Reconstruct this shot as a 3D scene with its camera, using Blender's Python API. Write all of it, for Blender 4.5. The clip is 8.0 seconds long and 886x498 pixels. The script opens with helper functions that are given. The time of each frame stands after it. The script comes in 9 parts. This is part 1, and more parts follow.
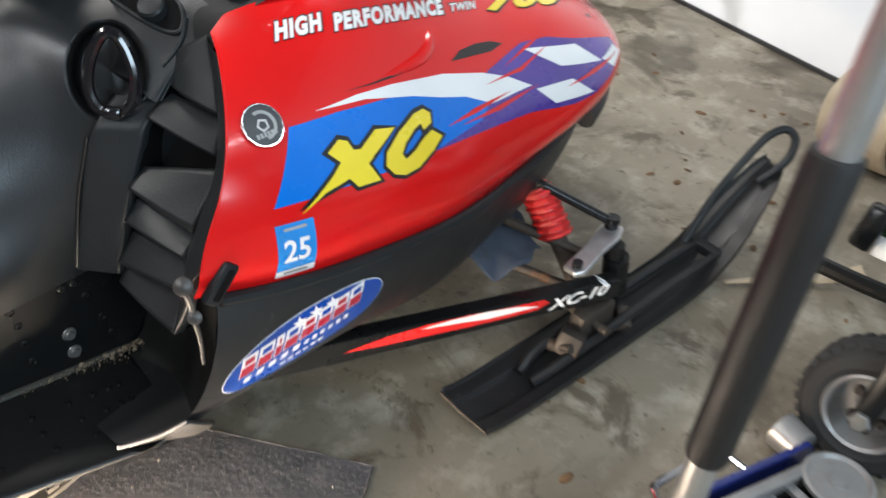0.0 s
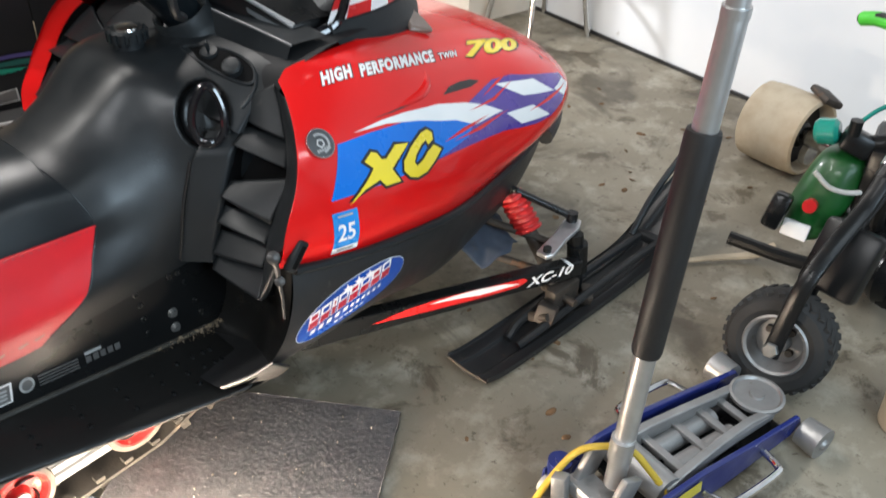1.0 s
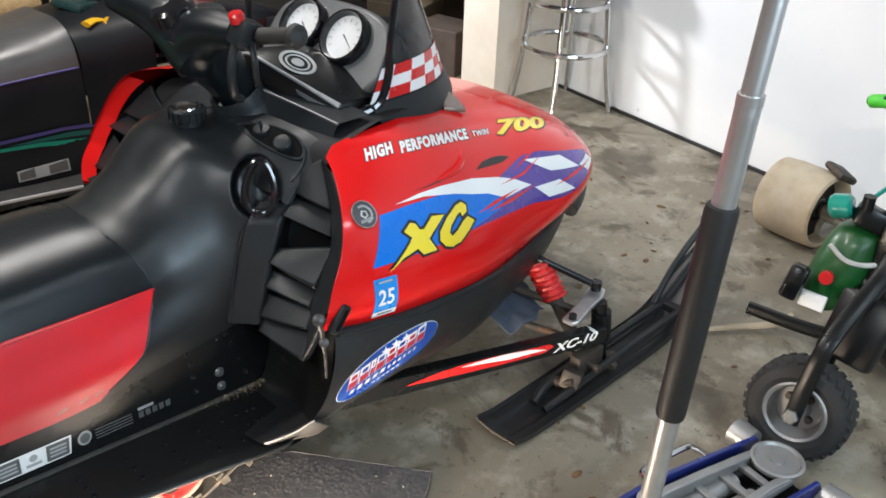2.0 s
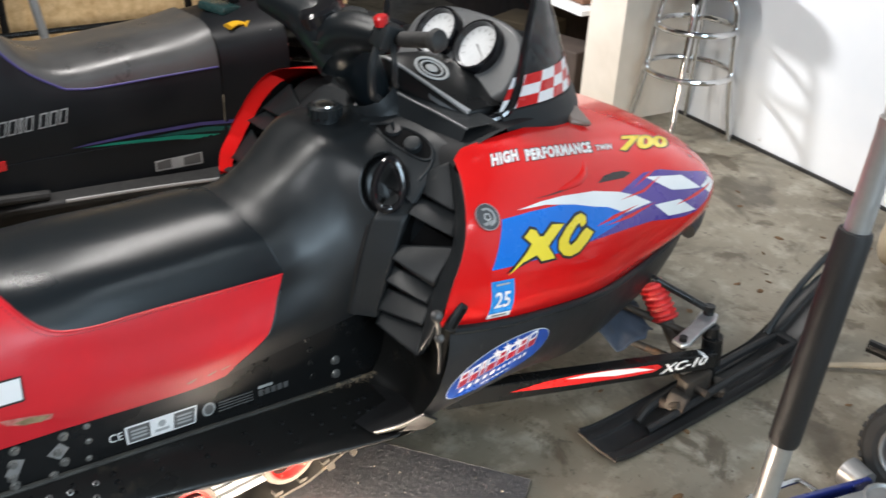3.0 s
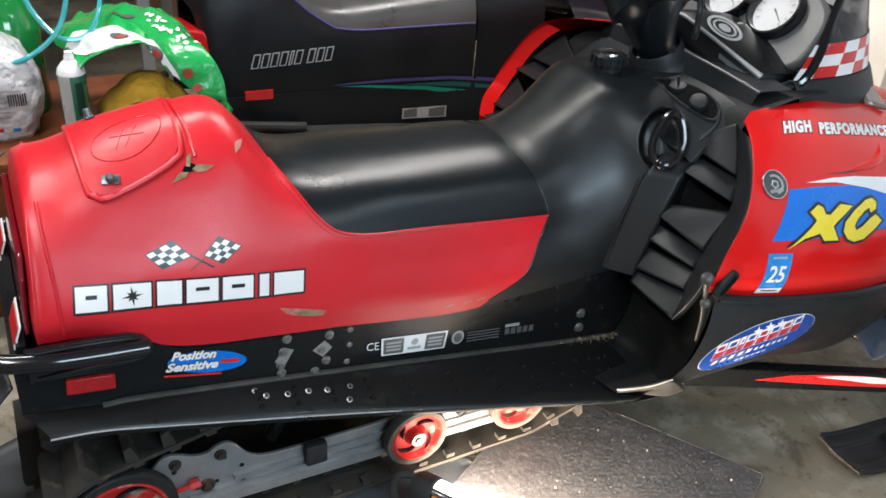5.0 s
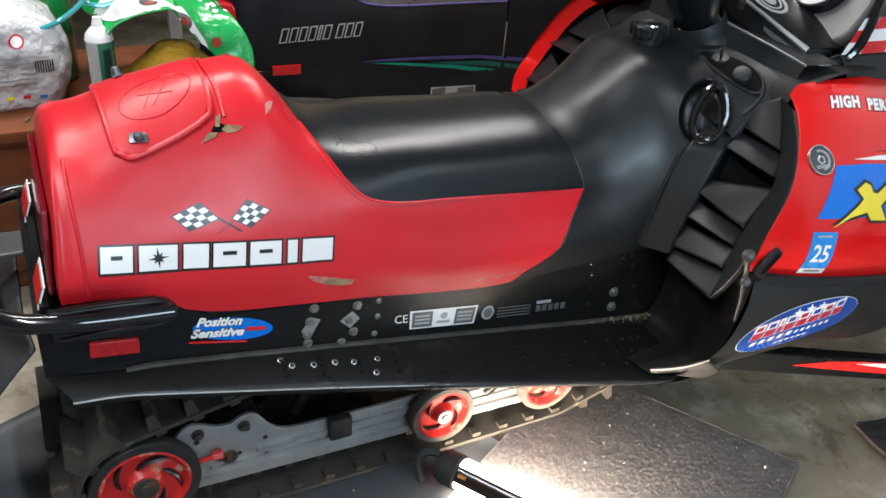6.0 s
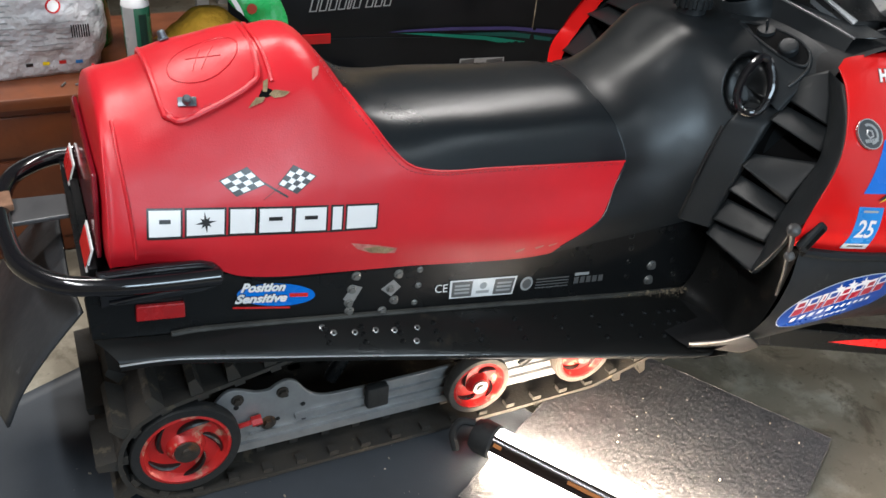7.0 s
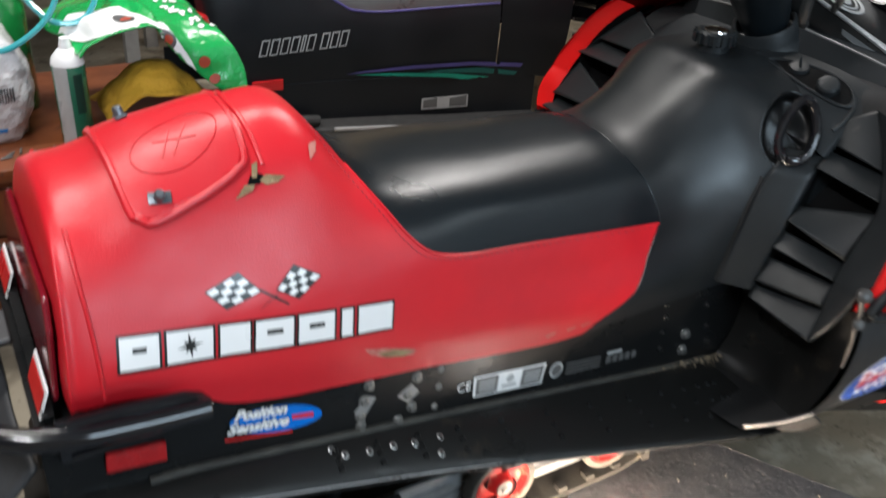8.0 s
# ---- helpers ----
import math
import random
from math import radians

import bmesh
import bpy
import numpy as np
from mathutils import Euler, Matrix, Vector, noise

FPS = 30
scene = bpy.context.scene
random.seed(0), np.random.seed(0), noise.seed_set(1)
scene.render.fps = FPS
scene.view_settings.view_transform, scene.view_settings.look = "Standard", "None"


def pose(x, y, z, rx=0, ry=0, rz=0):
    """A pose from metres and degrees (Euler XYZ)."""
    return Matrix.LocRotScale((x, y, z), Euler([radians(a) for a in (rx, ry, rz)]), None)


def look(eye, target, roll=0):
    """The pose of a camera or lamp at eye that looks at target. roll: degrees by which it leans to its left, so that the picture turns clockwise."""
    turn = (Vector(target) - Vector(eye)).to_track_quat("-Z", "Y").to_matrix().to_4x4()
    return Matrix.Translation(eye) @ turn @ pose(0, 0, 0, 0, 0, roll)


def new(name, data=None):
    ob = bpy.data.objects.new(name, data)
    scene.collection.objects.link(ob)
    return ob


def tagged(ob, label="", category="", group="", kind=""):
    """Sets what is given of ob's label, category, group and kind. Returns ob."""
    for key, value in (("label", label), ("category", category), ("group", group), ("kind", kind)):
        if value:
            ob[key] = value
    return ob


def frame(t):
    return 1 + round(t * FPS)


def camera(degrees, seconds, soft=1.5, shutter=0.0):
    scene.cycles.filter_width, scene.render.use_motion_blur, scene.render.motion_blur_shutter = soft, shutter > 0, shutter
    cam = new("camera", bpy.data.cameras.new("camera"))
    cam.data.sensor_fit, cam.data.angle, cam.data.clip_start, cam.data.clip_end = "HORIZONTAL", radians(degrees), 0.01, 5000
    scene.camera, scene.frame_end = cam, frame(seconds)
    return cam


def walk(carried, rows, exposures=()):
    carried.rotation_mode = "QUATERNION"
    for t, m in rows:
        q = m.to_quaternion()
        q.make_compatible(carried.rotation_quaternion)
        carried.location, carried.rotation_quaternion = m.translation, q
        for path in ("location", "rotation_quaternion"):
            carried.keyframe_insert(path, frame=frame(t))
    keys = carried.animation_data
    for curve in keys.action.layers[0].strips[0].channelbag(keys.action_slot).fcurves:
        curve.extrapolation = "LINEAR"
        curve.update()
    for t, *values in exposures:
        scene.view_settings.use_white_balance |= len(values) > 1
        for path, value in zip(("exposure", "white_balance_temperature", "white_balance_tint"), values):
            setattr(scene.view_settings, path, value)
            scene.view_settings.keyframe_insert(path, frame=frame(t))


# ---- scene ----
cam = camera(53.9, 8.0, shutter=0.5)
PATH = [
    (0, (-0.329, -1.146, 1.211), (0.866, -0.133, -0.032), 4.9),
    (0.2, (-0.398, -1.229, 1.255), (0.902, -0.155, -0.074), 4.1),
    (0.3, (-0.452, -1.257, 1.266), (0.838, -0.217, -0.032), 4.0),
    (0.5, (-0.553, -1.322, 1.298), (0.681, -0.322, 0.083), 3.2),
    (0.7, (-0.623, -1.343, 1.322), (0.699, -0.299, 0.075), 2.8),
    (1, (-0.691, -1.372, 1.372), (0.601, -0.361, 0.228), 2.4),
    (1.2, (-0.718, -1.382, 1.388), (0.593, -0.353, 0.282), 2.4),
    (2.3, (-0.792, -1.404, 1.426), (0.528, -0.269, 0.44), 2.5),
    (2.5, (-0.803, -1.401, 1.423), (0.487, -0.227, 0.445), 2.5),
    (3, (-0.839, -1.405, 1.41), (0.348, -0.128, 0.43), 2.7),
    (3.5, (-0.878, -1.388, 1.39), (0.202, -0.024, 0.403), 3.2),
    (4, (-0.935, -1.362, 1.368), (0.041, 0.072, 0.372), 3.7),
    (4.5, (-0.972, -1.346, 1.341), (-0.074, 0.132, 0.337), 4.1),
    (6, (-0.99, -1.312, 1.255), (-0.183, 0.2, 0.224), 4.8),
    (6.5, (-1.008, -1.3, 1.249), (-0.219, 0.202, 0.189), 5.2),
    (7, (-1.037, -1.292, 1.24), (-0.262, 0.202, 0.16), 5.3),
    (7.5, (-1.044, -1.221, 1.221), (-0.218, 0.242, 0.137), 5.2),
    (8, (-1.045, -1.014, 1.2), (-0.12, 0.43, 0.172), 4.6),
]
walk(cam, [(t, look(eye, target, roll)) for t, eye, target, roll in PATH], exposures=[(0.0, 0.04), (3.5, 0.05), (4.5, 0.0), (6.0, -0.02), (8.0, -0.08)])
from mathutils.bvhtree import BVHTree

# ---- light ----
world = bpy.data.worlds.new("world")
scene.world = world
world.use_nodes = True
world.node_tree.nodes["Background"].inputs[0].default_value = (0.055, 0.06, 0.07, 1)
world.node_tree.nodes["Background"].inputs[1].default_value = 0.25


# ---- small tools ----
def thing(name, at, label, category, group="", kind=""):
    ob = new(name)
    ob.empty_display_size = 0.05
    ob.location = at
    return tagged(ob, label, category, group, kind)


def attach(ob, parent):
    """Hang ob, whose mesh is in world places, under the thing parent."""
    ob.parent = parent
    ob.matrix_parent_inverse = Matrix.Translation(parent.location).inverted()
    return ob


def mesh_ob(name, verts, faces, mat, parent=None, label="", smooth=True, face=None):
    """face: the way in which the front of an open sheet looks, or "out" for a closed or rounded one."""
    me = bpy.data.meshes.new(name)
    me.from_pydata([tuple(v) for v in verts], [], [tuple(f) for f in faces])
    me.validate()
    if face is not None:
        mid = sum((v.co for v in me.vertices), Vector()) / len(me.vertices)
        if sum(p.area * p.normal.dot(p.center - mid if face == "out" else Vector(face)) for p in me.polygons) < 0:
            me.flip_normals()
    for p in me.polygons:
        p.use_smooth = smooth
    me.materials.append(mat)
    ob = new(name, me)
    if parent is not None:
        if parent.type == "MESH":
            ob.parent = parent
        else:
            attach(ob, parent)
    if label:
        tagged(ob, label)
    return ob


def part(name, bm, mat, parent=None, label="", smooth=True, angle=35, bevel=0.0):
    bmesh.ops.recalc_face_normals(bm, faces=bm.faces)
    me = bpy.data.meshes.new(name)
    if smooth:
        for f in bm.faces:
            f.smooth = True
        for e in bm.edges:
            if len(e.link_faces) == 2 and e.calc_face_angle(0) > radians(angle):
                e.smooth = False
    bm.to_mesh(me)
    bm.free()
    me.materials.append(mat)
    ob = new(name, me)
    if parent is not None:
        if parent.type == "MESH":
            ob.parent = parent
        else:
            attach(ob, parent)
    if label:
        tagged(ob, label)
    if bevel:
        m = ob.modifiers.new("bevel", "BEVEL")
        m.width, m.segments, m.limit_method = bevel, 2, "ANGLE"
    return ob


def frame_of(d):
    d = Vector(d).normalized()
    up = Vector((0, 0, 1)) if abs(d.z) < 0.9 else Vector((1, 0, 0))
    u = d.cross(up).normalized()
    return u, u.cross(d).normalized(), d


def cyl(bm, a, b, r0, r1=None, seg=20, caps=True):
    r1 = r0 if r1 is None else r1
    a, b = Vector(a), Vector(b)
    u, v, d = frame_of(b - a)
    ra, rb = [], []
    for i in range(seg):
        w = 2 * math.pi * i / seg
        o = u * math.cos(w) + v * math.sin(w)
        ra.append(bm.verts.new(a + o * r0))
        rb.append(bm.verts.new(b + o * r1))
    for i in range(seg):
        j = (i + 1) % seg
        bm.faces.new((ra[i], ra[j], rb[j], rb[i]))
    if caps:
        bm.faces.new(ra[::-1])
        bm.faces.new(rb)
    return bm


def lathe(bm, origin, axis, prof, seg=32, start=0.0, turn=2 * math.pi):
    """prof: (distance along the axis, radius)."""
    o = Vector(origin)
    u, v, d = frame_of(axis)
    full = turn > 6.28
    n = seg if full else seg + 1
    rings = []
    for h, r in prof:
        ring = []
        for i in range(n):
            w = start + turn * i / seg
            ring.append(bm.verts.new(o + d * h + (u * math.cos(w) + v * math.sin(w)) * max(r, 1e-5)))
        rings.append(ring)
    for k in range(len(rings) - 1):
        for i in range(seg):
            j = (i + 1) % n
            bm.faces.new((rings[k][i], rings[k][j], rings[k + 1][j], rings[k + 1][i]))
    return bm


def smooth_line(pts, per=6, closed=False):
    pts = [Vector(p) for p in pts]
    n = len(pts)
    out = []
    for i in range(n if closed else n - 1):
        p0 = pts[(i - 1) % n] if closed or i else pts[0] * 2 - pts[1]
        p1, p2 = pts[i], pts[(i + 1) % n]
        p3 = pts[(i + 2) % n] if closed or i + 2 < n else p2 * 2 - p1
        for k in range(per):
            t = k / per
            out.append(0.5 * (2 * p1 + (p2 - p0) * t + (2 * p0 - 5 * p1 + 4 * p2 - p3) * t * t + (3 * p1 - p0 - 3 * p2 + p3) * t ** 3))
    if not closed:
        out.append(pts[-1])
    return out


def tube(bm, pts, r, seg=12, closed=False, per=6, flat=1.0, caps=True):
    line = smooth_line(pts, per, closed) if per > 1 else [Vector(p) for p in pts]
    n = len(line)
    rings = []
    u = None
    for i, p in enumerate(line):
        a = line[(i - 1) % n] if closed or i else p
        b = line[(i + 1) % n] if closed or i < n - 1 else p
        d = (b - a).normalized()
        if u is None:
            u = frame_of(d)[0]
        u = (u - d * u.dot(d)).normalized()
        v = d.cross(u)
        rr = r(i / (n - 1)) if callable(r) else r
        rings.append([bm.verts.new(p + u * (math.cos(2 * math.pi * k / seg) * rr) + v * (math.sin(2 * math.pi * k / seg) * rr * flat)) for k in range(seg)])
    for i in range(n if closed else n - 1):
        A, B = rings[i], rings[(i + 1) % n]
        for k in range(seg):
            j = (k + 1) % seg
            bm.faces.new((A[k], A[j], B[j], B[k]))
    if not closed and caps:
        bm.faces.new(rings[0][::-1])
        bm.faces.new(rings[-1])
    return bm


def box(bm, c, s, m=None, bevel=0.0, seg=2):
    """A box of size s about c, turned by the matrix m."""
    r = bmesh.ops.create_cube(bm, size=1.0, matrix=Matrix.Translation(c) @ (m or Matrix.Identity(4)) @ Matrix.Diagonal((*s, 1)))
    if bevel:
        es = list({e for v in r["verts"] for e in v.link_edges})
        bmesh.ops.bevel(bm, geom=es, offset=bevel, segments=seg, profile=0.5, affect="EDGES")
    return bm


def turned(rx=0, ry=0, rz=0):
    return Euler([radians(a) for a in (rx, ry, rz)]).to_matrix().to_4x4()


def prism(bm, outline, depth):
    """A solid from a closed outline of 3D points, pushed by the vector depth."""
    d = Vector(depth)
    a = [bm.verts.new(Vector(p)) for p in outline]
    b = [bm.verts.new(Vector(p) + d) for p in outline]
    bm.faces.new(a)
    bm.faces.new(b[::-1])
    n = len(a)
    for i in range(n):
        j = (i + 1) % n
        bm.faces.new((a[i], b[i], b[j], a[j]))
    return bm


def spline_rows(ctrl, count):
    """Catmull-Rom along the first axis of an array of control points."""
    n = ctrl.shape[0]
    out = []
    for t in np.linspace(0, n - 1, count):
        i = min(int(t), n - 2)
        f = t - i
        p1, p2 = ctrl[i], ctrl[i + 1]
        p0 = ctrl[i - 1] if i else 2 * p1 - p2
        p3 = ctrl[i + 2] if i + 2 < n else 2 * p2 - p1
        out.append(0.5 * (2 * p1 + (p2 - p0) * f + (2 * p0 - 5 * p1 + 4 * p2 - p3) * f * f + (3 * p1 - p0 - 3 * p2 + p3) * f ** 3))
    return np.array(out)


def mirror_sections(ctrl):
    """Half sections from the side to the middle become whole ones."""
    other = ctrl[:, -2::-1].copy()
    other[:, :, 1] *= -1
    return np.concatenate([ctrl, other], axis=1)


def sheet(ctrl, nu, nv):
    """Verts and quads of a smooth sheet through a grid of control points."""
    g = spline_rows(np.array(ctrl, float), nu)
    g = spline_rows(g.transpose(1, 0, 2), nv).transpose(1, 0, 2)
    verts = g.reshape(-1, 3)
    faces = [(i * nv + j, (i + 1) * nv + j, (i + 1) * nv + j + 1, i * nv + j + 1) for i in range(nu - 1) for j in range(nv - 1)]
    return verts, faces


def cut(verts, faces, g):
    """Cut a mesh along g(point) = 0: the half where g > 0 and the other."""
    val = [g(v) for v in verts]
    res = []
    for sign in (1, -1):
        vs, key, fs = [], {}, []

        def put(p):
            k = (round(p[0], 6), round(p[1], 6), round(p[2], 6))
            if k not in key:
                key[k] = len(vs)
                vs.append(p)
            return key[k]
        for f in faces:
            poly = []
            for a, b in zip(f, (*f[1:], f[0])):
                va, vb = val[a] * sign, val[b] * sign
                if va >= 0:
                    poly.append(put(tuple(verts[a])))
                if (va > 0 > vb) or (va < 0 < vb):
                    t = va / (va - vb)
                    poly.append(put(tuple(np.array(verts[a]) * (1 - t) + np.array(verts[b]) * t)))
            clean = [p for i, p in enumerate(poly) if p != poly[i - 1]]
            if len(clean) > 2:
                fs.append(clean)
        res.append((vs, fs))
    return res


def tree_of(verts, faces):
    return BVHTree.FromPolygons([Vector(v) for v in verts], [tuple(f) for f in faces])


def flat_mesh(polys, res):
    """A flat mesh of outlines in (u, v), with edges no longer than res."""
    bm = bmesh.new()
    for poly in polys:
        bm.faces.new([bm.verts.new((u, v, 0)) for u, v in poly])
    bm.normal_update()
    bmesh.ops.triangulate(bm, faces=bm.faces)
    return fine(bm, res)


def fine(bm, res):
    for _ in range(7):
        long = [e for e in bm.edges if e.calc_length() > res]
        if not long or len(bm.faces) > 6000:
            break
        bmesh.ops.subdivide_edges(bm, edges=long, cuts=1)
        bmesh.ops.triangulate(bm, faces=[f for f in bm.faces if len(f.verts) > 3])
    return bm


def lay(name, bm, tree, at, u, v, d, mat, parent, lift=0.0008, label=""):
    """Lay a flat mesh on a surface: (u, v) of the mesh go along the vectors u and v from at, and are thrown along d on to the surface."""
    at, u, v, d = Vector(at), Vector(u), Vector(v), Vector(d).normalized()
    dead = []
    for w in bm.verts:
        p = at + u * w.co.x + v * w.co.y
        loc, nor, _, _ = tree.ray_cast(p - d * 0.6, d, 2.6)
        if loc is None:
            dead.append(w)
            continue
        if nor.dot(d) > 0:
            nor = -nor
        w.co = loc + nor * lift
    if dead:
        bmesh.ops.delete(bm, geom=dead, context="VERTS")
    me = bpy.data.meshes.new(name)
    bm.normal_update()
    for f in bm.faces:
        f.smooth = True
        if f.normal.dot(d) > 0:
            f.normal_flip()
    bm.to_mesh(me)
    bm.free()
    me.materials.append(mat)
    ob = new(name, me)
    if parent.type == "MESH":
        ob.parent = parent
    else:
        attach(ob, parent)
    if label:
        tagged(ob, label)
    return ob


def text_mesh(body, size=1.0, shear=0.0, offset=0.0, space=1.0, res=0.05):
    cu = bpy.data.curves.new("text", "FONT")
    cu.body, cu.size, cu.shear, cu.offset, cu.space_character = body, size, shear, offset, space
    cu.resolution_u = 3
    ob = bpy.data.objects.new("text", cu)
    me = bpy.data.meshes.new_from_object(ob)
    bm = bmesh.new()
    bm.from_mesh(me)
    bpy.data.objects.remove(ob)
    bpy.data.curves.remove(cu)
    bpy.data.meshes.remove(me)
    bmesh.ops.triangulate(bm, faces=bm.faces)
    return fine(bm, res)


# ---- materials ----
def mat(name, c, rough=0.5, metal=0.0, c2=None, scale=8.0, fine_scale=120.0, bump=0.15, wear=0.0, wear_c=(0.4, 0.38, 0.34), coat=0.0, depth=0.002, spread=0.12, emit=0.0, wear_scale=14.0, spec=0.5, wave=0.0, wave_scale=9.0):
    m = bpy.data.materials.new(name)
    m.use_nodes = True
    nt = m.node_tree
    N, L = nt.nodes, nt.links
    b = N["Principled BSDF"]
    tc = N.new("ShaderNodeTexCoord")

    def noise_node(s, det=4, ro=0.6):
        n = N.new("ShaderNodeTexNoise")
        n.inputs["Scale"].default_value, n.inputs["Detail"].default_value, n.inputs["Roughness"].default_value = s, det, ro
        L.new(tc.outputs["Object"], n.inputs["Vector"])
        return n
    big, small = noise_node(scale), noise_node(fine_scale, 3)
    c2 = c2 or tuple(x * 0.72 for x in c)
    mix = N.new("ShaderNodeMix")
    mix.data_type = "RGBA"
    mix.inputs["A"].default_value, mix.inputs["B"].default_value = (*c, 1), (*c2, 1)
    ramp = N.new("ShaderNodeMapRange")
    ramp.inputs["From Min"].default_value, ramp.inputs["From Max"].default_value = 0.35, 0.7
    L.new(big.outputs["Fac"], ramp.inputs["Value"])
    L.new(ramp.outputs["Result"], mix.inputs["Factor"])
    col = mix.outputs["Result"]
    if wear:
        wn = noise_node(wear_scale, 8, 0.7)
        r2 = N.new("ShaderNodeMapRange")
        r2.inputs["From Min"].default_value, r2.inputs["From Max"].default_value = 0.72 - wear * 0.3, 0.76 - wear * 0.25
        L.new(wn.outputs["Fac"], r2.inputs["Value"])
        m2 = N.new("ShaderNodeMix")
        m2.data_type = "RGBA"
        L.new(r2.outputs["Result"], m2.inputs["Factor"])
        L.new(col, m2.inputs["A"])
        m2.inputs["B"].default_value = (*wear_c, 1)
        col = m2.outputs["Result"]
    L.new(col, b.inputs["Base Color"])
    rr = N.new("ShaderNodeMapRange")
    rr.inputs["To Min"].default_value, rr.inputs["To Max"].default_value = max(0.02, rough - spread), min(1, rough + spread)
    rr.inputs["From Min"].default_value, rr.inputs["From Max"].default_value = 0.3, 0.7
    L.new(big.outputs["Fac"], rr.inputs["Value"])
    L.new(rr.outputs["Result"], b.inputs["Roughness"])
    b.inputs["Metallic"].default_value = metal
    b.inputs["Specular IOR Level"].default_value = spec
    if coat:
        b.inputs["Coat Weight"].default_value = coat
        b.inputs["Coat Roughness"].default_value = 0.06
    if bump:
        bp = N.new("ShaderNodeBump")
        bp.inputs["Strength"].default_value, bp.inputs["Distance"].default_value = bump, depth
        L.new(small.outputs["Fac"], bp.inputs["Height"])
        L.new(bp.outputs["Normal"], b.inputs["Normal"])
        if wave:
            wv = noise_node(wave_scale, 3, 0.55)
            b2 = N.new("ShaderNodeBump")
            b2.inputs["Strength"].default_value, b2.inputs["Distance"].default_value = 1.0, wave
            L.new(wv.outputs["Fac"], b2.inputs["Height"])
            L.new(b2.outputs["Normal"], bp.inputs["Normal"])
    if emit:
        b.inputs["Emission Color"].default_value = (*c, 1)
        b.inputs["Emission Strength"].default_value = emit
    return m


def glass(name, c, rough=0.05, alpha=0.35):
    m = bpy.data.materials.new(name)
    m.use_nodes = True
    b = m.node_tree.nodes["Principled BSDF"]
    b.inputs["Base Color"].default_value = (*c, 1)
    b.inputs["Roughness"].default_value = rough
    b.inputs["Alpha"].default_value = alpha
    return m


RED_PAINT = mat("red_paint", (0.66, 0.009, 0.009), 0.19, c2=(0.61, 0.008, 0.0085), coat=0.28, bump=0.03, spread=0.06, scale=3, spec=0.32)
RED_VINYL = mat("red_vinyl", (0.57, 0.011, 0.020), 0.36, c2=(0.50, 0.009, 0.018), spec=0.52, wave=0.0035, wave_scale=6.0, scale=5, fine_scale=380, bump=0.38, depth=0.0008, spread=0.08)
BLACK_VINYL = mat("black_vinyl", (0.006, 0.0088, 0.0112), 0.30, scale=6, fine_scale=380, bump=0.3, depth=0.0006, spec=0.38, wave=0.0006, wave_scale=5.0, spread=0.04)
BLACK_PLASTIC = mat("black_plastic", (0.0145, 0.0168, 0.0185), 0.42, c2=(0.0115, 0.0135, 0.015), scale=9, fine_scale=330, bump=0.4, depth=0.0008, wear=0.2, wear_c=(0.026, 0.027, 0.028), spec=0.22, spread=0.08, wave=0.0006, wave_scale=10.0)
TANK_PLASTIC = mat("tank_plastic", (0.0085, 0.0105, 0.0122), 0.36, scale=9, fine_scale=330, bump=0.35, depth=0.0007, wear=0.2, wear_c=(0.014, 0.015, 0.016), spec=0.42, spread=0.08, wave=0.0006, wave_scale=10.0)
PAN_PLASTIC = mat("pan_plastic", (0.016, 0.0165, 0.0175), 0.46, scale=7, fine_scale=300, bump=0.2, depth=0.0006, wear=0.3, wear_c=(0.03, 0.029, 0.027), spec=0.4)
BLACK_METAL = mat("black_painted_metal", (0.0075, 0.008, 0.0085), 0.30, scale=6, fine_scale=200, bump=0.1, depth=0.0005, wear=0.3, wear_c=(0.014, 0.0125, 0.0105), spec=0.3, wear_scale=30)
DASH_BLACK = mat("dash_black", (0.008, 0.0085, 0.009), 0.34, bump=0.15, fine_scale=300, spec=0.35)
BLACK_GLOSS = mat("black_gloss", (0.008, 0.008, 0.01), 0.14, bump=0.02, coat=0.5)
RUBBER = mat("rubber", (0.014, 0.014, 0.014), 0.7, scale=18, fine_scale=160, bump=0.4, wear=0.3, wear_c=(0.04, 0.034, 0.027))
TRACK_RUBBER = mat("track_rubber", (0.022, 0.020, 0.018), 0.8, c2=(0.035, 0.029, 0.022), scale=16, fine_scale=120, bump=0.5, wear=0.4, wear_c=(0.085, 0.068, 0.046), wear_scale=22)
DIRTY_STEEL = mat("dirty_steel", (0.055, 0.045, 0.037), 0.6, metal=0.4, scale=20, fine_scale=140, bump=0.4, wear=0.45, wear_c=(0.14, 0.07, 0.035))
ALU = mat("aluminium", (0.62, 0.62, 0.63), 0.38, metal=0.85, scale=12, fine_scale=260, bump=0.12, wear=0.2, wear_c=(0.3, 0.29, 0.27))
RAIL = mat("rail_aluminium", (0.38, 0.38, 0.38), 0.42, metal=0.55, scale=14, fine_scale=240, bump=0.12, wear=0.22, wear_c=(0.25, 0.23, 0.2))
CHROME = mat("chrome", (0.8, 0.8, 0.8), 0.12, metal=1.0, bump=0.03, wear=0.1, wear_c=(0.35, 0.25, 0.18))
# paler than the other rubber: dust, with the work light's glow painted in
IDLER_RUBBER = mat("dusty_lit_idler_rubber", (0.085, 0.072, 0.06), 0.85, c2=(0.05, 0.044, 0.038), scale=20, bump=0.3, wear=0.3, wear_c=(0.14, 0.12, 0.10))
BOARD = mat("dusty_black_board", (0.009, 0.0092, 0.009), 0.34, scale=6, fine_scale=200, bump=0.12, depth=0.0005, wear=0.4, wear_c=(0.022, 0.019, 0.015), wear_scale=9, spec=0.3)
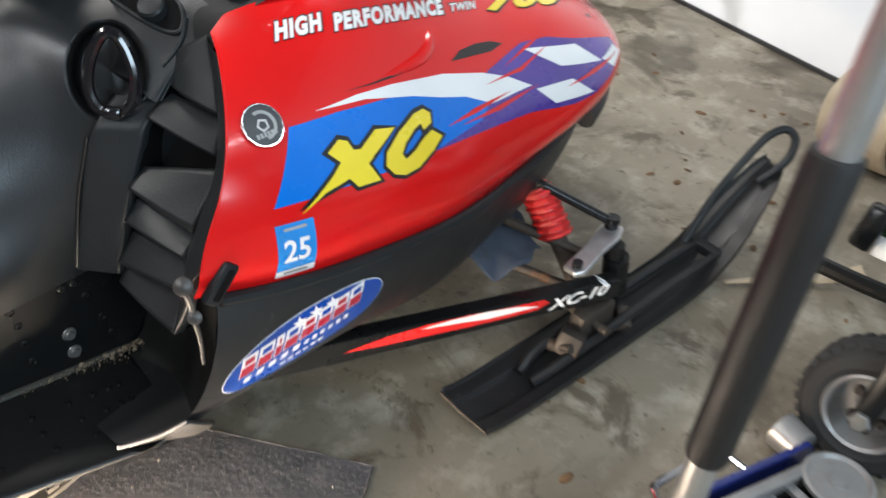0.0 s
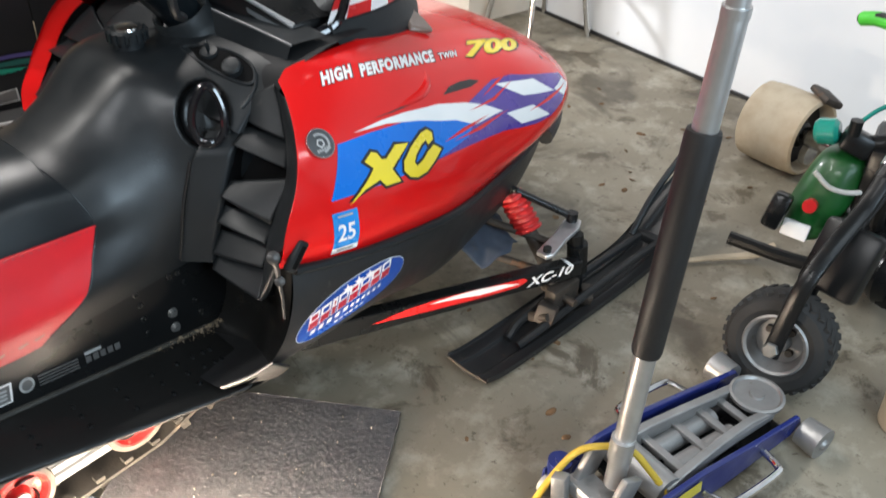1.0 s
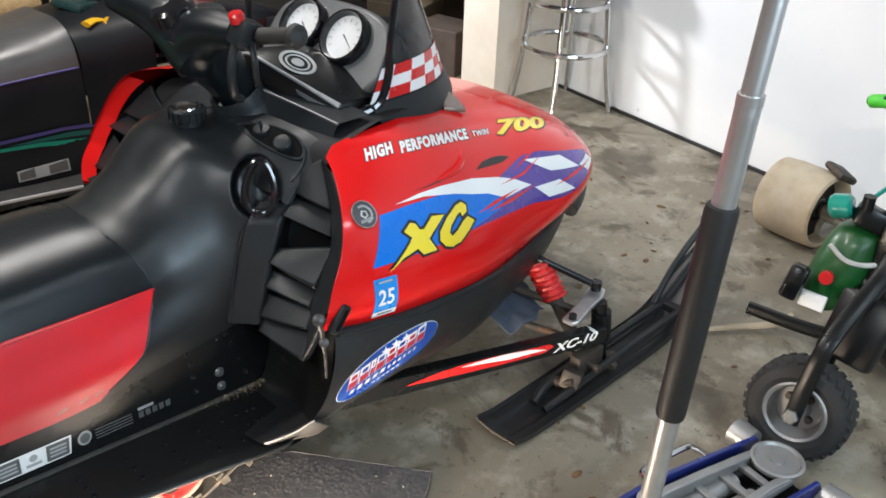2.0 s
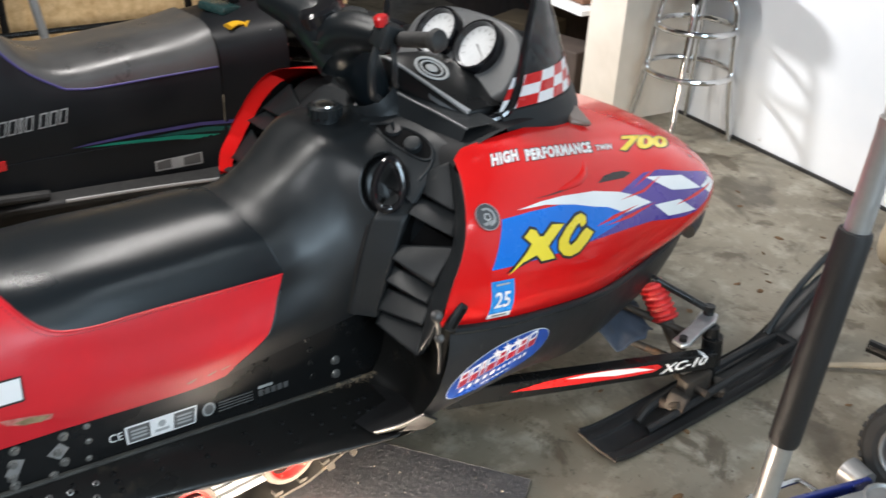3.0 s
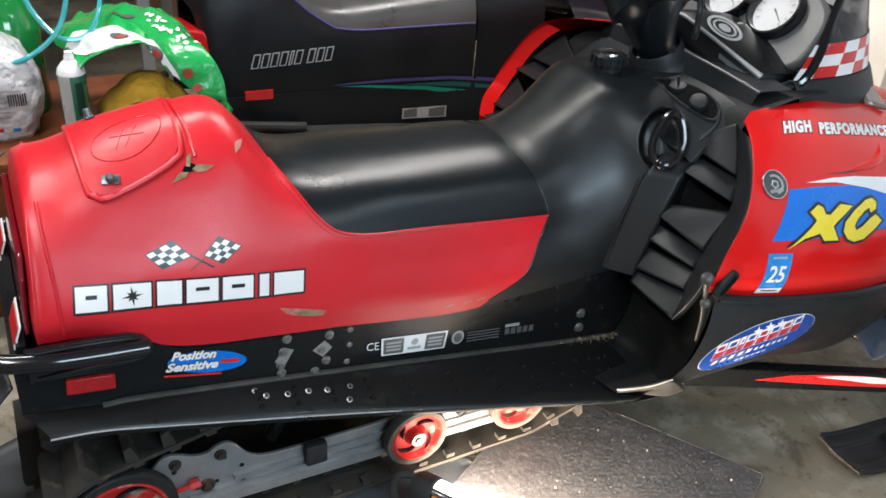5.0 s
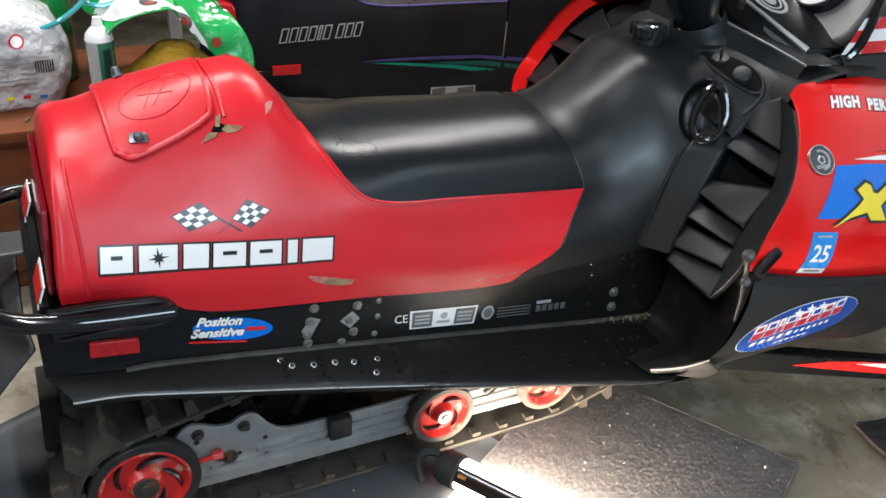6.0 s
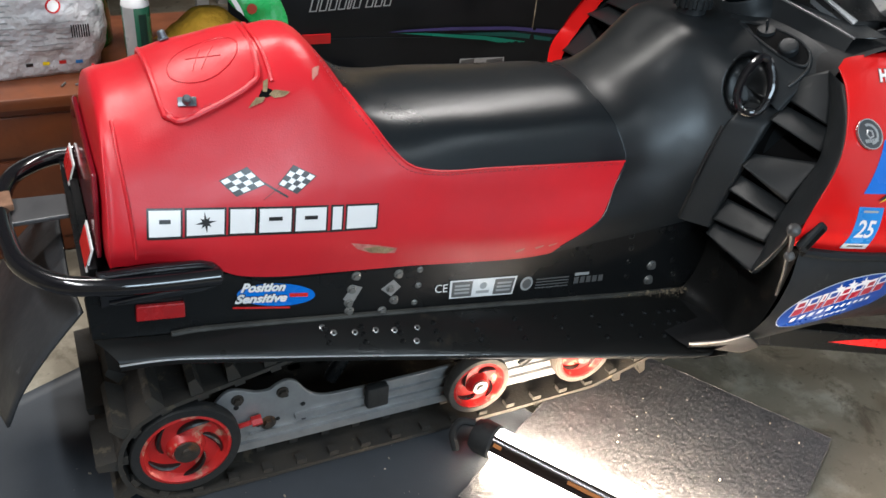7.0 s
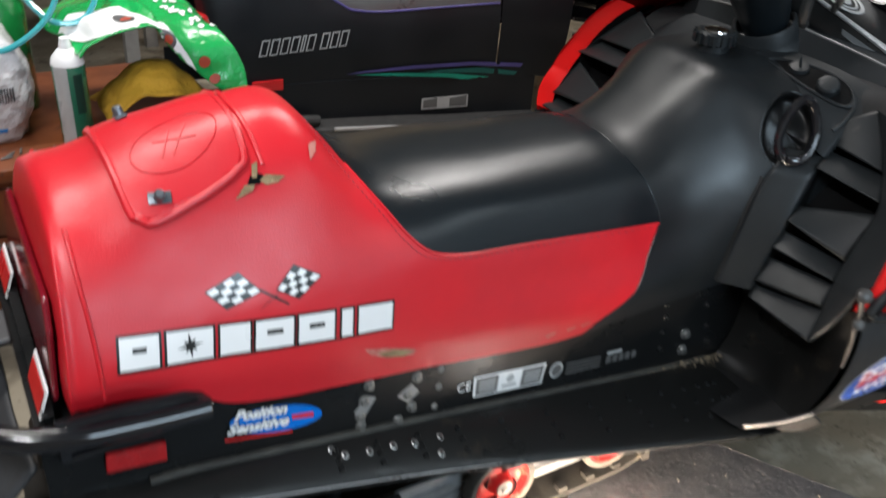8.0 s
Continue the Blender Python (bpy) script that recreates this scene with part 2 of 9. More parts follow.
BOLT = mat("bolt_zinc", (0.30, 0.30, 0.29), 0.4, metal=0.8, bump=0.1)
RED_PLASTIC = mat("red_reflector", (0.5, 0.012, 0.015), 0.22, bump=0.1, fine_scale=300, coat=0.3)
RED_SPRING = mat("red_spring_paint", (0.6, 0.02, 0.02), 0.35, bump=0.1, wear=0.2, wear_c=(0.2, 0.05, 0.03))
# pale patches: wear, with the work light's wash put into the colour
WHEEL_RED = mat("red_wheel_plastic", (0.55, 0.02, 0.018), 0.4, bump=0.15, wear=0.55, wear_c=(0.45, 0.22, 0.15), wear_scale=26)
WHITE = mat("white_print", (0.8, 0.8, 0.8), 0.35, bump=0.02, c2=(0.74, 0.74, 0.74))
BLACK_PRINT = mat("black_print", (0.01, 0.01, 0.01), 0.35, bump=0.02)
NAVY = mat("navy_print", (0.008, 0.06, 0.33), 0.3, bump=0.02, coat=0.3)
BLUE = mat("blue_print", (0.0, 0.155, 0.62), 0.3, c2=(0.0, 0.145, 0.58), bump=0.02, coat=0.1, spec=0.3)
PURPLE = mat("purple_print", (0.07, 0.03, 0.30), 0.25, bump=0.02, coat=0.4)
YELLOW = mat("yellow_print", (0.85, 0.66, 0.02), 0.25, c2=(0.8, 0.6, 0.02), bump=0.02, coat=0.4)
SKY_BLUE = mat("sky_blue_print", (0.02, 0.24, 0.66), 0.3, bump=0.02)
DECAL_RED = mat("decal_red", (0.62, 0.02, 0.02), 0.3, bump=0.02)
BLOCK_RED = mat("sticker_red", (0.42, 0.02, 0.04), 0.3, bump=0.02)
DIRT = mat("brown_dirt", (0.20, 0.16, 0.11), 0.95, c2=(0.08, 0.06, 0.04), scale=60, bump=0.6)
GREY_PRINT = mat("grey_print", (0.35, 0.36, 0.36), 0.4, bump=0.02)
DARK_PRINT = mat("dark_print", (0.1, 0.1, 0.1), 0.4, bump=0.02)
WALL_PAINT = mat("wall_paint", (0.73, 0.745, 0.76), 0.6, c2=(0.67, 0.685, 0.71), scale=1.6, fine_scale=140, bump=0.12, wear=0.12, wear_c=(0.52, 0.51, 0.5), wear_scale=5)
WOOD = mat("stained_wood", (0.19, 0.055, 0.018), 0.4, c2=(0.10, 0.027, 0.01), scale=6, fine_scale=90, bump=0.2, wear=0.3, wear_c=(0.07, 0.02, 0.01))


# ---- the garage ----
CORNER = Vector((2.62, 0.66, 0))
E1, E2 = Vector((0.976, -0.218, 0)), Vector((0.218, 0.976, 0))
GARAGE = Matrix.Translation(CORNER) @ Matrix(((E1.x, E2.x, 0, 0), (E1.y, E2.y, 0, 0), (0, 0, 1, 0), (0, 0, 0, 1)))


def gbox(name, lo, hi, m, label, category="wall", parent=None):
    """A box in the garage's own axes, from the front corner."""
    bm = bmesh.new()
    c = [(a + b) / 2 for a, b in zip(lo, hi)]
    s = [b - a for a, b in zip(lo, hi)]
    box(bm, (0, 0, 0), (1, 1, 1), Matrix.Translation(c) @ Matrix.Diagonal((*s, 1)))
    bmesh.ops.transform(bm, matrix=GARAGE, verts=bm.verts)
    ob = part(name, bm, m, parent, smooth=False)
    if parent is None:
        tagged(ob, label, category, kind="structure")
    return ob


def concrete():
    m = bpy.data.materials.new("concrete")
    m.use_nodes = True
    N, L = m.node_tree.nodes, m.node_tree.links
    b = N["Principled BSDF"]
    tc = N.new("ShaderNodeTexCoord")

    def noi(s, det, ro=0.6, dist=0.0):
        n = N.new("ShaderNodeTexNoise")
        for k, v in (("Scale", s), ("Detail", det), ("Roughness", ro), ("Distortion", dist)):
            n.inputs[k].default_value = v
        L.new(tc.outputs["Object"], n.inputs["Vector"])
        return n

    def rng(src, a, z, lo=0.0, hi=1.0):
        r = N.new("ShaderNodeMapRange")
        for k, v in (("From Min", a), ("From Max", z), ("To Min", lo), ("To Max", hi)):
            r.inputs[k].default_value = v
        L.new(src, r.inputs["Value"])
        return r.outputs["Result"]

    def mix(f, a, c):
        x = N.new("ShaderNodeMix")
        x.data_type = "RGBA"
        L.new(f, x.inputs["Factor"])
        if isinstance(a, tuple):
            x.inputs["A"].default_value = (*a, 1)
        else:
            L.new(a, x.inputs["A"])
        x.inputs["B"].default_value = (*c, 1)
        return x.outputs["Result"]
    col = mix(rng(noi(1.3, 6).outputs["Fac"], 0.35, 0.68), (0.26, 0.232, 0.178), (0.145, 0.122, 0.086))
    col = mix(rng(noi(9, 5, 0.65).outputs["Fac"], 0.50, 0.66, 0, 0.7), col, (0.37, 0.34, 0.275))
    col = mix(rng(noi(5.5, 6, 0.7, 0.6).outputs["Fac"], 0.56, 0.64, 0, 0.8), col, (0.075, 0.057, 0.036))
    col = mix(rng(noi(2.6, 5, 0.6, 0.9).outputs["Fac"], 0.55, 0.66, 0, 0.8), col, (0.065, 0.053, 0.037))
    col = mix(rng(noi(26, 4, 0.7).outputs["Fac"], 0.61, 0.68, 0, 0.8), col, (0.075, 0.06, 0.042))
    col = mix(rng(noi(90, 3, 0.7).outputs["Fac"], 0.62, 0.72, 0, 0.55), col, (0.10, 0.085, 0.06))
    L.new(col, b.inputs["Base Color"])
    L.new(rng(noi(3, 5).outputs["Fac"], 0.35, 0.7, 0.42, 0.75), b.inputs["Roughness"])
    bp = N.new("ShaderNodeBump")
    bp.inputs["Strength"].default_value, bp.inputs["Distance"].default_value = 0.25, 0.002
    L.new(noi(70, 6, 0.7).outputs["Fac"], bp.inputs["Height"])
    L.new(bp.outputs["Normal"], b.inputs["Normal"])
    return m


CONCRETE = concrete()
bm = bmesh.new()
box(bm, (0, 0, -0.05), (9, 9, 0.1))
tagged(part("floor", bm, CONCRETE, smooth=False), "stained grey-tan concrete garage floor", "floor", kind="structure")
BASE_TRIM = mat("black_rubber_trim", (0.02, 0.02, 0.02), 0.6, bump=0.2)
BROWN_DARK = mat("dark_brown_boards", (0.06, 0.035, 0.02), 0.6, c2=(0.03, 0.018, 0.012), bump=0.3)
DULL_WALL = mat("dull_wall_board", (0.20, 0.185, 0.16), 0.7, c2=(0.13, 0.12, 0.10), scale=2, bump=0.2)
CEIL = mat("ceiling_paint", (0.26, 0.25, 0.235), 0.8, bump=0.1)
gbox("wall_front", (0, -4.2, 0), (0.12, 0.33, 2.6), WALL_PAINT, "white painted garage wall with scuffs")
gbox("baseboard", (-0.012, -4.2, 0), (-0.002, 0.09, 0.013), BASE_TRIM, "black rubber strip along the wall foot", "trim")
POST_PAINT = mat("post_paint", (0.66, 0.60, 0.52), 0.6, c2=(0.54, 0.48, 0.40), scale=3, bump=0.15, wear=0.2, wear_c=(0.36, 0.31, 0.25), wear_scale=7)
gbox("wall_stub", (-0.40, 0.10, 0), (-0.002, 0.34, 2.6), POST_PAINT, "cream painted wall stub with grubby foot")
gbox("wall_recess", (0.0, 0.34, 0), (0.12, 3.2, 2.6), BROWN_DARK, "dark brown boarded recess wall")
gbox("wall_far", (-6.5, 2.6, 0), (0.0, 2.72, 2.6), DULL_WALL, "dull grey-brown far garage wall")
gbox("wall_back", (-6.62, -4.2, 0), (-6.5, 2.72, 2.6), DULL_WALL, "plain dull garage wall")
gbox("wall_near", (-6.5, -4.32, 0), (0.12, -4.2, 2.6), DULL_WALL, "plain dull garage wall")
gbox("ceiling", (-6.62, -4.32, 2.6), (0.12, 3.3, 2.7), CEIL, "plain dull garage ceiling", "ceiling")


def ceiling_tube(at, length, yaw, watts, tint):
    t = thing("ceiling_light", at, "long white fluorescent ceiling light fixture", "ceiling light", group="ceiling lights")
    m = Matrix.Translation(at) @ turned(0, 0, yaw)
    bm = bmesh.new()
    box(bm, (0, 0, 0), (1, 1, 1), m @ Matrix.Translation((0, 0, 0.05)) @ Matrix.Diagonal((length + 0.06, 0.16, 0.05, 1)))
    part("housing", bm, WHITE, t, smooth=False, bevel=0.006)
    lamp = bpy.data.lights.new("tube_light", "AREA")
    lamp.shape, lamp.size, lamp.size_y, lamp.energy = "RECTANGLE", length, 0.12, watts
    lamp.color = tint
    ob = new("tube_light", lamp)
    ob.matrix_world = m
    return t


ceiling_tube((0.70, 0.88, 2.5), 1.25, 0, 48, (1.0, 0.96, 0.93))
# unseen fixture added as fill to brighten the rear left
ceiling_tube((-1.9, -0.9, 2.5), 1.25, 90, 62, (0.95, 0.97, 1.0))
ceiling_tube((-0.95, 0.95, 2.5), 1.25, 0, 42, (1.0, 0.97, 0.93))
ceiling_tube((1.0, -2.1, 2.5), 1.25, 0, 15, (0.80, 0.92, 1.0))


def shop_lamp(at, target, watts):
    """A shop lamp beyond the rack: it throws the stool's shadow on the wall."""
    t = thing("shop_lamp", at, "metal shop lamp hanging from the ceiling by a rod", "lamp")
    d = (Vector(target) - Vector(at)).normalized()
    bm = bmesh.new()
    lathe(bm, Vector(at) - d * 0.04, d, [(-0.06, 0.0), (-0.06, 0.03), (0.0, 0.04), (0.04, 0.10), (0.042, 0.102), (0.0, 0.036), (0.0, 0)], 24)
    part("reflector", bm, ALU, t)
    bm = bmesh.new()
    cyl(bm, Vector(at) - d * 0.08, Vector((at[0] - d.x * 0.08, at[1] - d.y * 0.08, 2.6)), 0.006, seg=8)
    part("hanging_rod", bm, BASE_TRIM, t)
    lamp = bpy.data.lights.new("bulb", "AREA")
    lamp.shape, lamp.size, lamp.energy, lamp.color = "DISK", 0.20, watts, (0.97, 0.97, 1.0)
    lamp.spread = radians(95)
    ob = new("bulb", lamp)
    ob.matrix_world = look(Vector(at) + d * 0.02, target)


shop_lamp((1.35, 2.62, 1.45), (2.5, 0.3, 0.6), 22)


def added_window(a0, a1, z0, z1, watts):
    """A window added behind the walk, never in view: its light gives the black parts their cool sheen."""
    y = -4.2
    for k, (lo, hi) in enumerate((((a0 - 0.06, y + 0.003, z0 - 0.06), (a1 + 0.06, y + 0.03, z0)), ((a0 - 0.06, y + 0.003, z1), (a1 + 0.06, y + 0.03, z1 + 0.06)), ((a0 - 0.06, y + 0.003, z0), (a0, y + 0.03, z1)), ((a1, y + 0.003, z0), (a1 + 0.06, y + 0.03, z1)))):
        if k == 0:
            ob = gbox("window_1", lo, hi, WHITE, "unseen white framed window added to light the near side", "window")
        else:
            gbox("window_frame", lo, hi, WHITE, "", parent=ob)
    gbox("pane", (a0, y + 0.003, z0), (a1, y + 0.01, z1), SKY_BLUE, "", parent=ob)
    lamp = bpy.data.lights.new("window_light", "AREA")
    lamp.shape, lamp.size, lamp.size_y, lamp.energy, lamp.color = "RECTANGLE", a1 - a0, z1 - z0, watts, (0.68, 0.86, 1.0)
    c = GARAGE @ Vector(((a0 + a1) / 2, y + 0.04, (z0 + z1) / 2))
    o = new("window_light", lamp)
    o.matrix_world = look(c, c + E2)


added_window(-2.7, -1.2, 1.25, 2.05, 58)


# ---- the red snowmobile ----
sled = thing("snowmobile", (0, 0, 0), "red and black snowmobile with racing decals, parked on a concrete floor", "snowmobile")


def section(x, *yz):
    return [(x, y, z) for y, z in yz]


SADDLE = np.array([
    section(-0.996, (-0.03, 0.56), (-0.035, 0.575), (-0.035, 0.59), (-0.03, 0.60), (-0.02, 0.61), (-0.01, 0.615), (0, 0.615)),
    section(-0.993, (-0.176, 0.520), (-0.184, 0.555), (-0.172, 0.603), (-0.15, 0.645), (-0.112, 0.676), (-0.055, 0.692), (0, 0.696)),
    section(-0.980, (-0.189, 0.514), (-0.199, 0.55), (-0.185, 0.602), (-0.16, 0.652), (-0.12, 0.691), (-0.06, 0.714), (0, 0.718)),
    section(-0.93, (-0.19, 0.510), (-0.203, 0.55), (-0.188, 0.60), (-0.16, 0.655), (-0.12, 0.695), (-0.06, 0.722), (0, 0.728)),
    section(-0.862, (-0.19, 0.500), (-0.203, 0.54), (-0.188, 0.595), (-0.16, 0.65), (-0.12, 0.708), (-0.06, 0.742), (0, 0.75)),
    section(-0.815, (-0.19, 0.472), (-0.203, 0.525), (-0.188, 0.592), (-0.16, 0.652), (-0.118, 0.714), (-0.058, 0.752), (0, 0.760)),
    section(-0.75, (-0.19, 0.456), (-0.203, 0.52), (-0.188, 0.59), (-0.158, 0.655), (-0.115, 0.722), (-0.055, 0.765), (0, 0.773)),
    section(-0.67, (-0.19, 0.446), (-0.203, 0.51), (-0.186, 0.585), (-0.158, 0.65), (-0.112, 0.725), (-0.055, 0.768), (0, 0.776)),
    section(-0.60, (-0.19, 0.438), (-0.20, 0.50), (-0.185, 0.575), (-0.16, 0.63), (-0.115, 0.675), (-0.058, 0.70), (0, 0.706)),
    section(-0.53, (-0.19, 0.430), (-0.198, 0.48), (-0.187, 0.55), (-0.168, 0.605), (-0.125, 0.64), (-0.062, 0.655), (0, 0.659)),
    section(-0.42, (-0.19, 0.414), (-0.196, 0.465), (-0.188, 0.525), (-0.172, 0.58), (-0.135, 0.625), (-0.068, 0.643), (0, 0.647)),
    section(-0.30, (-0.19, 0.400), (-0.194, 0.45), (-0.186, 0.51), (-0.17, 0.568), (-0.135, 0.615), (-0.068, 0.637), (0, 0.641)),
    section(-0.18, (-0.19, 0.402), (-0.19, 0.45), (-0.181, 0.51), (-0.166, 0.565), (-0.133, 0.617), (-0.068, 0.643), (0, 0.648)),
    section(-0.10, (-0.192, 0.405), (-0.187, 0.455), (-0.176, 0.515), (-0.162, 0.562), (-0.13, 0.615), (-0.066, 0.648), (0, 0.655)),
    section(-0.03, (-0.195, 0.410), (-0.192, 0.46), (-0.184, 0.52), (-0.162, 0.58), (-0.122, 0.64), (-0.07, 0.682), (0, 0.69)),
    section(0.05, (-0.20, 0.415), (-0.206, 0.48), (-0.202, 0.54), (-0.176, 0.62), (-0.126, 0.70), (-0.082, 0.742), (0, 0.748)),
    section(0.12, (-0.20, 0.418), (-0.222, 0.49), (-0.232, 0.56), (-0.220, 0.64), (-0.178, 0.708), (-0.095, 0.748), (0, 0.755)),
    section(0.20, (-0.20, 0.42), (-0.24, 0.49), (-0.255, 0.57), (-0.235, 0.65), (-0.18, 0.712), (-0.10, 0.748), (0, 0.756)),
])
SADDLE[4:14, 0, 1] = -0.2015
SADDLE[14:, 0, 1] = -0.203
SADDLE[9:17, 1, 1] = np.minimum(SADDLE[9:17, 1, 1], -0.2025)
for row, lift in ((9, 0.7), (10, 1.0), (11, 1.0), (12, 0.5)):
    SADDLE[row, 3:, 2] += np.array((0.004, 0.015, 0.022, 0.024)) * lift
SADDLE[:4, :, 0] += 0.10 * np.clip(SADDLE[:4, :, 2] - 0.54, 0, 1) * np.array((1, 1, 0.9, 0.35))[:, None]
SV, SF = sheet(mirror_sections(SADDLE), 150, 90)
SADDLE_TREE = tree_of(SV, SF)
TANK_Z, TANK_X = (0.39, 0.41, 0.45, 0.50, 0.547, 0.60, 0.64, 0.70), (-0.27, -0.235, -0.16, -0.125, -0.10, -0.112, -0.132, -0.15)
TOP_X, TOP_Z = (-0.665, -0.64, -0.605, -0.575, -0.552, -0.52, -0.46, -0.36, -0.10, 0.3), (0.86, 0.76, 0.70, 0.658, 0.625, 0.598, 0.583, 0.574, 0.547, 0.547)
(tank_v, tank_f), (seat_v, seat_f) = cut(SV, SF, lambda p: p[0] - np.interp(p[2], TANK_Z, TANK_X))
(top_v, top_f), (red_v, red_f) = cut(seat_v, seat_f, lambda p: p[2] - np.interp(p[0], TOP_X, TOP_Z))
seat = mesh_ob("seat_cover", red_v, red_f, RED_VINYL, sled, "red vinyl seat cover, torn in places")
mesh_ob("seat_top", top_v, top_f, BLACK_VINYL, sled, "smooth black vinyl riding seat")
PULL_C = Vector((0.120, -0.197, 0.684))
PULL_V = Vector((0.039, 0.037, 0.119)).normalized()
PULL_U = Vector((0.075, -0.07, -0.03))
PULL_U = (PULL_U - PULL_V * PULL_U.dot(PULL_V)).normalized()
PULL_N = PULL_U.cross(PULL_V)
PULL_N = PULL_N if PULL_N.y < 0 else -PULL_N


def outside_pull(p):
    """Above 0 outside the oval recess of the pull starter."""
    q = Vector(p) - PULL_C
    if q.y > 0.09:
        return 1.0
    return (q.dot(PULL_U) / 0.046) ** 2 + (q.dot(PULL_V) / 0.060) ** 2 - 1


(tank_v, tank_f), _ = cut(tank_v, tank_f, outside_pull)
tank = mesh_ob("tank_cover", tank_v, tank_f, TANK_PLASTIC, sled, "black moulded fuel tank cover")


def on(tree, p, d):
    d = Vector(d).normalized()
    loc, nor, _, _ = tree.ray_cast(Vector(p) - d * 0.6, d, 2.6)
    return (loc, nor if nor.dot(d) < 0 else -nor) if loc else (None, None)


def seam(name, pts, tree, d, r, m, parent, lift=0.0, per=4):
    line = []
    for p in smooth_line(pts, per):
        loc, nor = on(tree, p, d)
        if loc is not None:
            line.append(loc + nor * lift)
    bm = bmesh.new()
    tube(bm, line, r, 8, per=1)
    return part(name, bm, m, parent)


for s in (-1, 1):
    seam("seam", [(x, 0, z) for x, z in zip(TOP_X[2:9], TOP_Z[2:9])], SADDLE_TREE, (0, -s, 0), 0.0022, RED_VINYL, seat)
    seam("seam", [(x, 0, z) for x, z in zip(TANK_X[1:7], TANK_Z[1:7])], SADDLE_TREE, (0, -s, 0), 0.0017, BLACK_VINYL, seat)
    seam("seam", [(-0.955, 0, 0.505), (-0.955, 0, 0.6), (-0.957, 0, 0.66), (-0.957, 0, 0.70)], SADDLE_TREE, (0, -s, 0), 0.0026, RED_VINYL, seat, 0.001)
    seam("tank_groove", [(0.025, 0, 0.43), (0.045, 0, 0.52), (0.065, 0, 0.575), (0.078, 0, 0.61)], SADDLE_TREE, (0, -s, 0), 0.003, BLACK_PRINT, tank)

bm = bmesh.new()
line = []
for k in range(41):
    l, n = on(SADDLE_TREE, (-0.134, -0.105 + 0.21 * k / 40, 0.7), (0, 0, -1))
    line.append(l - n * 0.0006)
tube(bm, line, 0.0016, 8, per=1)
part("seam", bm, BLACK_VINYL, seat)

# stitches along the edge of the red cover
bm = bmesh.new()
for s in (-1, 1):
    line = []
    for p in smooth_line([(x - 0.007, 0, z - 0.004) for x, z in zip(TOP_X[1:9], TOP_Z[1:9])], 40):
        l, n = on(SADDLE_TREE, p, (0, -s, 0))
        if l is not None:
            line.append(l + n * 0.0004)
    d = 0.0
    for a, b in zip(line, line[1:]):
        d += (b - a).length
        if d > 0.0075:
            d = 0.0
            t = (b - a).normalized()
            cyl(bm, a, a + t * 0.0045, 0.0009, seg=5)
THREAD = mat("dark_red_thread", (0.30, 0.03, 0.04), 0.7, bump=0.1)
tagged(part("stitching", bm, THREAD, seat, "dark red stitches"), kind="stuff")

# hood
HOOD = np.array([
    section(0.03, (-0.418, 0.50), (-0.434, 0.545), (-0.421, 0.607), (-0.39, 0.66), (-0.33, 0.705), (-0.25, 0.734), (-0.12, 0.75), (0, 0.755)),
    section(0.095, (-0.432, 0.487), (-0.447, 0.535), (-0.435, 0.60), (-0.40, 0.66), (-0.335, 0.712), (-0.25, 0.742), (-0.12, 0.76), (0, 0.765)),
    section(0.18, (-0.447, 0.470), (-0.462, 0.522), (-0.452, 0.59), (-0.412, 0.66), (-0.34, 0.722), (-0.25, 0.752), (-0.12, 0.772), (0, 0.777)),
    section(0.30, (-0.457, 0.450), (-0.470, 0.503), (-0.46, 0.57), (-0.42, 0.645), (-0.342, 0.718), (-0.25, 0.752), (-0.12, 0.775), (0, 0.78)),
    section(0.50, (-0.452, 0.416), (-0.466, 0.468), (-0.457, 0.53), (-0.42, 0.605), (-0.345, 0.685), (-0.25, 0.725), (-0.12, 0.747), (0, 0.752)),
    section(0.70, (-0.414, 0.389), (-0.440, 0.443), (-0.44, 0.51), (-0.408, 0.575), (-0.335, 0.645), (-0.25, 0.683), (-0.12, 0.705), (0, 0.71)),
    section(0.87, (-0.385, 0.395), (-0.422, 0.435), (-0.431, 0.49), (-0.405, 0.553), (-0.335, 0.61), (-0.245, 0.64), (-0.115, 0.658), (0, 0.663)),
    section(1.00, (-0.35, 0.406), (-0.391, 0.437), (-0.402, 0.484), (-0.38, 0.534), (-0.31, 0.575), (-0.22, 0.60), (-0.105, 0.615), (0, 0.62)),
    section(1.10, (-0.29, 0.42), (-0.33, 0.445), (-0.342, 0.475), (-0.32, 0.508), (-0.262, 0.54), (-0.185, 0.56), (-0.09, 0.572), (0, 0.576)),
    section(1.185, (-0.185, 0.435), (-0.215, 0.452), (-0.223, 0.47), (-0.207, 0.49), (-0.168, 0.508), (-0.118, 0.52), (-0.06, 0.527), (0, 0.53)),
    section(1.220, (-0.04, 0.447), (-0.046, 0.455), (-0.048, 0.463), (-0.045, 0.471), (-0.037, 0.477), (-0.026, 0.481), (-0.013, 0.484), (0, 0.485)),
])


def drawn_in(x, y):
    """Pulls the far rear corner of the hood inwards to fit the camera's view."""
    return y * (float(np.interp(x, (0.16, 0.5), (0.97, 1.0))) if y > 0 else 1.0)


def lifted_to_view(p):
    """Lifts the far rear corner of the hood a little to fit the camera's view."""
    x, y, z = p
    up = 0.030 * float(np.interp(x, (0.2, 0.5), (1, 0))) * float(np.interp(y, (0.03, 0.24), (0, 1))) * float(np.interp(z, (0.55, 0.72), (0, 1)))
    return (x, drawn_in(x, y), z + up)


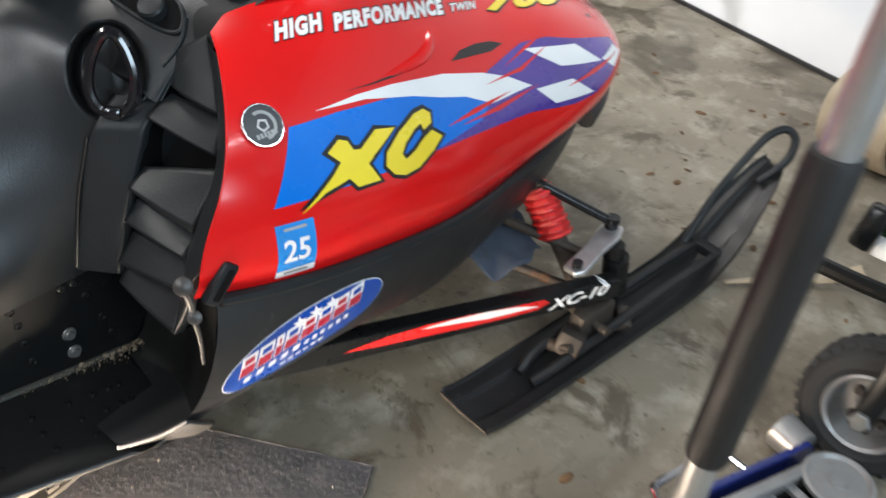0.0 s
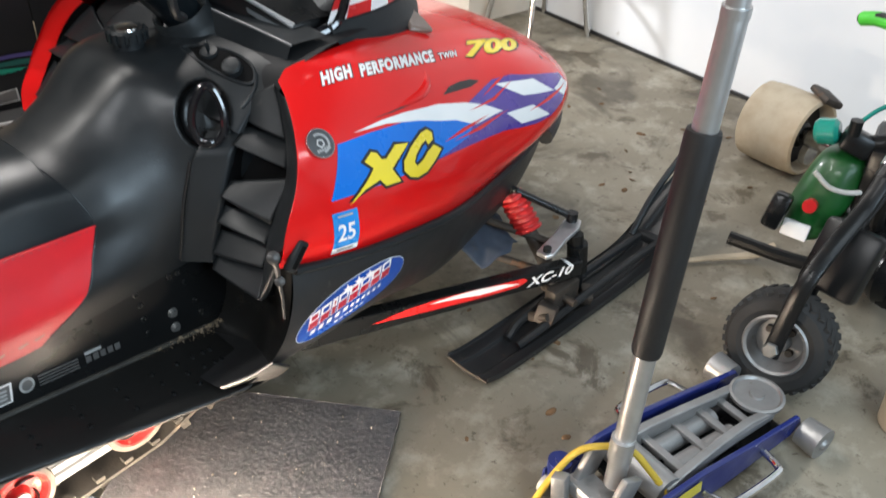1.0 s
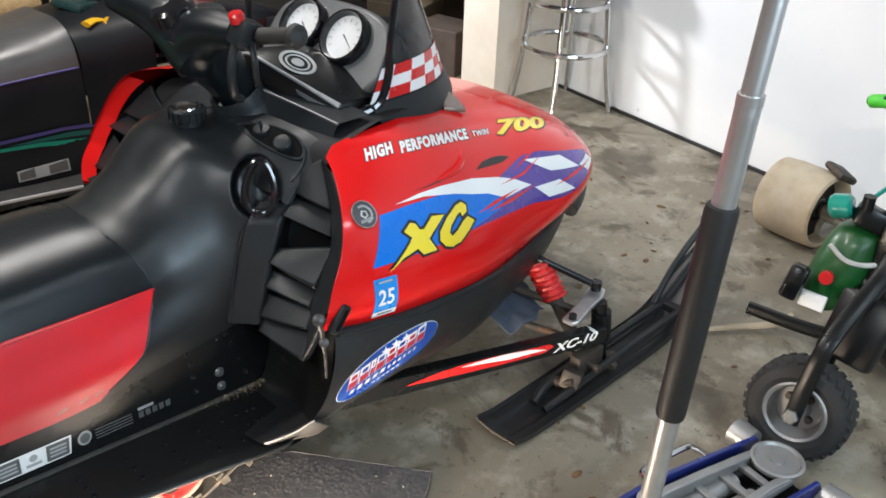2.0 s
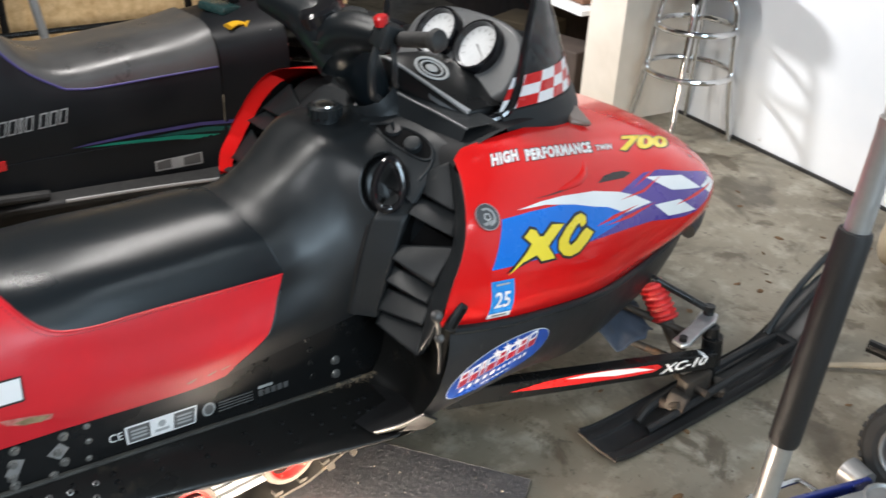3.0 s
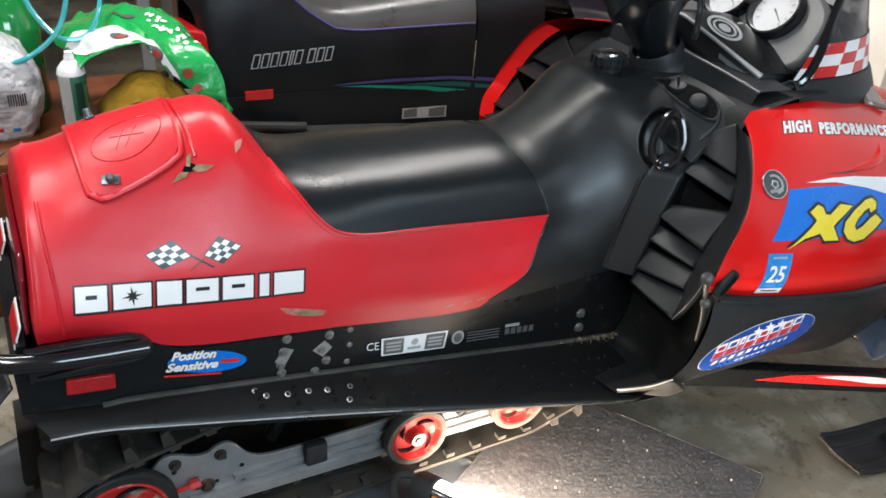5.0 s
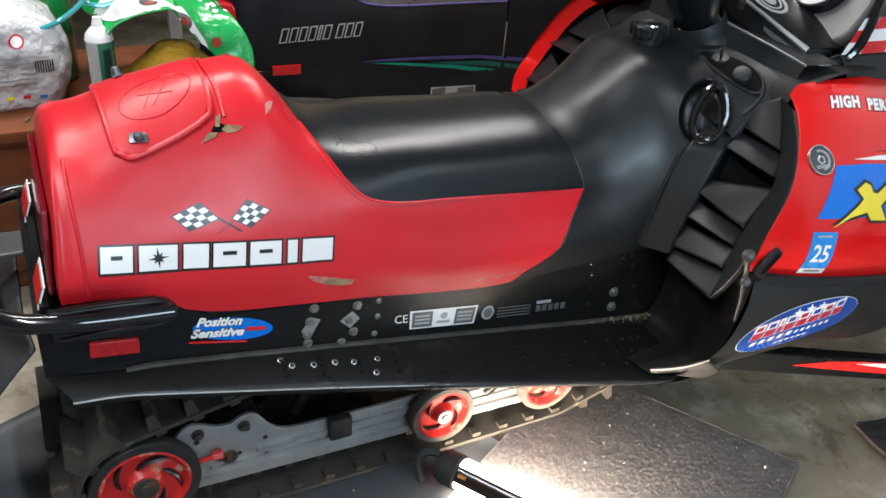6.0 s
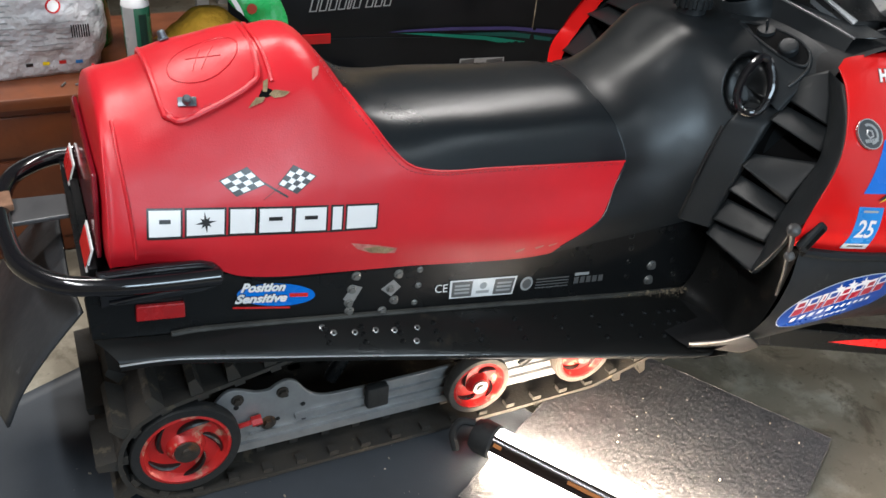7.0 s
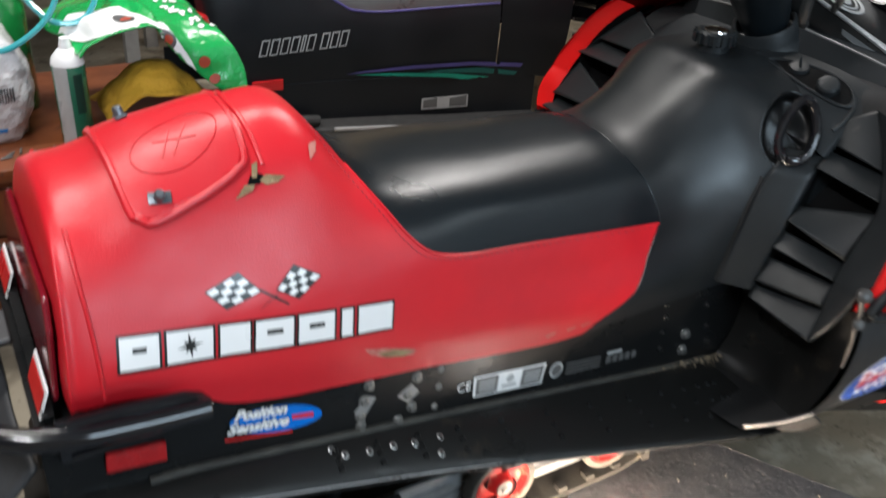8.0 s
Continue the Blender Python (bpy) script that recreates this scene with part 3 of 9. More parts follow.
HV, HF = sheet(mirror_sections(HOOD), 150, 130)
HOOD_Z = np.linspace(0.40, 0.80, 81)
HOOD_EDGE = smooth_line([(0.066, 0, 0.40), (0.066, 0, 0.48), (0.068, 0, 0.51), (0.070, 0, 0.54), (0.078, 0, 0.565), (0.0915, 0, 0.59), (0.114, 0, 0.62), (0.139, 0, 0.655), (0.164, 0, 0.69), (0.190, 0, 0.722), (0.220, 0, 0.748), (0.29, 0, 0.80)], 8)
HOOD_X = np.interp(HOOD_Z, [p.z for p in HOOD_EDGE], [p.x for p in HOOD_EDGE])


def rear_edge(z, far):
    """Where the hood ends towards the seat; the far side is shifted to fit the camera's view."""
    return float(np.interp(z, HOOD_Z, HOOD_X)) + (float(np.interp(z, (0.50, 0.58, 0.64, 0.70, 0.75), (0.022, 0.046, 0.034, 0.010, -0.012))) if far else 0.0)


# the far side is cut and bent to suit the camera's view
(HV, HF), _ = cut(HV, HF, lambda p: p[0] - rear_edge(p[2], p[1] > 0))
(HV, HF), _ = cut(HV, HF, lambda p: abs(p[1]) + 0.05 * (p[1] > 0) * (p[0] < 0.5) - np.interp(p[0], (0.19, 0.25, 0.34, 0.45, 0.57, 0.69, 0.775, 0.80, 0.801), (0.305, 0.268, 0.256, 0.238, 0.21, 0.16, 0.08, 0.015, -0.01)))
HV = [lifted_to_view(p) for p in HV]
HOOD_TREE = tree_of(HV, HF)
hood = mesh_ob("hood", HV, HF, RED_PAINT, sled, "glossy red plastic hood")

PAN = np.array([
    [(0.098, -0.428, 0.487), (0.075, -0.448, 0.42), (0.04, -0.45, 0.35), (-0.005, -0.425, 0.29), (-0.04, -0.38, 0.262), (-0.04, -0.2, 0.24), (-0.04, 0, 0.235)],
    [(0.18, -0.444, 0.471), (0.18, -0.457, 0.425), (0.17, -0.457, 0.35), (0.15, -0.425, 0.285), (0.13, -0.37, 0.255), (0.12, -0.2, 0.23), (0.12, 0, 0.225)],
    section(0.32, (-0.453, 0.445), (-0.467, 0.40), (-0.457, 0.33), (-0.41, 0.262), (-0.34, 0.235), (-0.2, 0.21), (0, 0.205)),
    section(0.52, (-0.447, 0.412), (-0.45, 0.36), (-0.43, 0.27), (-0.385, 0.212), (-0.29, 0.19), (-0.15, 0.18), (0, 0.18)),
    section(0.72, (-0.406, 0.389), (-0.406, 0.335), (-0.388, 0.26), (-0.35, 0.203), (-0.25, 0.188), (-0.1, 0.183), (0, 0.18)),
    section(0.90, (-0.372, 0.40), (-0.376, 0.355), (-0.366, 0.295), (-0.335, 0.25), (-0.24, 0.24), (-0.09, 0.235), (0, 0.235)),
    section(1.04, (-0.325, 0.412), (-0.326, 0.38), (-0.312, 0.342), (-0.275, 0.315), (-0.18, 0.305), (-0.07, 0.32), (0, 0.315)),
    section(1.16, (-0.215, 0.43), (-0.215, 0.412), (-0.19, 0.392), (-0.15, 0.375), (-0.105, 0.366), (-0.05, 0.36), (0, 0.358)),
    section(1.222, (-0.04, 0.447), (-0.042, 0.436), (-0.038, 0.428), (-0.03, 0.42), (-0.02, 0.415), (-0.01, 0.412), (0, 0.412)),
])
PV, PF = sheet(mirror_sections(PAN), 80, 70)
PAN_TREE = tree_of(PV, PF)
pan = mesh_ob("belly_pan", PV, PF, PAN_PLASTIC, sled, "scuffed black plastic belly pan", face="out")
# dark lip where the hood meets the pan, and the bumper round the nose
rim = [tuple(p) for p in spline_rows(HOOD[1:, 0], 40)]
bm = bmesh.new()
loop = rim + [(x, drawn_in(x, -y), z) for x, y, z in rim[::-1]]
tube(bm, [(x, y * 1.012, z - 0.006) for x, y, z in loop], 0.009, 8, per=1)
part("hood_edge_trim", bm, BLACK_PLASTIC, sled)
bm = bmesh.new()
nose = [(x + 0.012, y * 1.04, z - 0.012) for x, y, z in loop if x > 0.93]
tube(bm, nose, 0.021, 10, per=1)
part("nose_bumper", bm, BLACK_PLASTIC, sled, "black rubber nose bumper")

# dash cowl round the steering
COWL = np.array([
    section(0.205, (-0.285, 0.69), (-0.22, 0.70), (-0.11, 0.705), (0, 0.708)),
    section(0.245, (-0.275, 0.735), (-0.21, 0.742), (-0.11, 0.745), (0, 0.748)),
    section(0.34, (-0.262, 0.752), (-0.20, 0.753), (-0.10, 0.755), (0, 0.757)),
    section(0.45, (-0.243, 0.752), (-0.195, 0.760), (-0.10, 0.765), (0, 0.765)),
    section(0.57, (-0.215, 0.732), (-0.18, 0.762), (-0.09, 0.777), (0, 0.782)),
    section(0.69, (-0.165, 0.70), (-0.14, 0.728), (-0.07, 0.745), (0, 0.75)),
    section(0.775, (-0.085, 0.682), (-0.07, 0.70), (-0.035, 0.71), (0, 0.713)),
    section(0.80, (-0.02, 0.68), (-0.018, 0.685), (-0.01, 0.69), (0, 0.69)),
])
COWL_GREY = mat("scuffed_cowl_plastic", (0.014, 0.0145, 0.0155), 0.62, spec=0.2, scale=9, fine_scale=330, bump=0.3, depth=0.0007, wear=0.25, wear_c=(0.05, 0.05, 0.05))
CV, CF = sheet(mirror_sections(COWL), 50, 40)
mesh_ob("dash_cowl", CV, CF, COWL_GREY, sled, "black dash cowl below the windshield")

# dash: a lower step and a bright-edged ledge, both highest at the middle, below a slanted face with two dials
def both_sides(rows):
    """Rows for y below 0, outermost first, and their mirror images."""
    return rows + [[(x, -y, z) for x, y, z in row] for row in rows[-2::-1]]


step_edge = [(0.294, -0.238, 0.770), (0.287, -0.17, 0.779), (0.279, -0.08, 0.788), (0.273, 0.0, 0.795)]
v, f = sheet(both_sides([[(x - 0.022, y, z - 0.042), (x - 0.003, y, z - 0.004), (x + 0.002, y, z), (x + 0.012, y, z + 0.001), (x + 0.09, y, z - 0.004)] for x, y, z in step_edge]), 40, 30)
step = mesh_ob("dash_step", v, f, BLACK_PLASTIC, sled, "black lower step of the dash", face=(-1, 0, 1))
STEP_LINE = mat("grey_dash_line", (0.16, 0.16, 0.16), 0.4, bump=0.1)
bm = bmesh.new()
tube(bm, [(x + 0.001, y, z + 0.001) for x, y, z in step_edge + [(x, -y, z) for x, y, z in step_edge[-2::-1]]], 0.0026, 8)
part("grey_edge", bm, STEP_LINE, step)
ledge_edge = [(0.352, -0.186, 0.778), (0.333, -0.14, 0.800), (0.308, -0.08, 0.828), (0.284, 0.0, 0.856)]
v, f = sheet(both_sides([[(x - 0.002, y, z - 0.055), (x - 0.010, y, z - 0.036), (x - 0.004, y, z - 0.006), (x, y, z), (x + 0.012, y, z + 0.003), (x + 0.06, y, z + 0.001), (x + 0.15, y, z - 0.015), (x + 0.20, y, z - 0.05)] for x, y, z in ledge_edge]), 50, 44)
bm = bmesh.new()
vs = [bm.verts.new(p) for p in v]
for q in f:
    bm.faces.new([vs[k] for k in q])
for row in (vs[:44], vs[-44:]):
    bm.faces.new(row)
ledge = part("dash_ledge", bm, DASH_BLACK, sled, "glossy black dash ledge with a silver edge, sheen painted in", angle=60)
bm = bmesh.new()
silver = [(x - 0.003, y, z + 0.0005) for x, y, z in ledge_edge + [(x, -y, z) for x, y, z in ledge_edge[-2::-1]]]
tube(bm, silver, lambda g: 0.0038 + 0.003 * abs(2 * g - 1) ** 3, 8)
# the bevel's sheen is put into this light silver
part("bright_edge", bm, mat("silver_edge_sheen", (0.34, 0.345, 0.35), 0.42, metal=0.3, bump=0.1), ledge)
# grey strips paint the reflection on the ledge's rear face
DASH_FACE = mat("grey_face_sheen", (0.16, 0.165, 0.17), 0.3, bump=0.1)
for sy in (-1, 1):
    bm = bmesh.new()
    prism(bm, [(0.3455, sy * 0.182, 0.748), (0.3415, sy * 0.182, 0.770), (0.310, sy * 0.105, 0.803), (0.314, sy * 0.105, 0.783)], (-0.0025, 0, 0.0012))
    part("grey_face", bm, DASH_FACE, ledge, smooth=False)
FACE_N = Vector((-0.80, 0, 0.60))
FACE_C = Vector((0.473, -0.004, 0.835))
FACE_U, FACE_V = Vector((0, -1, 0)), Vector((0.60, 0, 0.80))
bm = bmesh.new()
outline = []
for i in range(48):
    w = 2 * math.pi * i / 48
    cu, sv = math.cos(w), math.sin(w)
    outline.append(FACE_C + FACE_U * (0.186 * math.copysign(abs(cu) ** 0.75, cu)) + FACE_V * (0.110 * math.copysign(abs(sv) ** 0.7, sv)))
prism(bm, outline, (0.075, 0, -0.075))
POD = mat("grey_pod_plastic", (0.12, 0.125, 0.13), 0.36, bump=0.15, fine_scale=400, wear=0.2, wear_c=(0.15, 0.15, 0.15))
pod = part("gauge_pod", bm, POD, sled, "grey plastic gauge pod", bevel=0.012)
DIAL = mat("dial_white", (0.66, 0.67, 0.68), 0.3, c2=(0.54, 0.55, 0.56), scale=30, bump=0.0)
for y in (-0.066, 0.066):
    c = FACE_C + Vector((0, y + 0.004, 0)) + FACE_V * 0.029
    bm = bmesh.new()
    lathe(bm, c, FACE_N, [(-0.02, 0.061), (0.020, 0.061), (0.026, 0.058), (0.026, 0.054), (0.010, 0.049)], 40)
    g = part("gauge", bm, BLACK_GLOSS, sled, "round white-faced gauge in a black bezel")
    bm = bmesh.new()
    lathe(bm, c, FACE_N, [(0.011, 0.050), (0.011, 0.0)], 40)
    part("dial", bm, DIAL, g)
    bm = bmesh.new()
    for k in range(11):
        w = radians(-40 + 26 * k)
        d = -FACE_U * math.cos(w) + FACE_V * math.sin(w)
        o = FACE_N.cross(d)
        prism(bm, [c + FACE_N * 0.01355 + d * a + o * q for a, q in ((0.034, 0.001), (0.042, 0.001), (0.042, -0.001), (0.034, -0.001))], FACE_N * 0.0004)
    part("dial_scale", bm, GREY_PRINT, g, smooth=False)
    bm = bmesh.new()
    d = (FACE_U * 0.7 - FACE_V * 0.5).normalized()
    o = FACE_N.cross(d)
    prism(bm, [c + FACE_N * 0.011 + d * a + o * q for a, q in ((-0.008, 0.0018), (0.034, 0.0005), (0.034, -0.0005), (-0.008, -0.0018))], FACE_N * 0.0008)
    part("needle", bm, DARK_PRINT, g, smooth=False)

# windshield
low = [(0.40, -0.215, 0.768), (0.55, -0.215, 0.764), (0.665, -0.178, 0.758), (0.75, -0.105, 0.75), (0.785, 0, 0.746)]
high = [(0.485, -0.225, 1.07), (0.50, -0.205, 1.085), (0.525, -0.155, 1.095), (0.545, -0.08, 1.10), (0.55, 0, 1.105)]
rows = []
for k in range(5):
    f = k / 4
    row = [np.array(a) * (1 - f) + np.array(b) * f + np.array((0.02 * math.sin(math.pi * f), 0, 0)) for a, b in zip(low, high)]
    rows.append(row + [p * np.array((1, -1, 1)) for p in row[-2::-1]])
WS_V, WS_F = sheet(rows, 41, 73)
SMOKE = glass("smoked_windshield", (0.03, 0.03, 0.032), 0.12, 0.72)
ws = mesh_ob("windshield", WS_V, WS_F, SMOKE, sled, "smoked windshield with a red and white chequered band")
red_f2, white_f2, base_f2 = [], [], []
for f in WS_F:
    i, j = f[0] // 73, f[0] % 73
    if 1 <= i < 10:
        (red_f2 if ((i - 1) // 3 + (j + 1) // 4) % 2 else white_f2).append(f)
    elif i < 1:
        base_f2.append(f)
out = [v + np.array((0.0016, 0.0016 * np.sign(v[1]), 0.0)) for v in WS_V]
mesh_ob("chequer_red", out, red_f2, DECAL_RED, ws)
mesh_ob("chequer_white", out, white_f2, WHITE, ws)
for sy in (1, -1):
    bm = bmesh.new()
    tube(bm, [(x, y * sy, z) for x, y, z in ((0.352, -0.184, 0.757), (0.392, -0.204, 0.756), (0.432, -0.216, 0.775), (0.452, -0.221, 0.825), (0.458, -0.224, 0.90), (0.470, -0.226, 0.98), (0.485, -0.225, 1.07))], lambda g: 0.013 - 0.006 * g, 10)
    part("windshield_edge", bm, BLACK_GLOSS, ws, "thick black trim round the windshield's open edge")
whole_low = low + [(x, -y, z) for x, y, z in low[-2::-1]]
v, f = sheet([[(x + dx, y * k, z + dz) for x, y, z in whole_low] for dx, k, dz in ((-0.004, 0.97, 0.006), (0.004, 1.02, 0.004), (0.012, 1.05, -0.012), (0.02, 1.09, -0.035), (0.022, 1.10, -0.06))], 16, 60)
mesh_ob("windshield_gasket", v, f, BLACK_PLASTIC, sled, "dull black rubber skirt below the windshield")

# vent panels, one each side: a wide rim, a plate above and slats over a duct with its shade painted in
def shell(rows, nu, nv, back):
    """A smooth sheet with thickness: its back is pushed by the vector back."""
    v, f = sheet(rows, nu, nv)
    n = len(v)
    low = [p + np.array(back) for p in v]
    faces = list(f) + [tuple(n + k for k in q[::-1]) for q in f]
    edge = [i * nv for i in range(nu)] + [(nu - 1) * nv + j for j in range(1, nv)] + [i * nv + nv - 1 for i in range(nu - 2, -1, -1)] + list(range(nv - 2, 0, -1))
    for a, b in zip(edge, edge[1:] + edge[:1]):
        faces.append((a, n + a, n + b, b))
    return list(v) + low, faces


VI = ((0.404, 0.428, 0.503, 0.553, 0.567, 0.648, 0.667), (0.0615, 0.062, 0.085, 0.095, 0.103, 0.147, 0.178), (-0.25, -0.25, -0.25, -0.257, -0.255, -0.247, -0.240))
VR = ((0.404, 0.455, 0.507, 0.523, 0.610, 0.653, 0.69, 0.728), (0.063, 0.083, 0.103, 0.117, 0.164, 0.190, 0.208, 0.226), (-0.377, -0.368, -0.362, -0.357, -0.356, -0.328, -0.30, -0.264))
SLATS = ((0.660, 0.636, 0.652, 0.617), (0.578, 0.554, 0.602, 0.528), (0.536, 0.503, 0.524, 0.499), (0.486, 0.443, 0.494, 0.459), (0.436, 0.412, 0.454, 0.404))


# near-black that puts the shade of recesses and gaps into the colour
RECESS_SHADE = mat("recess_shade_black", (0.0035, 0.0035, 0.0038), 0.85, bump=0.2, spec=0.1)


def edge_at(c, z):
    return np.array((np.interp(z, c[0], c[1]), np.interp(z, c[0], c[2]), z))


def vent_side(s):
    flip = np.array((1, -s * (0.94 if s > 0 else 1.0), 1))
    deep = np.array((0.88, 0.26 * -s, -0.40))

    def flip_of(c):
        """The far vent is stretched towards the hood's edge to fit the camera's view."""
        return flip * np.array((1, 1.2 if s > 0 and c is VR else 1.0, 1))
    # a band that turns forward from the slats' outer ends and slips in under the hood
    zs_r = (0.728, 0.70, 0.675, 0.64, 0.60, 0.55, 0.51, 0.48, 0.44, 0.405)
    reach = (0.05, 0.055, 0.06, 0.065, 0.07, 0.07, 0.055, 0.036, 0.024, 0.010)
    rim_r = np.array([edge_at(VR, z) * flip_of(VR) for z in zs_r])

    def ahead(q, out):
        return rim_r + np.array([(w * q, out * s * min(1.0, w / 0.05), 0.02 * w * q) for w in reach])
    cols = [rim_r + deep * 0.012, rim_r + deep * 0.004, rim_r, ahead(0.08, 0.004), ahead(0.3, 0.010), ahead(0.6, 0.018), ahead(0.92, 0.025), ahead(1.0, 0.024), ahead(1.02, 0.010)]
    if s < 0:
        # the near band comes up flush with the hood's edge
        flush = [Vector(on(HOOD_TREE, (rear_edge(z, False) + 0.004, 0, z), (0, 1, 0))[0]) + Vector((0.004, 0.005, -0.003)) for z in zs_r[:6]]
        flush = np.array([tuple(p) for p in flush] + [(0.068, -0.424, 0.515), (0.067, -0.415, 0.485), (0.062, -0.398, 0.44), (0.061, -0.380, 0.405)])

        def over(q, lift):
            return rim_r * (1 - q) + flush * q - deep * lift
        cols = [rim_r + deep * 0.012, rim_r + deep * 0.004, rim_r, over(0.1, 0.003), over(0.4, 0.006), over(0.75, 0.005), over(0.96, 0.0), over(1.0, -0.006), over(1.02, -0.016)]
    v, f = sheet(np.stack(cols), 44, 60)
    vent = mesh_ob("vent_panel", v, f, BLACK_PLASTIC, sled, "black louvred side vent panel", face=(-1, 0.3 * s, 0.6))
    # plate above the slats
    rows = []
    for w in np.linspace(0, 1, 5):
        a = (np.array((0.200, -0.236, 0.706)) * (1 - w) + edge_at(VI, 0.667) * w) * flip
        b = edge_at(VR, 0.728 * (1 - w) + 0.654 * w) * flip_of(VR)
        rows.append([a * (1 - q) + b * q - deep * (0.006 * math.sin(math.pi * q) * (0.4 + w)) for q in (0.0, 0.25, 0.5, 0.75, 1.0)])
    v, f = shell(rows, 16, 16, deep * 0.006)
    mesh_ob("vent_plate", v, f, BLACK_PLASTIC, vent, face="out")
    # slats: the upper edge stands proud, the lower one dips into the duct
    for k, (i0, i1, r0, r1) in enumerate(SLATS):
        rows = []
        for w in np.linspace(0, 1, 4):
            a = edge_at(VI, i0 + (i1 - i0) * w) * flip
            b = edge_at(VR, r0 + (r1 - r0) * w) * flip_of(VR)
            tilt = -0.013 + 0.019 * w
            rows.append([a * (1 - q) + b * q - deep * (tilt + 0.003 * math.sin(math.pi * q) * w) for q in (0.0, 0.25, 0.5, 0.75, 1.0)])
        v, f = shell(rows, 10, 18, deep * 0.006)
        mesh_ob("louvre", v, f, BLACK_PLASTIC, vent, face="out")
    # strip between the tank and the slats
    rows = []
    for z, gx, gy in ((0.425, 0.028, -0.2055), (0.48, 0.040, -0.2085), (0.54, 0.057, -0.208), (0.60, 0.078, -0.206), (0.628, 0.094, -0.208), (0.655, 0.118, -0.200)):
        sunk = deep * (0.014 if z > 0.65 else 0.0)
        g = np.array((gx, gy, z)) * flip + sunk
        i = edge_at(VI, z) * flip + sunk
        rows.append([g + np.array((0.004, 0.006 * -s, 0)), g - deep * 0.003, g * 0.5 + i * 0.5 - deep * 0.003, i * 0.93 + g * 0.07 - deep * 0.002, i + deep * 0.004, i + deep * 0.010])
    v, f = sheet(rows, 30, 24)
    mesh_ob("vent_side_strip", v, f, BLACK_PLASTIC, vent, face=(-1, 0.3 * s, 0.6))
    # duct sheets carry the shade between the slats in their colour
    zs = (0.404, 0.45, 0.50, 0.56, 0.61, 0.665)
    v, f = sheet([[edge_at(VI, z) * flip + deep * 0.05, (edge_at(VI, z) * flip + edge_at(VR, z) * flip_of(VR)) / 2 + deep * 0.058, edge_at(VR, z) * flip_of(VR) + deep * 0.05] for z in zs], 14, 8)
    mesh_ob("duct_floor", v, f, RECESS_SHADE, vent, face=(-1, 0, 0.5))
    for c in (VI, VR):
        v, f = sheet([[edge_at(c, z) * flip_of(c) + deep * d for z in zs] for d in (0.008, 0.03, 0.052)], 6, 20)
        mesh_ob("duct_wall", v, f, RECESS_SHADE, vent)
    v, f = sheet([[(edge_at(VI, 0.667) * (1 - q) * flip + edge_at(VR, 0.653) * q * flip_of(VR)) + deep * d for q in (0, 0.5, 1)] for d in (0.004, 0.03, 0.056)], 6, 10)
    mesh_ob("duct_wall", v, f, RECESS_SHADE, vent)


for s in (-1, 1):
    inset = np.array((0.016, 0.016, -0.008)) if s < 0 else np.array((0.012, -0.036, -0.004))
    dense = []
    for z in np.linspace(0.742, 0.488, 26):
        hit_at, _ = on(HOOD_TREE, (rear_edge(z, s > 0) + 0.0015, 0, z), (0, -s, 0))
        if hit_at is not None and abs(hit_at.y) > 0.2:
            dense.append(tuple(hit_at))
    dense = np.array(dense)
    v, f = sheet(np.stack([dense + np.array((0.003, 0, 0)), dense + np.array((-0.0015, 0.0005 * s, 0.0003)), dense + inset * 0.12 + np.array((-0.0015, 0, 0)), dense + inset * 0.5, dense + inset + np.array((0.002, 0, -0.002))]), 24, 60)
    mesh_ob("hood_return", v, f, RED_PAINT, hood, "red rolled rear edge of the hood", face=(-1, -1, 1))
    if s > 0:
        # added sheet: its near-black colour is the gap's shade, painted
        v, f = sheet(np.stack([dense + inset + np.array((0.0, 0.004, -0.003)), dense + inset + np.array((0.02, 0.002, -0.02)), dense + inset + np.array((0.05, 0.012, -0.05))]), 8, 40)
        mesh_ob("edge_gap_shade", v, f, RECESS_SHADE, hood, "near-black sheet added as the shaded gap behind the hood's edge", face=(-1, -1, 1))
    vent_side(s)

# console shoulder between the dash, the vent and the tank
for s in (-1, 1):
    grid = [[(0.252, 0.04, 0.757), (0.256, 0.12, 0.757), (0.258, 0.19, 0.752), (0.256, 0.25, 0.737), (0.238, 0.272, 0.722)],
            [(0.215, 0.04, 0.756), (0.222, 0.12, 0.753), (0.228, 0.19, 0.744), (0.228, 0.243, 0.724), (0.222, 0.262, 0.712)],
            [(0.190, 0.04, 0.757), (0.188, 0.12, 0.744), (0.194, 0.185, 0.727), (0.203, 0.234, 0.707), (0.204, 0.246, 0.700)],
            [(0.165, 0.05, 0.752), (0.160, 0.12, 0.733), (0.162, 0.18, 0.708), (0.178, 0.236, 0.682), (0.182, 0.244, 0.672)],
            [(0.140, 0.06, 0.740), (0.138, 0.12, 0.722), (0.138, 0.185, 0.686), (0.150, 0.238, 0.655), (0.162, 0.246, 0.650)]]
    v, f = sheet([[(x, y * s * (0.94 if s > 0 else 1.0), z) for x, y, z in row] for row in grid], 40, 40)
    if s < 0:
        SHOULDER_TREE = tree_of(v, f)
        (v, f), _ = cut(v, f, outside_pull)
    mesh_ob("console_shoulder", v, f, BLACK_PLASTIC, sled, "black moulded console shoulder", face=(-1, 0, 1))

DUST = mat("grey_dust", (0.035, 0.034, 0.029), 0.6, c2=(0.013, 0.013, 0.012), scale=22, fine_scale=200, bump=0.3, wear=0.35, wear_c=(0.10, 0.085, 0.06), wear_scale=18)
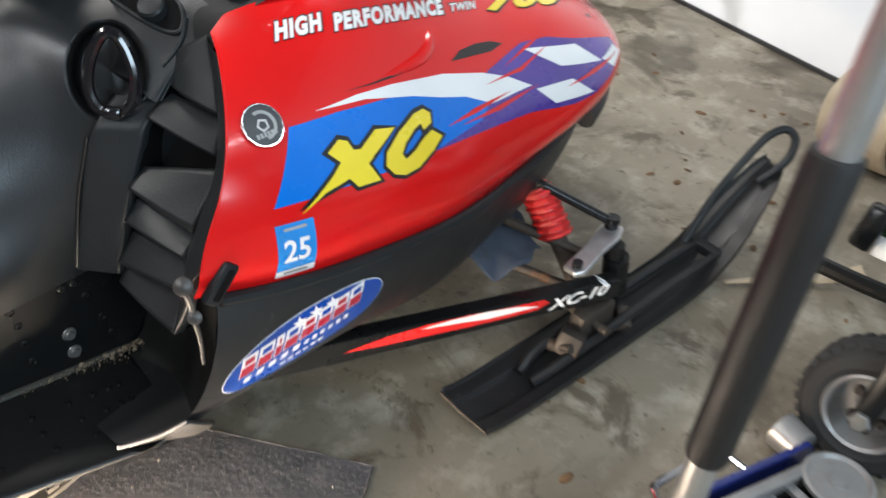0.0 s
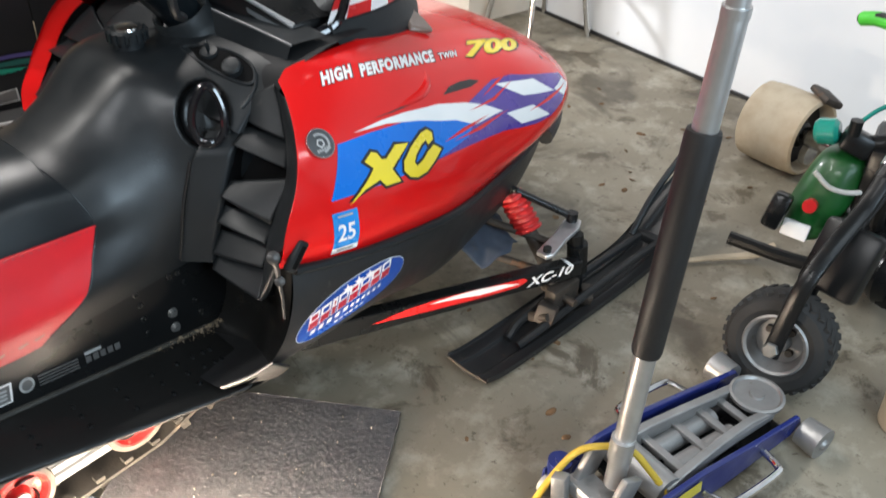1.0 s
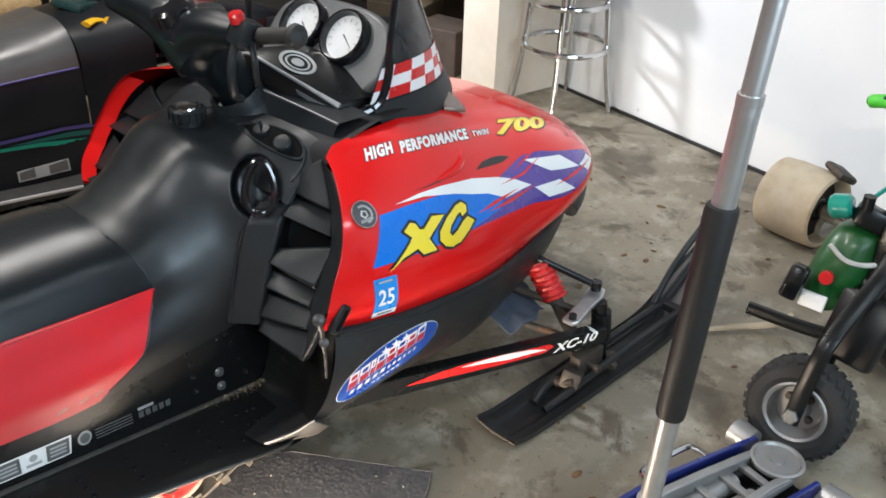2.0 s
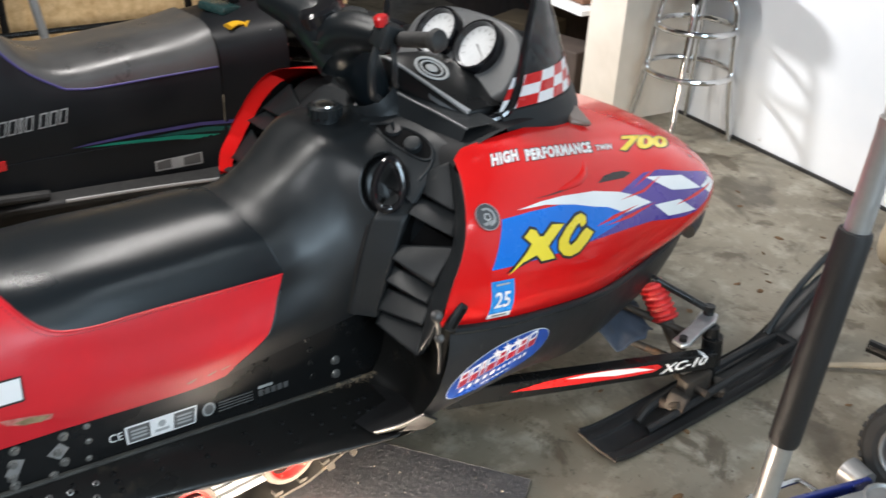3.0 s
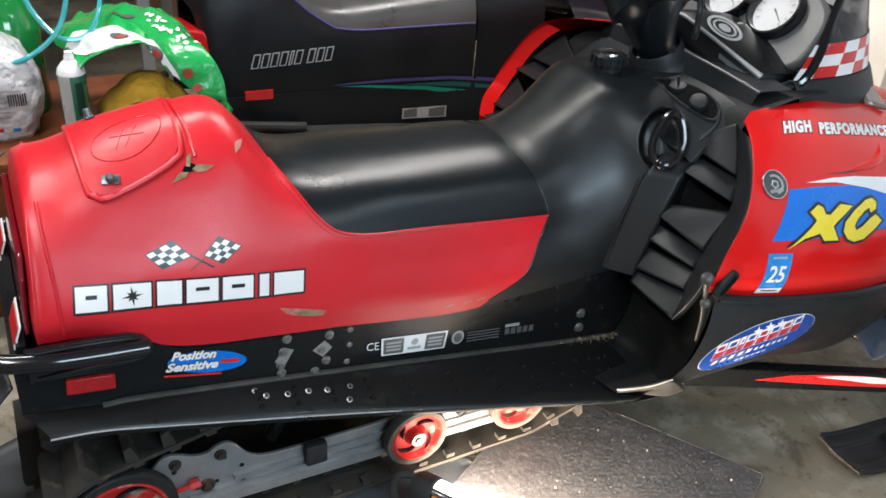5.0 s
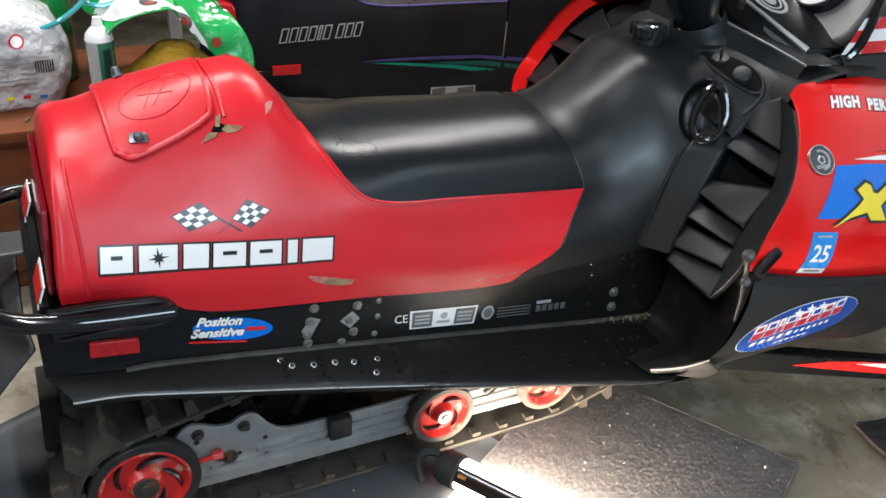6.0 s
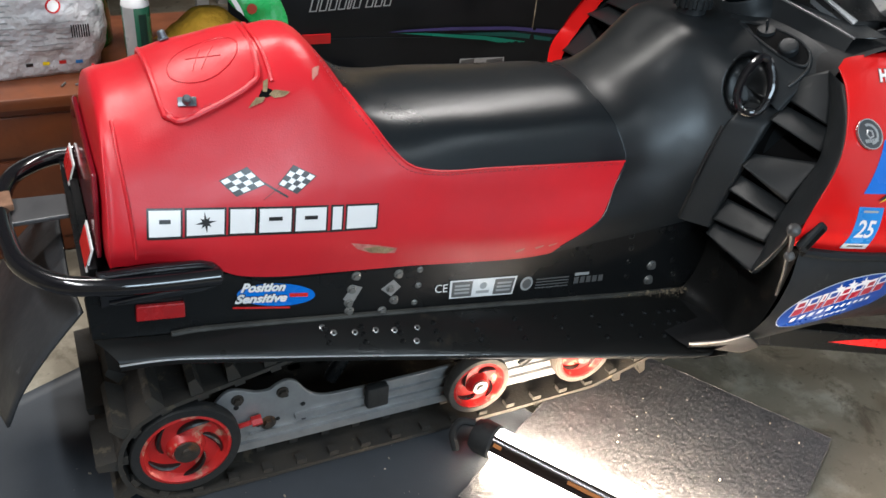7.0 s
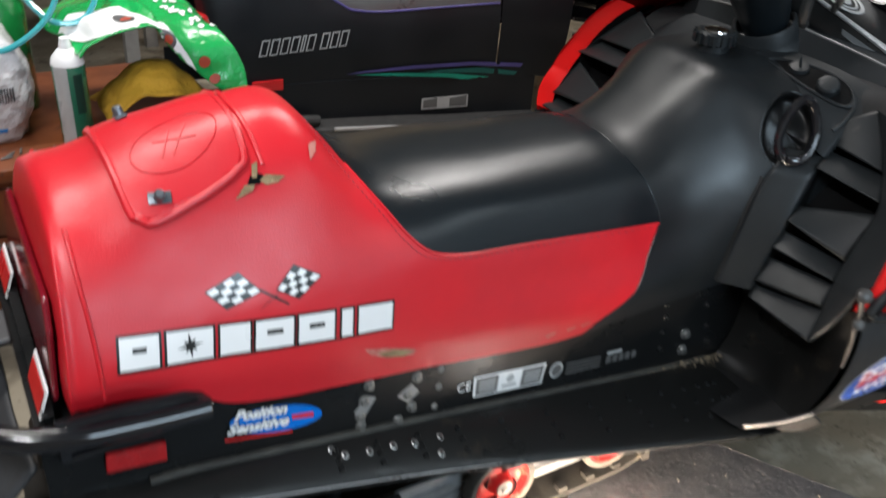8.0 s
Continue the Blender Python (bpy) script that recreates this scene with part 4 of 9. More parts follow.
# tunnel, running boards
TUN_TOP = ((-1.03, 0.505), (-0.84, 0.48), (-0.78, 0.45), (-0.45, 0.42), (-0.2, 0.415), (0.033, 0.42))
FOLD = ((-1.03, 0.40), (-0.92, 0.384), (-0.84, 0.378), (-0.51, 0.33), (-0.07, 0.262), (0.06, 0.245))
for s in (-1, 1):
    bm = bmesh.new()
    y = 0.197 * s
    y = s * 0.197
    prism(bm, [(x, y, z) for x, z in TUN_TOP] + [(0.15, y, 0.42), (0.15, y, 0.24)] + [(x, y, z) for x, z in FOLD[::-1]], (0, -s * 0.004, 0))
    part("tunnel_side", bm, BLACK_METAL, sled, "black painted tunnel side with bolts and stickers", smooth=False)
    inner = [(x, s * 0.199, z) for x, z in FOLD]
    outer = [(-1.0, s * 0.232, 0.375), (-0.93, s * 0.237, 0.372), (-0.84, s * 0.245, 0.357), (-0.51, s * 0.272, 0.293), (-0.07, s * 0.362, 0.245), (0.05, s * 0.385, 0.236)]
    v, f = sheet([inner, [tuple((Vector(a) + Vector(b)) / 2 + Vector((0, 0, 0.004))) for a, b in zip(inner, outer)], outer, [tuple(Vector(b) + Vector((0, s * 0.001, -0.014))) for b in outer], [tuple(Vector(b) + Vector((0, -s * 0.012, -0.016))) for b in outer]], 24, 60)
    rb = mesh_ob("running_board", v, f, BOARD, sled, "dusty black metal running board with grip teeth")
    bm = bmesh.new()
    tube(bm, [tuple(Vector(b) + Vector((0, s * 0.001, -0.004))) for b in outer], 0.0019, 8)
    part("worn_edge", bm, ALU if s < 0 else BLACK_METAL, rb)
    # dusty bend between the board and the tunnel
    bm = bmesh.new()
    tube(bm, [(x, s * 0.2, z + 0.001) for x, z in FOLD[1:]], 0.0055, 8)
    part("dusty_bend", bm, DUST, rb)
    # rows of raised grip teeth
    iv, ov = spline_rows(np.array(inner), 60), spline_rows(np.array(outer), 60)
    bm = bmesh.new()
    lathe(bm, (0, 0, 0), (0, 0, 1), [(0, 0.0055), (0.004, 0.0038), (0.004, 0.002), (0.001, 0.0015)], 8)
    tooth0 = part("grip_tooth", bm, BLACK_METAL, rb)
    for k in range(30, 56, 2):
        for q in (0.35, 0.55, 0.75):
            p = iv[k] * (1 - q) + ov[k] * q + np.array((0, 0, 0.003))
            ob = tooth0 if (k, q) == (30, 0.35) else new("grip_tooth", tooth0.data)
            ob.parent = rb
            ob.matrix_basis = Matrix.Translation(p)
    # toe wall of the footwell
    v, f = sheet([[(0.0, s * 0.20, 0.225), (0.0, s * 0.30, 0.222), (-0.01, s * 0.375, 0.222)], [(0.085, s * 0.20, 0.245), (0.09, s * 0.30, 0.245), (0.045, s * 0.41, 0.26)],
                  [(0.12, s * 0.20, 0.33), (0.12, s * 0.31, 0.33), (0.075, s * 0.43, 0.36)], [(0.10, s * 0.20, 0.43), (0.10, s * 0.30, 0.44), (0.095, s * 0.432, 0.48)]], 20, 20)
    mesh_ob("toe_well", v, f, BOARD, sled, face=(-1, 0, 0.8))
bm = bmesh.new()
prism(bm, [(x, -0.195, z - 0.006) for x, z in TUN_TOP] + [(0.15, -0.195, 0.415), (0.15, -0.195, 0.405), (-1.03, -0.195, 0.49)], (0, 0.39, 0))
part("tunnel_top", bm, BLACK_METAL, sled, smooth=False)

# track
R, RC = 0.105, (-0.915, 0.122)
D, DC = 0.095, (0.26, 0.23)
path = []
for k in range(9):
    w = radians(-90 + (k - 8) * 165 / 8)
    path.append((RC[0] + R * math.cos(w), RC[1] + R * math.sin(w)))
path += [(-0.6, 0.017), (-0.3, 0.017), (-0.08, 0.022), (0.03, 0.055)]
for k in range(7):
    w = radians(-60 + k * 150 / 6)
    path.append((DC[0] + D * math.cos(w), DC[1] + D * math.sin(w)))
path += [(-0.1, 0.25), (-0.45, 0.295), (-0.7, 0.275)]
ring = [Vector((x, 0, z)) for x, z in path]
lens = [0.0]
closed = ring + [ring[0]]
for a, b in zip(closed, closed[1:]):
    lens.append(lens[-1] + (b - a).length)


def along(d):
    d %= lens[-1]
    for k in range(len(closed) - 1):
        if d <= lens[k + 1]:
            f = (d - lens[k]) / max(1e-9, lens[k + 1] - lens[k])
            t = (closed[k + 1] - closed[k]).normalized()
            return closed[k].lerp(closed[k + 1], f), t
    return closed[0], (closed[1] - closed[0]).normalized()


bm = bmesh.new()
loops = []
for k in range(150):
    p, t = along(lens[-1] * k / 150)
    n = Vector((t.z, 0, -t.x))
    loops.append([bm.verts.new(p + Vector((0, y, 0)) + n * o) for y, o in ((-0.19, 0.0), (0.19, 0.0), (0.19, 0.008), (-0.19, 0.008))])
for k in range(150):
    A, B = loops[k], loops[(k + 1) % 150]
    for j in range(4):
        bm.faces.new((A[j], A[(j + 1) % 4], B[(j + 1) % 4], B[j]))
track = part("track", bm, TRACK_RUBBER, sled, "worn black rubber drive track")
bm = bmesh.new()
for y0, y1, x in ((-0.188, -0.075, 0.006), (-0.06, 0.06, -0.008), (0.075, 0.188, 0.006)):
    prism(bm, [(x - 0.011, y0, 0), (x + 0.011, y0, 0), (x + 0.007, y0, 0.031), (x - 0.006, y0, 0.034)], (0, y1 - y0, 0))
for y in (-0.12, 0.12):
    box(bm, (0, y, -0.018), (0.016, 0.022, 0.02))
for y in (-0.08, 0.08):
    box(bm, (0, y, -0.003), (0.028, 0.018, 0.008))
for y in (-0.177, 0.177):
    box(bm, (0, y, -0.011), (0.018, 0.018, 0.011))
lug0 = part("lug", bm, TRACK_RUBBER, track, smooth=False)
lug_me = lug0.data
COUNT = 48
for k in range(COUNT):
    p, t = along(lens[-1] * k / COUNT)
    n = Vector((t.z, 0, -t.x))
    q = p + n * 0.007
    m = Matrix(((t.x, 0, n.x, q.x), (0, 1, 0, 0), (t.z, 0, n.z, q.z), (0, 0, 0, 1)))
    ob = lug0 if k == 0 else new("lug", lug_me)
    ob.parent = track
    ob.matrix_basis = m


def idler(c, r, s, spokes):
    """A rubber-tyred red wheel; swirl slots."""
    bm = bmesh.new()
    a = Vector((0, s, 0))
    lathe(bm, c, a, [(-0.012, r * 0.80), (-0.013, r * 0.97), (-0.008, r), (0.008, r), (0.013, r * 0.97), (0.012, r * 0.82), (-0.012, r * 0.80)], 40)
    tyre = part("idler_wheel" if r < 0.08 else "rear_wheel", bm, IDLER_RUBBER if r < 0.08 else RUBBER, sled, "black rubber-tyred red plastic wheel")
    bm = bmesh.new()
    lathe(bm, c, a, [(-0.01, r * 0.82), (0.0105, r * 0.83), (0.012, r * 0.76), (0.006, r * 0.70), (0.0, r * 0.66), (0.0, r * 0.36), (0.008, r * 0.30), (0.014, r * 0.26), (0.014, 0.0)], 40)
    part("rim", bm, WHEEL_RED, tyre)
    u, v, d = frame_of(a)
    for k in range(spokes):
        bm = bmesh.new()
        w0 = 2 * math.pi * k / spokes
        line = []
        for q in range(8):
            w = w0 + q * 0.155
            rr = r * (0.40 + 0.042 * q)
            line.append(Vector(c) + a * 0.003 + (u * math.cos(w) + v * math.sin(w)) * rr)
        tube(bm, line, lambda f: r * 0.095 * (1 - 0.85 * abs(2 * f - 1) ** 2.5) + 0.0005, 8, per=3, flat=0.5)
        part("slot", bm, BLACK_PRINT, tyre)
    bm = bmesh.new()
    lathe(bm, c, a, [(0.012, r * 0.24), (0.018, r * 0.23), (0.018, r * 0.11), (0.022, r * 0.10), (0.022, 0)], 20)
    part("hub_bolt", bm, BOLT if r < 0.08 else DIRTY_STEEL, tyre)


for s in (-1, 1):
    idler((-0.915, s * 0.175, 0.122), 0.093, s, 5)
    idler((-0.358, s * 0.178, 0.103), 0.067, s, 4)
    idler((-0.118, s * 0.178, 0.112), 0.067, s, 4)
idler((-0.915, 0.0, 0.122), 0.093, 1, 5)
for s in (-1, 1):
    bm = bmesh.new()
    y = s * 0.150
    crest = [(p.x, y, p.z) for p in smooth_line([(x, 0, z) for x, z in ((-0.90, 0.12), (-0.866, 0.165), (-0.845, 0.190), (-0.828, 0.198), (-0.808, 0.193), (-0.785, 0.182), (-0.762, 0.180), (-0.746, 0.189), (-0.727, 0.193), (-0.711, 0.184), (-0.694, 0.160), (-0.675, 0.144), (-0.648, 0.136), (-0.588, 0.134))], 4)]
    prism(bm, [(-0.90, y, 0.06)] + crest + [(-0.446, y, 0.134), (-0.2, y, 0.14), (0.0, y, 0.15), (0.08, y, 0.16), (0.08, y, 0.13), (0.0, y, 0.085), (-0.1, y, 0.055), (-0.5, y, 0.05)], (0, -s * 0.008, 0))
    rail = part("slide_rail", bm, RAIL, sled, "silver aluminium suspension rail", smooth=False, bevel=0.0015)
    bm = bmesh.new()
    prism(bm, [(-0.717, y + s * 0.007, 0.101), (-0.717, y + s * 0.007, 0.112), (-0.1, y + s * 0.007, 0.116), (-0.1, y + s * 0.007, 0.104)], (0, -s * 0.007, 0))
    prism(bm, [(-0.80, y + s * 0.006, 0.086), (-0.80, y + s * 0.006, 0.092), (-0.1, y + s * 0.006, 0.090), (-0.1, y + s * 0.006, 0.084)], (0, -s * 0.006, 0))
    prism(bm, [(-0.88, y + s * 0.008, 0.058), (-0.88, y + s * 0.008, 0.074), (-0.1, y + s * 0.008, 0.068), (0.02, y + s * 0.008, 0.09), (0.02, y + s * 0.008, 0.078), (-0.1, y + s * 0.008, 0.05)], (0, -s * 0.012, 0))
    part("rail_rib", bm, RAIL, rail, smooth=False)
    for x, z, r in ((-0.818, 0.175, 0.010), (-0.738, 0.170, 0.010), (-0.766, 0.106, 0.013), (-0.854, 0.150, 0.007)):
        bm = bmesh.new()
        cyl(bm, (x, y, z), (x, y + s * 0.003, z), r * 1.15, r * 1.1, 14)
        cyl(bm, (x, y + s * 0.003, z), (x, y + s * 0.009, z), r * 0.75, r * 0.7, 6)
        part("rail_bolt", bm, DIRTY_STEEL, rail)
    for x, z, r in ((-0.701, 0.130, 0.0045), (-0.784, 0.105, 0.0045), (-0.748, 0.109, 0.004), (-0.700, 0.095, 0.0045), (-0.821, 0.158, 0.005), (-0.731, 0.160, 0.004)):
        bm = bmesh.new()
        cyl(bm, (x, y, z), (x, y + s * 0.0012, z), r, r, 10)
        part("rail_hole", bm, BLACK_PRINT, rail)
    bm = bmesh.new()
    cyl(bm, (-0.835, y + s * 0.012, 0.122), (-0.790, y + s * 0.012, 0.128), 0.0045, seg=8)
    cyl(bm, (-0.798, y + s * 0.012, 0.127), (-0.780, y + s * 0.012, 0.129), 0.0095, seg=6)
    part("adjuster_bolt", bm, RED_SPRING, rail, "red tension adjuster bolt")
    bm = bmesh.new()
    box(bm, (-0.842, y + s * 0.010, 0.136), (0.020, 0.014, 0.036), turned(0, -10, 0), bevel=0.003)
    part("adjuster_block", bm, DIRTY_STEEL, rail)
    bm = bmesh.new()
    box(bm, (-0.562, y + s * 0.012, 0.119), (0.044, 0.02, 0.048), bevel=0.005)
    part("rubber_stop", bm, RUBBER, rail)
for name, a, b, r in (
        ("axle", (-0.915, -0.17, 0.122), (-0.915, 0.17, 0.122), 0.014),
        ("axle", (-0.358, -0.17, 0.103), (-0.358, 0.17, 0.103), 0.012),
        ("axle", (-0.118, -0.17, 0.112), (-0.118, 0.17, 0.112), 0.012),
        ("suspension_arm", (-0.63, -0.09, 0.12), (-0.5, -0.09, 0.33), 0.014),
        ("suspension_arm", (-0.63, 0.09, 0.12), (-0.5, 0.09, 0.33), 0.014),
        ("suspension_arm", (-0.25, -0.15, 0.10), (-0.02, -0.15, 0.26), 0.014),
        ("suspension_arm", (-0.25, 0.15, 0.10), (-0.02, 0.15, 0.26), 0.014),
        ("rear_shock", (-0.62, 0, 0.11), (-0.35, 0, 0.30), 0.026),
        ("axle", (-0.5, -0.17, 0.32), (-0.5, 0.17, 0.32), 0.012),
):
    bm = bmesh.new()
    cyl(bm, a, b, r)
    part(name, bm, BLACK_METAL, sled)

# skis and front suspension
def ski_side(s):
    o, fwd, side = Vector((0.497, s * 0.525, 0.0)), Vector((0.996, s * 0.085, 0)), Vector((-0.085, s * 0.996, 0))

    def P(a, b, z):
        return o + fwd * a + side * b + Vector((0, 0, z))
    prof = ((0.0, 0.028, 0.060), (0.06, 0.016, 0.062), (0.2, 0.012, 0.064), (0.45, 0.012, 0.066), (0.62, 0.014, 0.065), (0.70, 0.03, 0.064), (0.78, 0.075, 0.060), (0.85, 0.130, 0.050), (0.905, 0.172, 0.038), (0.94, 0.197, 0.024))
    rows = []
    for a, z, w in prof:
        rows.append([P(a, -w, z + 0.012), P(a, -w * 0.98, z + 0.002), P(a, -w * 0.5, z), P(a, -w * 0.42, z - 0.006), P(a, 0, z - 0.008), P(a, w * 0.42, z - 0.006), P(a, w * 0.5, z), P(a, w * 0.98, z + 0.002), P(a, w, z + 0.012)])
    v, f = sheet(rows, 60, 40)
    n = len(v)
    low = [p + np.array((0, 0, -0.007)) for p in v]
    faces = list(f) + [tuple(n + k for k in q[::-1]) for q in f]
    nu, nv = 60, 40
    edge = [i * nv for i in range(nu)] + [(nu - 1) * nv + j for j in range(1, nv)] + [i * nv + nv - 1 for i in range(nu - 2, -1, -1)] + list(range(nv - 2, 0, -1))
    for a, b in zip(edge, edge[1:] + edge[:1]):
        faces.append((a, n + a, n + b, b))
    ski = mesh_ob("ski", list(v) + low, faces, PAN_PLASTIC, sled, "worn black plastic ski", face="out")
    bm = bmesh.new()
    for b in (-0.028, 0.028):
        tube(bm, [P(0.16, b * 0.6, 0.012), P(0.24, b, 0.032), P(0.5, b, 0.045), P(0.68, b, 0.046), P(0.76, b, 0.04)], 0.011, 8)
    box(bm, P(0.74, 0, 0.035), (0.03, 0.075, 0.04), turned(0, 0, s * 6), bevel=0.006)
    part("ski_rib", bm, PAN_PLASTIC, ski)
    bm = bmesh.new()
    tube(bm, [P(0.71, -0.042, 0.05), P(0.79, -0.047, 0.13), P(0.87, -0.040, 0.205), P(0.925, -0.030, 0.252), P(0.962, -0.012, 0.268), P(0.968, 0.014, 0.255), P(0.945, 0.025, 0.222), P(0.915, 0.018, 0.195), P(0.885, 0.0, 0.165)], 0.0095, 10)
    part("ski_loop", bm, BLACK_PLASTIC, ski, "black plastic loop handle on the ski tip")
    bm = bmesh.new()
    tube(bm, [P(0.0, -0.062, 0.028), P(0.0, 0.0, 0.024), P(0.0, 0.062, 0.028)], 0.003, 6)
    part("worn_edge", bm, DIRTY_STEEL, ski)
    # saddle, spindle
    bm = bmesh.new()
    box(bm, P(0.34, 0, 0.06), (0.10, 0.035, 0.07), turned(0, 0, s * 6), bevel=0.008)
    box(bm, P(0.27, 0.01, 0.045), (0.05, 0.05, 0.05), turned(10, 20, 20), bevel=0.008)
    cyl(bm, P(0.33, -0.05, 0.065), P(0.33, 0.05, 0.065), 0.010)
    cyl(bm, P(0.25, -0.02, 0.03), P(0.25, 0.03, 0.055), 0.014, 0.009)
    box(bm, P(0.42, 0.02, 0.03), (0.05, 0.03, 0.03), turned(10, -15, 40), bevel=0.006)
    part("ski_saddle", bm, DIRTY_STEEL, sled, "rusty steel ski saddle")
    bm = bmesh.new()
    cyl(bm, (0.918, s * 0.548, 0.03), (0.905, s * 0.535, 0.198), 0.017)
    cyl(bm, (0.914, s * 0.545, 0.09), (0.908, s * 0.539, 0.17), 0.026)
    part("spindle", bm, BLACK_METAL, sled)
    bm = bmesh.new()
    prism(bm, [(0.775, s * 0.505, 0.188), (0.772, s * 0.535, 0.188), (0.79, s * 0.545, 0.189), (0.86, s * 0.535, 0.194), (0.915, s * 0.535, 0.199), (0.945, s * 0.522, 0.201), (0.945, s * 0.495, 0.201), (0.92, s * 0.485, 0.199), (0.86, s * 0.498, 0.194)], (0, 0, 0.012))
    part("steering_arm", bm, ALU, sled, "bare aluminium steering arm", bevel=0.003)
    bm = bmesh.new()
    cyl(bm, (0.93, s * 0.50, 0.222), (0.84, s * 0.39, 0.29), 0.0095)
    cyl(bm, (0.84, s * 0.39, 0.29), (0.78, s * 0.25, 0.34), 0.0095)
    cyl(bm, (0.928, s * 0.503, 0.19), (0.93, s * 0.503, 0.234), 0.014)
    cyl(bm, (0.79, s * 0.525, 0.18), (0.79, s * 0.525, 0.212), 0.010)
    part("tie_rod", bm, BLACK_METAL, sled)
    # trailing arm
    bm = bmesh.new()
    a, b = Vector((0.20, s * 0.305, 0.185)), Vector((0.885, s * 0.563, 0.128))
    u = (b - a).normalized()
    w = Vector((u.y, -u.x, 0)).normalized() * 0.017
    pts = []
    for p, h in ((a, 0.026), (a.lerp(b, 0.5), 0.024), (b, 0.022)):
        pts.append([p + w + Vector((0, 0, h)), p + w - Vector((0, 0, h)), p - w - Vector((0, 0, h)), p - w + Vector((0, 0, h))])
    rings = [[bm.verts.new(p) for p in q] for q in pts]
    for A, B in zip(rings, rings[1:]):
        for k in range(4):
            bm.faces.new((A[k], A[(k + 1) % 4], B[(k + 1) % 4], B[k]))
    bm.faces.new(rings[0])
    bm.faces.new(rings[-1][::-1])
    arm = part("trailing_arm", bm, BLACK_METAL, sled, "black trailing arm with a red and white stripe", smooth=False, bevel=0.005)
    # radius rods and shock
    bm = bmesh.new()
    cyl(bm, (0.87, s * 0.51, 0.17), (0.72, s * 0.16, 0.24), 0.010)
    cyl(bm, (0.84, s * 0.50, 0.10), (0.68, s * 0.14, 0.16), 0.010)
    part("radius_rod", bm, DIRTY_STEEL, sled)
    bm = bmesh.new()
    top, bot = Vector((0.845, s * 0.355, 0.295)), Vector((0.852, s * 0.49, 0.115))
    cyl(bm, bot, top, 0.018, seg=16)
    sh = part("shock_absorber", bm, DIRTY_STEEL, sled)
    bm = bmesh.new()
    u1, v1, d1 = frame_of(top - bot)
    coil = []
    for k in range(60):
        w1 = k / 59 * 2 * math.pi * 7
        coil.append(bot.lerp(top, 0.42 + 0.46 * k / 59) + (u1 * math.cos(w1) + v1 * math.sin(w1)) * 0.030)
    tube(bm, coil, 0.006, 8, per=1)
    cyl(bm, bot.lerp(top, 0.42), bot.lerp(top, 0.88), 0.029, seg=20)
    part("coil_spring", bm, RED_SPRING, sh, "red coil spring")
    return arm


ARM = ski_side(-1)
ski_side(1)

# rear: bumper, tail light, hitch, flap
bm = bmesh.new()
tube(bm, [(-0.845, -0.215, 0.487), (-0.93, -0.216, 0.494), (-1.0, -0.212, 0.50), (-1.06, -0.19, 0.503), (-1.105, -0.13, 0.505), (-1.122, -0.04, 0.505), (-1.125, 0.05, 0.505), (-1.108, 0.14, 0.505), (-1.06, 0.195, 0.503), (-1.0, 0.212, 0.50), (-0.845, 0.215, 0.487)], 0.0145, 14)
part("rear_bumper", bm, BLACK_GLOSS, sled, "glossy black tubular rear bumper")
for s in (-1, 1):
    bm = bmesh.new()
    prism(bm, [(-1.012, s * 0.199, 0.462), (-1.012, s * 0.199, 0.520), (-0.93, s * 0.199, 0.518), (-0.868, s * 0.199, 0.512), (-0.848, s * 0.199, 0.504), (-0.836, s * 0.199, 0.488), (-0.837, s * 0.199, 0.470), (-0.86, s * 0.199, 0.461), (-0.93, s * 0.199, 0.459)], (0, s * 0.012, 0))
    bk = part("bumper_bracket", bm, BLACK_GLOSS, sled, "black pressed bumper bracket", smooth=False, bevel=0.004)
    bm = bmesh.new()
    tube(bm, [(-1.0, s * 0.212, 0.516), (-0.93, s * 0.212, 0.513), (-0.868, s * 0.212, 0.507), (-0.85, s * 0.211, 0.499)], 0.0035, 8)
    tube(bm, [(-1.0, s * 0.212, 0.470), (-0.93, s * 0.212, 0.472), (-0.85, s * 0.212, 0.470)], 0.0035, 8)
    part("bracket_rib", bm, BLACK_GLOSS, bk)
bm = bmesh.new()
prism(bm, [(-1.020, -0.185, 0.40), (-1.020, -0.185, 0.515), (-1.020, 0.185, 0.515), (-1.020, 0.185, 0.40)], (0.012, 0, 0))
part("rear_panel", bm, BLACK_METAL, sled, smooth=False)
bm = bmesh.new()
prism(bm, [(-0.998, -0.17, 0.520), (-0.991, -0.165, 0.61), (-0.987, -0.14, 0.64), (-0.987, 0.14, 0.64), (-0.991, 0.165, 0.61), (-0.998, 0.17, 0.520)], (-0.008, 0, 0))
TAIL = mat("dark_red_lens", (0.18, 0.006, 0.015), 0.15, bump=0.05, coat=0.5)
part("tail_light", bm, TAIL, sled, "dark red tail light lens across the seat back", smooth=False, bevel=0.006)
bm = bmesh.new()
prism(bm, [(-1.03, -0.01, 0.50), (-1.03, 0.06, 0.50), (-1.13, 0.075, 0.495), (-1.13, -0.005, 0.495)], (0, 0, 0.008))
hitch = part("hitch_bracket", bm, mat("grey_steel", (0.12, 0.12, 0.125), 0.4, metal=0.6, bump=0.1), sled, "grey steel tow hitch bracket", smooth=False, bevel=0.002)
bm = bmesh.new()
RUST = mat("rust", (0.22, 0.11, 0.06), 0.8, c2=(0.14, 0.07, 0.04), scale=40, bump=0.4)
box(bm, (-1.145, 0.045, 0.514), (0.075, 0.05, 0.012), turned(0, 0, 5), bevel=0.003)
box(bm, (-1.15, 0.045, 0.49), (0.07, 0.05, 0.012), turned(0, 0, 5), bevel=0.003)
part("rusty_plate", bm, RUST, hitch, "rusty tow plate")
bm = bmesh.new()
